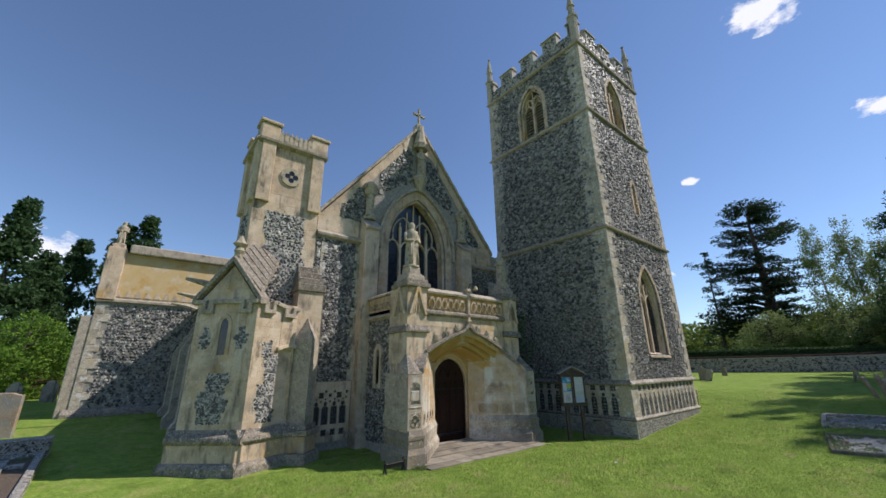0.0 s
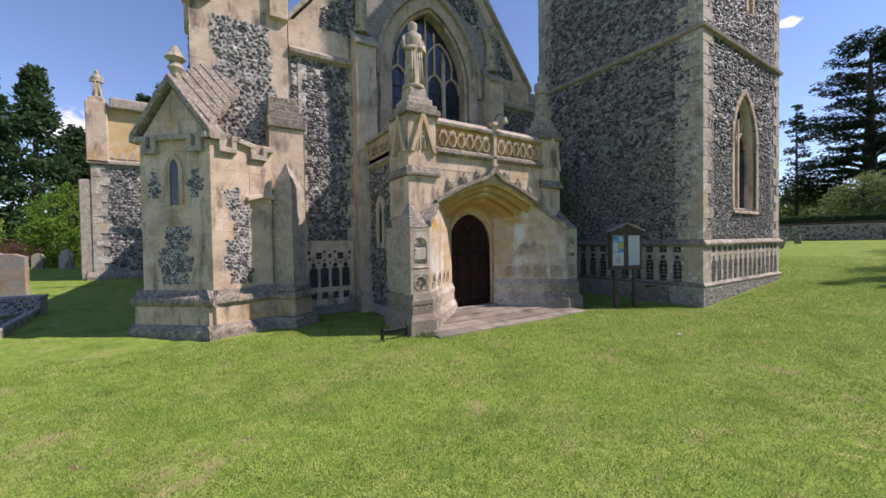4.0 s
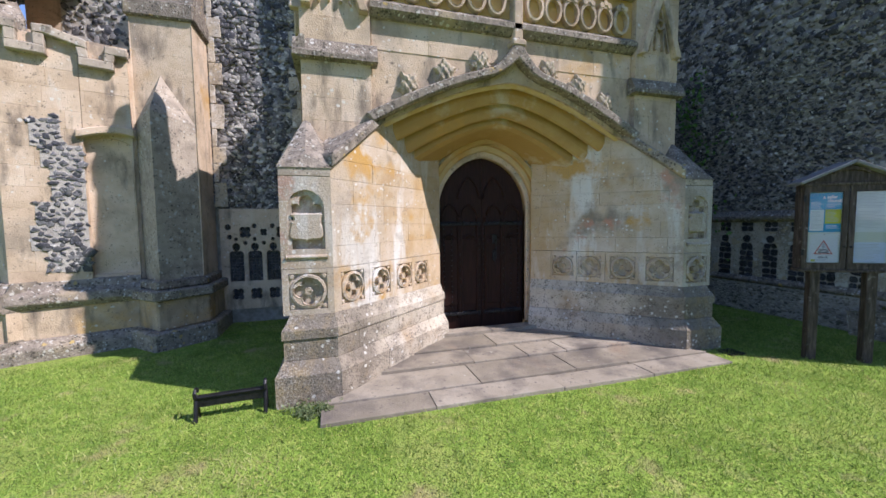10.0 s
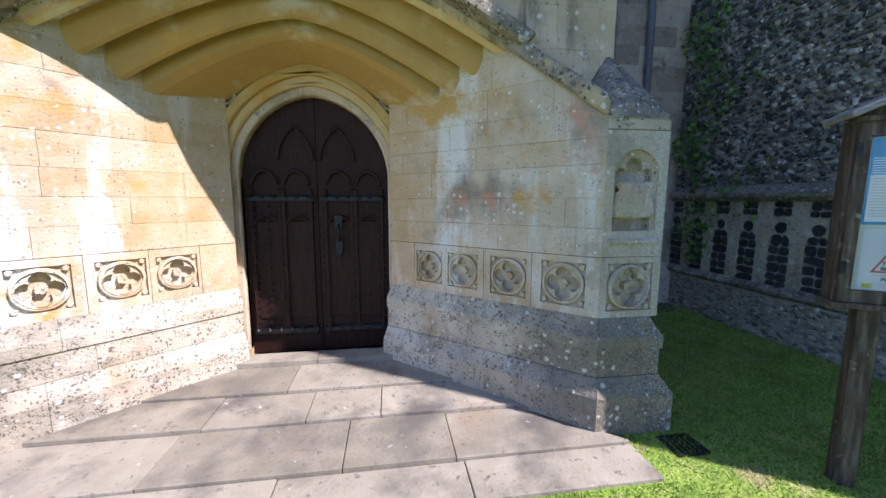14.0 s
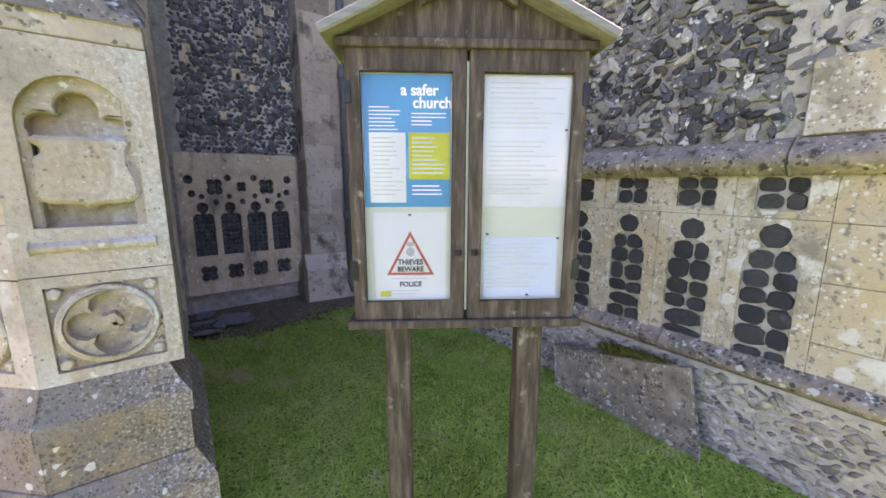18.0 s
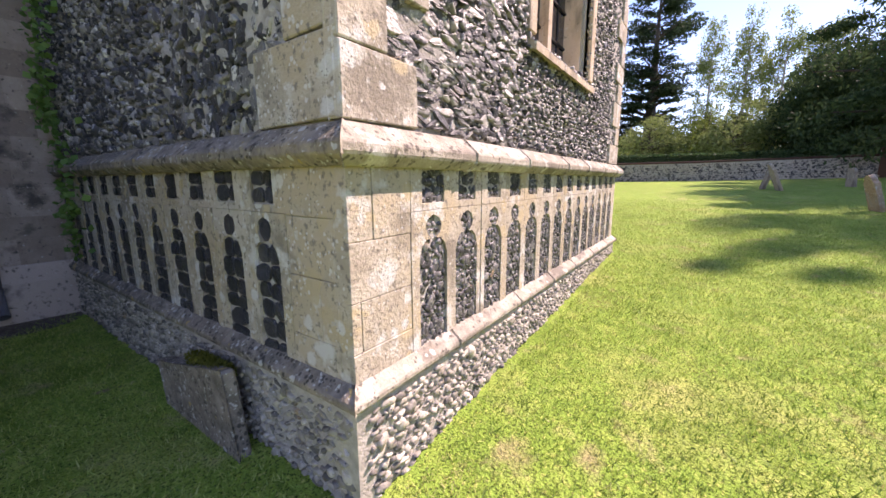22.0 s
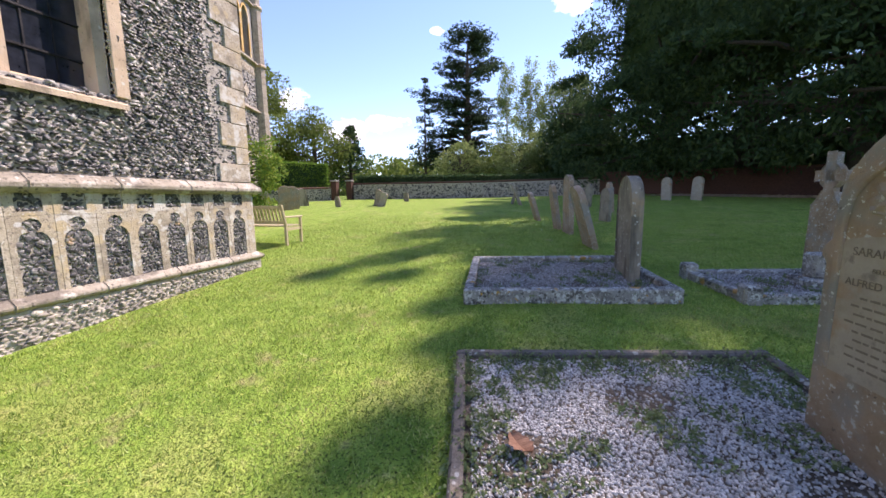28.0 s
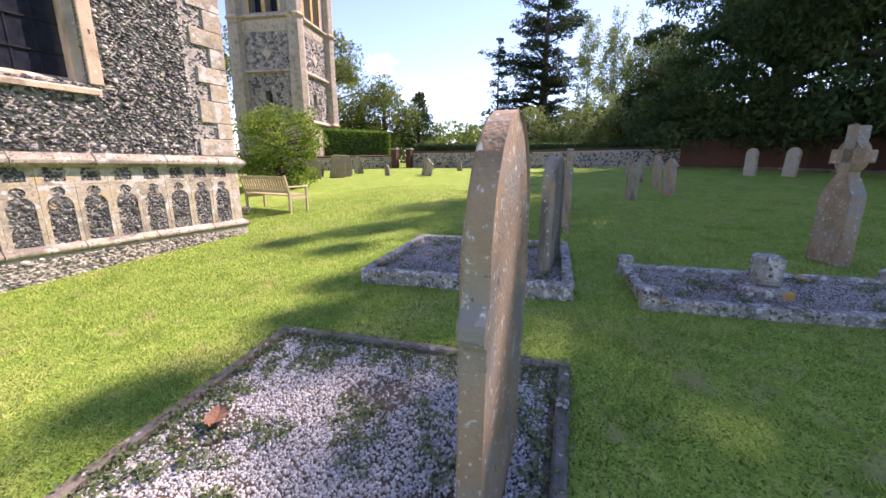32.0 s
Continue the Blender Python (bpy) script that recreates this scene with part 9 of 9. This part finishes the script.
def tree(name, x, y, h, label, crown, leaf_mt, leaf_size, per, seed, trunk_r=0.25, bark=None, group="", droop=0.0, flat=0.0, lean=0.0, limbs=True, shell=0.3, core=0.0, aspect=0.55):
    """Trunk with limbs that reach to each clump of the crown; crown: rows of clump centre and radii, about the foot."""
    ob = thing(name, pose(x, y, gz(x, y)), label, "tree", group)
    bm = bmesh.new()
    rng = random.Random(seed)
    top = h * 0.93
    tube(bm, [(0, 0, -0.3), (0.05 * h * lean, 0, h * 0.3), (0.08 * h * lean, rng.uniform(-0.1, 0.1), h * 0.6), (0.08 * h * lean, 0, top)], [trunk_r * 1.25, trunk_r, trunk_r * 0.6, trunk_r * 0.12], 9)
    part("trunk", bm, bark or M_BARK, ob, smooth=True)
    c = np.array([r[:3] for r in crown])
    rad = np.array([r[3:6] for r in crown])
    if limbs:
        bm = bmesh.new()
        for k in range(0, len(c), max(1, len(c) // 60)):
            e = Vector(c[k])
            z0 = max(0.12 * h, min(top * 0.95, e.z - 0.25 * math.hypot(e.x, e.y)))
            s = Vector((0.08 * h * lean * min(1, z0 / (0.6 * h)), 0, z0))
            r = trunk_r * (0.4 - 0.25 * z0 / h) + 0.015
            tube(bm, [s, s.lerp(e, 0.5) + Vector((0, 0, 0.06 * (e - s).length)), e], [r, r * 0.6, r * 0.2], 5)
        part("branchwork", bm, bark or M_BARK, ob, kind="stuff")
    if core:
        lo, hi = c.min(0), c.max(0)
        bm = bmesh.new()
        bmesh.ops.create_icosphere(bm, subdivisions=3, radius=1.0)
        for v in bm.verts:
            d = v.co.copy()
            q = core * (1 + 0.16 * math.sin(5 * d.x + seed) * math.sin(4 * d.y + 3 * d.z))
            v.co = Vector(((lo[0] + hi[0]) / 2 + d.x * q * (hi[0] - lo[0]) / 2, (lo[1] + hi[1]) / 2 + d.y * q * (hi[1] - lo[1]) / 2, max(0.0, (lo[2] + hi[2]) / 2 + d.z * q * 1.25 * (hi[2] - lo[2]) / 2)))
        part("inner_mass", bm, leaf_mt, ob, "dense dark inner branches", smooth=True)
    leaves("crown", clumps(c, rad, per, seed + 1, shell), leaf_size, leaf_mt, ob, "", seed + 2, droop, flat, aspect=aspect)
    return ob


def cone_crown(h, r, n, seed, base=0.12, rad=0.9, squash=0.5, power=1.0, ragged=0.25):
    rng = random.Random(seed)
    out = []
    for _ in range(n):
        q = rng.random() ** 0.8
        z = h * (base + (1 - base) * q)
        rr = r * (1 - q) ** power * rng.uniform(1 - ragged * 2, 1.12) + 0.15
        a = rng.uniform(0, 2 * math.pi)
        s = rad * (0.6 + 0.6 * (1 - q))
        out.append((rr * math.cos(a), rr * math.sin(a), z, s, s, s * squash))
    return out


def round_crown(h, r, n, seed, base=0.25, rad=1.0, squash=0.8):
    rng = random.Random(seed)
    out = []
    zc, hz = h * (1 + base) / 2, h * (1 - base) / 2
    for _ in range(n):
        d = Vector((rng.gauss(0, 1), rng.gauss(0, 1), rng.gauss(0, 1))).normalized() * rng.uniform(0.55, 1.0)
        bump = 1 + 0.18 * math.sin(3 * d.x + seed) * math.sin(4 * d.y + 2 * d.z)
        s = rad * rng.uniform(0.6, 1.2)
        out.append((d.x * r * bump, d.y * r * bump, zc + d.z * hz * bump - s * 0.4, s, s, s * squash))
    return out


# yews that shade the churchyard
def yew_crown(h, r, n, seed):
    """A tall ragged crown: broad below, drawn up into several leaders."""
    rng = random.Random(seed)
    leaders = [(rng.uniform(0, 6.283), rng.uniform(0.2, 0.55) * r, rng.uniform(0.8, 1.0) * h) for _ in range(6)] + [(0, 0, h)]
    out = []
    for k in range(n):
        q = 0.06 + 0.82 * rng.random() ** 1.1
        a = rng.uniform(0, 6.283)
        rr = r * (1 - q ** 2.4) ** 0.8 * (1 + 0.13 * math.sin(3 * a + seed) + 0.09 * math.sin(7 * a + 9 * q)) * rng.uniform(0.62, 1.06)
        s = 1.9 * rng.uniform(0.6, 1.15) * (1.1 - 0.4 * q)
        out.append((rr * math.cos(a), rr * math.sin(a), q * h, s, s, s * 0.7))
    for a, d, top in leaders:
        for k in range(7):
            z = top * (0.72 + 0.045 * k)
            s = 1.5 - 0.19 * k
            out.append((d * math.cos(a) + rng.uniform(-0.3, 0.3), d * math.sin(a) + rng.uniform(-0.3, 0.3), z, s, s, s * 1.1))
    for _ in range(26):
        q, a = rng.uniform(0.15, 0.75), rng.uniform(0, 6.283)
        rr = r * (1 - q ** 2.4) ** 0.8
        for e in (1.05, 1.17, 1.27):
            out.append((rr * e * math.cos(a), rr * e * math.sin(a), q * h - 2.2 * (e - 1.0), 0.8, 0.8, 0.4))
    return out


for k, (x, y, h, r) in enumerate(((41, -19.0, 25, 7.6), (36, -22.5, 31, 7.4), (30, -25, 30.8, 7.6), (23, -29, 25, 8), (14, -31, 18, 7), (47, -12.8, 10.5, 3.4))):
    big = h > 15
    tree("yew_tree", x, y, h, "huge dark evergreen yew casting deep shade", yew_crown(h, r, 240, 801 + k) if big else round_crown(h, r, 230, 801 + k, 0.0, 1.9, 0.7), M_YEW, 0.37, 165, 811 + k, 0.6, group="dark yews", droop=0.9, core=0.47, aspect=0.34)


rng_ = np.random.default_rng(51)
u_, w_ = rng_.uniform(0, 1, 5200), rng_.uniform(0.3, 3.4, 5200)
pts = np.stack([37.3 - 9.4 * u_ - 0.75 * w_, -18.2 - 11.6 * u_ + 0.66 * w_, np.zeros(5200)], 1)
pts[:, 2] = ground_z(pts[:, 0], pts[:, 1]) + 0.03
drift = leaves("leaf_drift", pts, 0.16, mat("pale_leaf_litter", [(0.2, 0.14, 0.1), (0.36, 0.28, 0.2), (0.5, 0.42, 0.32)], 3, bump=0, island=0.6), None, "pale dead leaves drifted along the shaded wall", 52, flat=0.7)
tagged(drift, category="leaf litter")


# cedar of layered plates: height, reach towards the church, reach away
CEDAR = ((25.9, 1.8, 2.4), (24.6, 3.8, 4.0), (23.4, 5.4, 4.6), (22.5, 5.6, 5.0), (21.2, 5.2, 6.4), (20.0, 5.4, 6.2), (18.8, 5.4, 5.0), (16.4, 9.8, 4.4), (15.2, 8.2, 6.0), (13.4, 6.2, 6.4), (12.0, 7.2, 6.4),
         (10.4, 8.0, 5.2), (8.8, 8.6, 4.6), (7.2, 9.2, 5.0), (5.6, 9.4, 5.0), (4.0, 8.4, 4.6))
CEDAR_Z = [row[0] for row in CEDAR][::-1]
rng = random.Random(5)
crown = []
for b in range(150):
    z = 4.0 + 21.6 * (b + rng.random()) / 150
    if 17.0 < z < 18.4 and rng.random() < 0.75:
        continue
    left, right = (float(np.interp(z, CEDAR_Z, [row[k] for row in CEDAR][::-1])) for k in (1, 2))
    a = rng.uniform(0, 6.283)
    side = math.sin(a)
    reach = ((left if side > 0 else right) * abs(side) + 0.5 * (left + right) * (1 - abs(side))) * rng.uniform(0.5, 1.08)
    rise = 0.25 * reach if z > 19 else rng.uniform(-0.06, 0.1) * reach
    n = max(2, int(reach / 1.0))
    for k in range(n):
        q = 0.25 + 0.75 * (k + 1) / n
        for e in (-1, 0, 1):
            w = rng.uniform(0.75, 1.35) * (1.25 - 0.45 * q)
            f = a + e * rng.uniform(0.08, 0.24)
            crown.append((reach * q * math.cos(f), reach * q * math.sin(f), z + rise * q * q - 0.06 * reach * q * abs(e) + rng.uniform(-0.2, 0.2), w, w, rng.uniform(0.2, 0.4)))
tree("cedar_tree", 68, 2.8, 26.6, "tall dark cedar with layered horizontal branches", crown, M_CEDAR, 0.42, 21, 821, 0.75, flat=0.7, shell=0.05)
# birches and light trees behind the wall
for k, (x, y, h, r) in enumerate(((60, -7.4, 18.4, 1.9), (58, -10.4, 16.6, 1.9), (64, -4.0, 19.5, 1.7), (54, -12.7, 14.6, 1.8))):
    tree("birch_tree", x, y, h, "slender birch with thin pale green leaves", round_crown(h, r, 95, 831 + k, 0.12, 0.75, 1.7), M_BIRCH, 0.24, 105 if k < 3 else 140, 841 + k, 0.16, M_BIRCHBARK, "birches", droop=0.6, shell=0.05)
for k, (x, y, h, r) in enumerate(((50, 0.5, 7, 3.2), (53, -4.5, 7.5, 3.4), (50, -9.5, 8, 3.6), (55, -13.0, 9, 3.5), (49, -6.5, 6, 3.0))):
    tree("young_tree", x, y, h, "leafy young tree behind the boundary wall", round_crown(h, r, 90, 851 + k, 0.08, 1.0, 0.8), M_WOOD if k % 2 else M_BIRCH, 0.24, 80, 861 + k, 0.15, group="young trees")
tree("sparse_conifer", 66, 9.5, 19, "thin sparse conifer beside the cedar", cone_crown(19, 2.0, 80, 871, 0.15, 0.8, 0.4, 0.8), M_CEDAR, 0.3, 40, 872, 0.2)
# trees round the far tower
for k, (x, y, h, r) in enumerate(((43, 22.5, 15, 5.0), (47.5, 18.5, 10.5, 4.4), (27.5, 26, 15, 4.5), (24, 29, 13, 4.5))):
    tree("broadleaf_tree", x, y, h, "leafy broadleaf tree with olive green crown", round_crown(h, r, 130, 881 + k, 0.15, 1.25, 0.85), M_WOOD, 0.3, 110, 891 + k, 0.35, group="broadleaf trees")
tree("dark_pine", 52.5, 16.2, 9.5, "small dark spreading pine beside the cedar", cone_crown(9.5, 3.2, 80, 901, 0.15, 1.0, 0.45), M_CONIF, 0.28, 70, 902, 0.25)
rng = random.Random(9)
wood = [(rng.uniform(0, 30), rng.uniform(-45, 45), rng.uniform(2, 11), 4.0, 4.0, 3.0) for _ in range(230)]
woods = leaves("distant_wood", clumps([(r[0] + 95, r[1] + 32, r[2]) for r in wood], [r[3:] for r in wood], 120, 911, 0.6), 1.1, M_WOOD, None, "distant belt of broadleaf woodland", 912)
tagged(woods, category="woodland")
# shrub beside the bench
tree("garden_shrub", 17.6, 3.1, 3.6, "rounded green shrub with yellow tinted leaves", round_crown(3.6, 1.75, 110, 921, -0.1, 0.42, 0.9), M_SHRUB, 0.12, 120, 922, 0.06)
# conifers and a clipped yew on the other side
for k in range(17):
    rng = random.Random(930 + k)
    x, y = -52 + 2.7 * k + rng.uniform(-1, 1), 40 + rng.uniform(-4, 7)
    h = rng.uniform(12, 19)
    tree("tall_conifer", x, y, h, "tall dark green conifer in a belt of trees", cone_crown(h, 3.3, 140, 940 + k, 0.02, 1.25, 0.6, 0.95), M_CONIF, 0.42, 62, 960 + k, 0.3, group="conifer belt", droop=0.3)
tree("round_yew", -14.6, 29.5, 6.0, "rounded bright green yew bush", round_crown(6.0, 3.0, 150, 981, -0.05, 0.75, 0.85), M_HEDGE, 0.2, 110, 982, 0.2)
tree("round_yew", -20.5, 27.5, 5.5, "rounded green yew bush", round_crown(5.5, 3.2, 150, 983, -0.05, 0.75, 0.85), M_SHRUB, 0.2, 110, 984, 0.2)
tree("broadleaf_tree", -4.5, 33, 12, "tree rising behind the nave roof", cone_crown(12, 3.0, 90, 985, 0.2, 1.1, 0.6), M_CONIF, 0.32, 60, 986, 0.3)
run_wall("garden_wall", [(-60, 36), (-10.5, 34)], 1.9, 0.4, "dark red brick garden wall beneath the trees", flint=False, mt=M_WALLBRICK)

# ruined older tower beyond
old = thing("old_church_tower", pose(30.4, 15, 0.9), "tall older flint and limestone tower with panelled buttresses", "tower", world_built=True)
OX0, OX1, OY0, OY1, OZ, OH = 28.0, 32.8, 12.4, 17.2, 0.6, 21.0
for nm, fr in (("wall", Face((OX0, OY0, 0), (1, 0, 0))), ("wall", Face((OX0, OY1, 0), (0, -1, 0))), ("wall", Face((OX1, OY0, 0), (0, 1, 0))), ("wall", Face((OX1, OY1, 0), (-1, 0, 0)))):
    L_ = 4.8
    holes = [opening(1.75, 0.5, 12.3, 15.0, 0.8, 7), opening(3.05, 0.5, 12.3, 15.0, 0.8, 7), [(1.9, 6.0), (2.5, 6.0), (2.5, 7.0), (1.9, 7.0)]]
    w = part(nm, solid([(0, OZ - 1), (L_, OZ - 1), (L_, OH), (0, OH)], holes, fr, -0.7, 0), M_MORTAR_GREY, old)
    # added dark sheet, its colour gives the openings their unlit inside
    part("void", solid([(0.5, 0), (L_ - 0.5, 0), (L_ - 0.5, OH), (0.5, OH)], [], fr, -0.8, -0.72), M_GLASSDARK, w)
    flints("flint_facing", [(0.6, 5.0), (4.2, 5.0), (4.2, 11.0), (0.6, 11.0)], [holes[2]], fr, 0.28, 991, M_FLINT, w, 0.05)
    flints("flint_facing", [(0.6, 16.5), (4.2, 16.5), (4.2, OH), (0.6, OH)], [], fr, 0.34, 992, M_FLINT, w, 0.05)
    for z in (1.8, 4.7, 8.2, 11.9, 16.2):
        part("string_course", sweep(bmesh.new(), [(0, z), (0.25, z + 0.06), (0.25, z + 0.16), (0, z + 0.36)], fr, -0.5, L_ + 0.5), M_GREYSTONE, w)
    for k in range(11):
        q = 0.75 + 0.33 * k
        part("panel_rib", fbox(bmesh.new(), fr, q - 0.06, q + 0.06, 2.2, 3.6, 0, 0.06), M_GREYSTONE, w)
        part("band_point", prism(bmesh.new(), [(q - 0.12, 11.15), (q + 0.12, 11.15), (q, 11.5)], fr, 0, 0.06), M_GREYSTONE, w)
    part("panel_band", solid([(0.5, 11.05), (4.3, 11.05), (4.3, 11.8), (0.5, 11.8)], [], fr, 0, 0.03), M_GREYSTONE, w)
    part("panel_band", solid([(0.5, 2.0), (4.3, 2.0), (4.3, 4.6), (0.5, 4.6)], [], fr, 0, 0.02), M_GREYSTONE, w)
    prism_ = bmesh.new()
    prism(prism_, [(2.4 + 0.42 * x, 9.6 + 0.5 * y) for x, y in ((0, -1), (1, 0), (0, 1), (-1, 0))], fr, 0, 0.08)
    part("lozenge", prism_, M_GREYSTONE, w)
    for c in holes[:2]:
        bm = bmesh.new()
        ring_arch(bm, c[0][0] + 0.5, 0.5, 15.0, 0.8, 0.16, fr, -0.1, 0.05, legs=12.3)
        part("belfry_surround", bm, M_OCHRE, w)
for x, y in ((OX0, OY0), (OX1, OY0), (OX0, OY1), (OX1, OY1)):
    bm = bmesh.new()
    lathe(bm, [(0.75, OZ - 1), (0.75, 1.9), (0.68, 2.1), (0.64, 8.2), (0.58, 8.4), (0.54, 16.2), (0.5, 16.4), (0.46, OH + 1)], (x, y, 0), 8)
    b = part("angle_buttress", bm, M_GREYSTONE, old, "octagonal panelled angle buttress")
    for zz, rr in ((4.8, 0.74), (11.9, 0.64), (16.3, 0.6)):
        part("buttress_band", lathe(bmesh.new(), [(rr - 0.1, -0.1), (rr + 0.04, 0), (rr + 0.04, 0.1), (rr - 0.15, 0.3)], (x, y, zz), 8), M_STONE, b)

old.matrix_basis = pose(OX0, OY0, 0, 0, 0, 16) @ pose(-OX0, -OY0, 0) @ old.matrix_basis

# graves by the far side
headstone(on_ground(-11.6, 9.2, -12), 1.15, 1.35, 0.16, M_HEAD, "broad brown headstone half in shadow", "flat")
for x, y, w, h, sh in ((-13.6, 24, 0.7, 1.15, "shoulder"), (-12.2, 25, 0.75, 1.2, "shoulder"), (-17.5, 27, 0.8, 1.1, "round"), (-15.4, 26, 0.6, 1.0, "round"), (-20, 24, 0.8, 1.1, "round"), (-22.5, 26, 0.7, 1.0, "pointed")):
    headstone(on_ground(x, y, -8), w, h, 0.14, M_HEADGREY, "pale grey headstone on sunlit grass", sh, "far headstones")
ft_ = thing("flint_tomb", pose(-10.35, 5.55, gz(-10.35, 5.55)), "low flint-sided tomb with stone capping", "tomb")
part("core", boxes((-0.6, 0.6, -0.25, 0.3, -0.3, 0.42)), M_MORTAR, ft_)
flints("tomb_flint", [(0, 0), (1.2, 0), (1.2, 0.42), (0, 0.42)], [], Face((-0.6, -0.25, 0), (1, 0, 0)), 0.07, 995, M_FLINT, ft_, 0.03)
part("capping", boxes((-0.63, 0.63, -0.28, 0.33, 0.42, 0.47)), M_KERB, ft_, bevel=0.02)
kerb_grave([(-10.95, -1.6), (-9.42, -1.5), (-9.78, 5.2), (-11.1, 5.15)], M_KERB, (M_GRAVELGREY, 2500), 996, "long pale stone grave kerb", h=0.17, wd=0.15, gravel=0.02, weeds=900)
fc_ = thing("flat_cross", pose(-10.35, 3.5, gz(-10.35, 3.5) + 0.09, 0, 0, 4), "pale stone cross laid flat within the grave kerb", "gravestone")
part("slab", boxes((-0.11, 0.11, -1.2, 1.2, -0.05, 0.12), (-0.42, 0.42, 0.25, 0.47, -0.05, 0.117)), M_KERB, fc_, bevel=0.012)

# ivy on the tower wall by the pier
rng = np.random.default_rng(12)
n = 3600
yy = TY1 - 0.35 - rng.beta(1.3, 2.2, n) * 1.9
zz = 0.35 + rng.beta(1.2, 1.4, n) * 4.6
keep = (zz > 0.5 + 0.5 * np.abs(np.sin(yy * 3))) & (zz < 4.9 - 1.4 * np.abs(yy - 1.3) + 0.4 * np.sin(yy * 9))
pts = np.stack([TX0 - 0.05 - rng.uniform(0, 0.18, n) * (0.6 + 0.4 * np.sin(yy * 14) * np.sin(zz * 9)), yy, zz], 1)[keep]
ivy = leaves("ivy", pts[np.sin(pts[:, 1] * 6.3 + 1) + np.sin(pts[:, 2] * 4.1 + pts[:, 1] * 3) > -0.35][::2], 0.075, M_IVY, None, "green ivy climbing the tower wall", 13, 0.5, aspect=0.85)
tagged(ivy, category="ivy")

# single flints where the walk passes the tower's corner
for poly, hol, fr, sd, w in NEAR_FLINT:
    flint_pieces(poly, hol, fr, 0.078, sd + 90, M_FLINTPIECE, w, 0.44 if sd == 2 else 0.68, -0.012, 0.72 if sd == 2 else 1.0)

# lawn blades near the walk
rng = np.random.default_rng(77)
n = 1200000
x, y = rng.uniform(-10.5, 21.5, n), rng.uniform(-15.0, 1.9, n)
keep = ~((np.abs(x) < 0.7 + 0.95 * -y) & (y > -1.98) & (np.abs(x) < 2.62)) & ~((x > 5.1) & (x < 11.12) & (y > -3.58))
for poly in (KB, KA, KC):
    keep &= ~in_poly(x, y, poly)
keep &= ~((np.abs(x) < 2.3) & (y > -1.98)) & ~((np.abs(x) < 2.75) & (y > -1.5)) & ~((x < -3.95) & (y > 0.45)) & ~((x > 4.0) & (x < 5.1) & (y > 1.5))
fade = np.minimum.reduce([(x + 10.5) / 3, (21.5 - x) / 12, (y + 15) / 3, np.where(x < 5.2, 1.0, (-0.6 - y) / 2.5)])
keep &= rng.uniform(0, 1, n) < fade
x, y = x[keep], y[keep]
n = len(x)
z = ground_z(x, y) + 0.012 * np.sin(x * 1.7 + 1.1 * y) * np.sin(y * 2.1 - 0.6 * x)
tuft = 0.5 + 0.5 * np.sin(x * 23 + 3 * np.sin(y * 11)) * np.sin(y * 27 + 3 * np.sin(x * 13))
hh, ww, aa = rng.uniform(0.012, 0.028, n) + 0.032 * tuft * rng.uniform(0.15, 1, n), rng.uniform(0.0025, 0.0055, n), rng.uniform(0, 6.283, n)
bx, by = np.cos(aa) * ww, np.sin(aa) * ww
lx, ly = rng.normal(0, 0.022, n), rng.normal(0, 0.022, n)
v = np.stack([np.stack([x - bx, y - by, z - 0.005], 1), np.stack([x + bx, y + by, z - 0.005], 1), np.stack([x + lx, y + ly, z + hh], 1)], 1).reshape(-1, 3)
grass = arrays("grass", v, np.arange(3 * n), 3, M_BLADE, None, "short mown grass blades on the lawn", "stuff")
tagged(grass, category="grass")
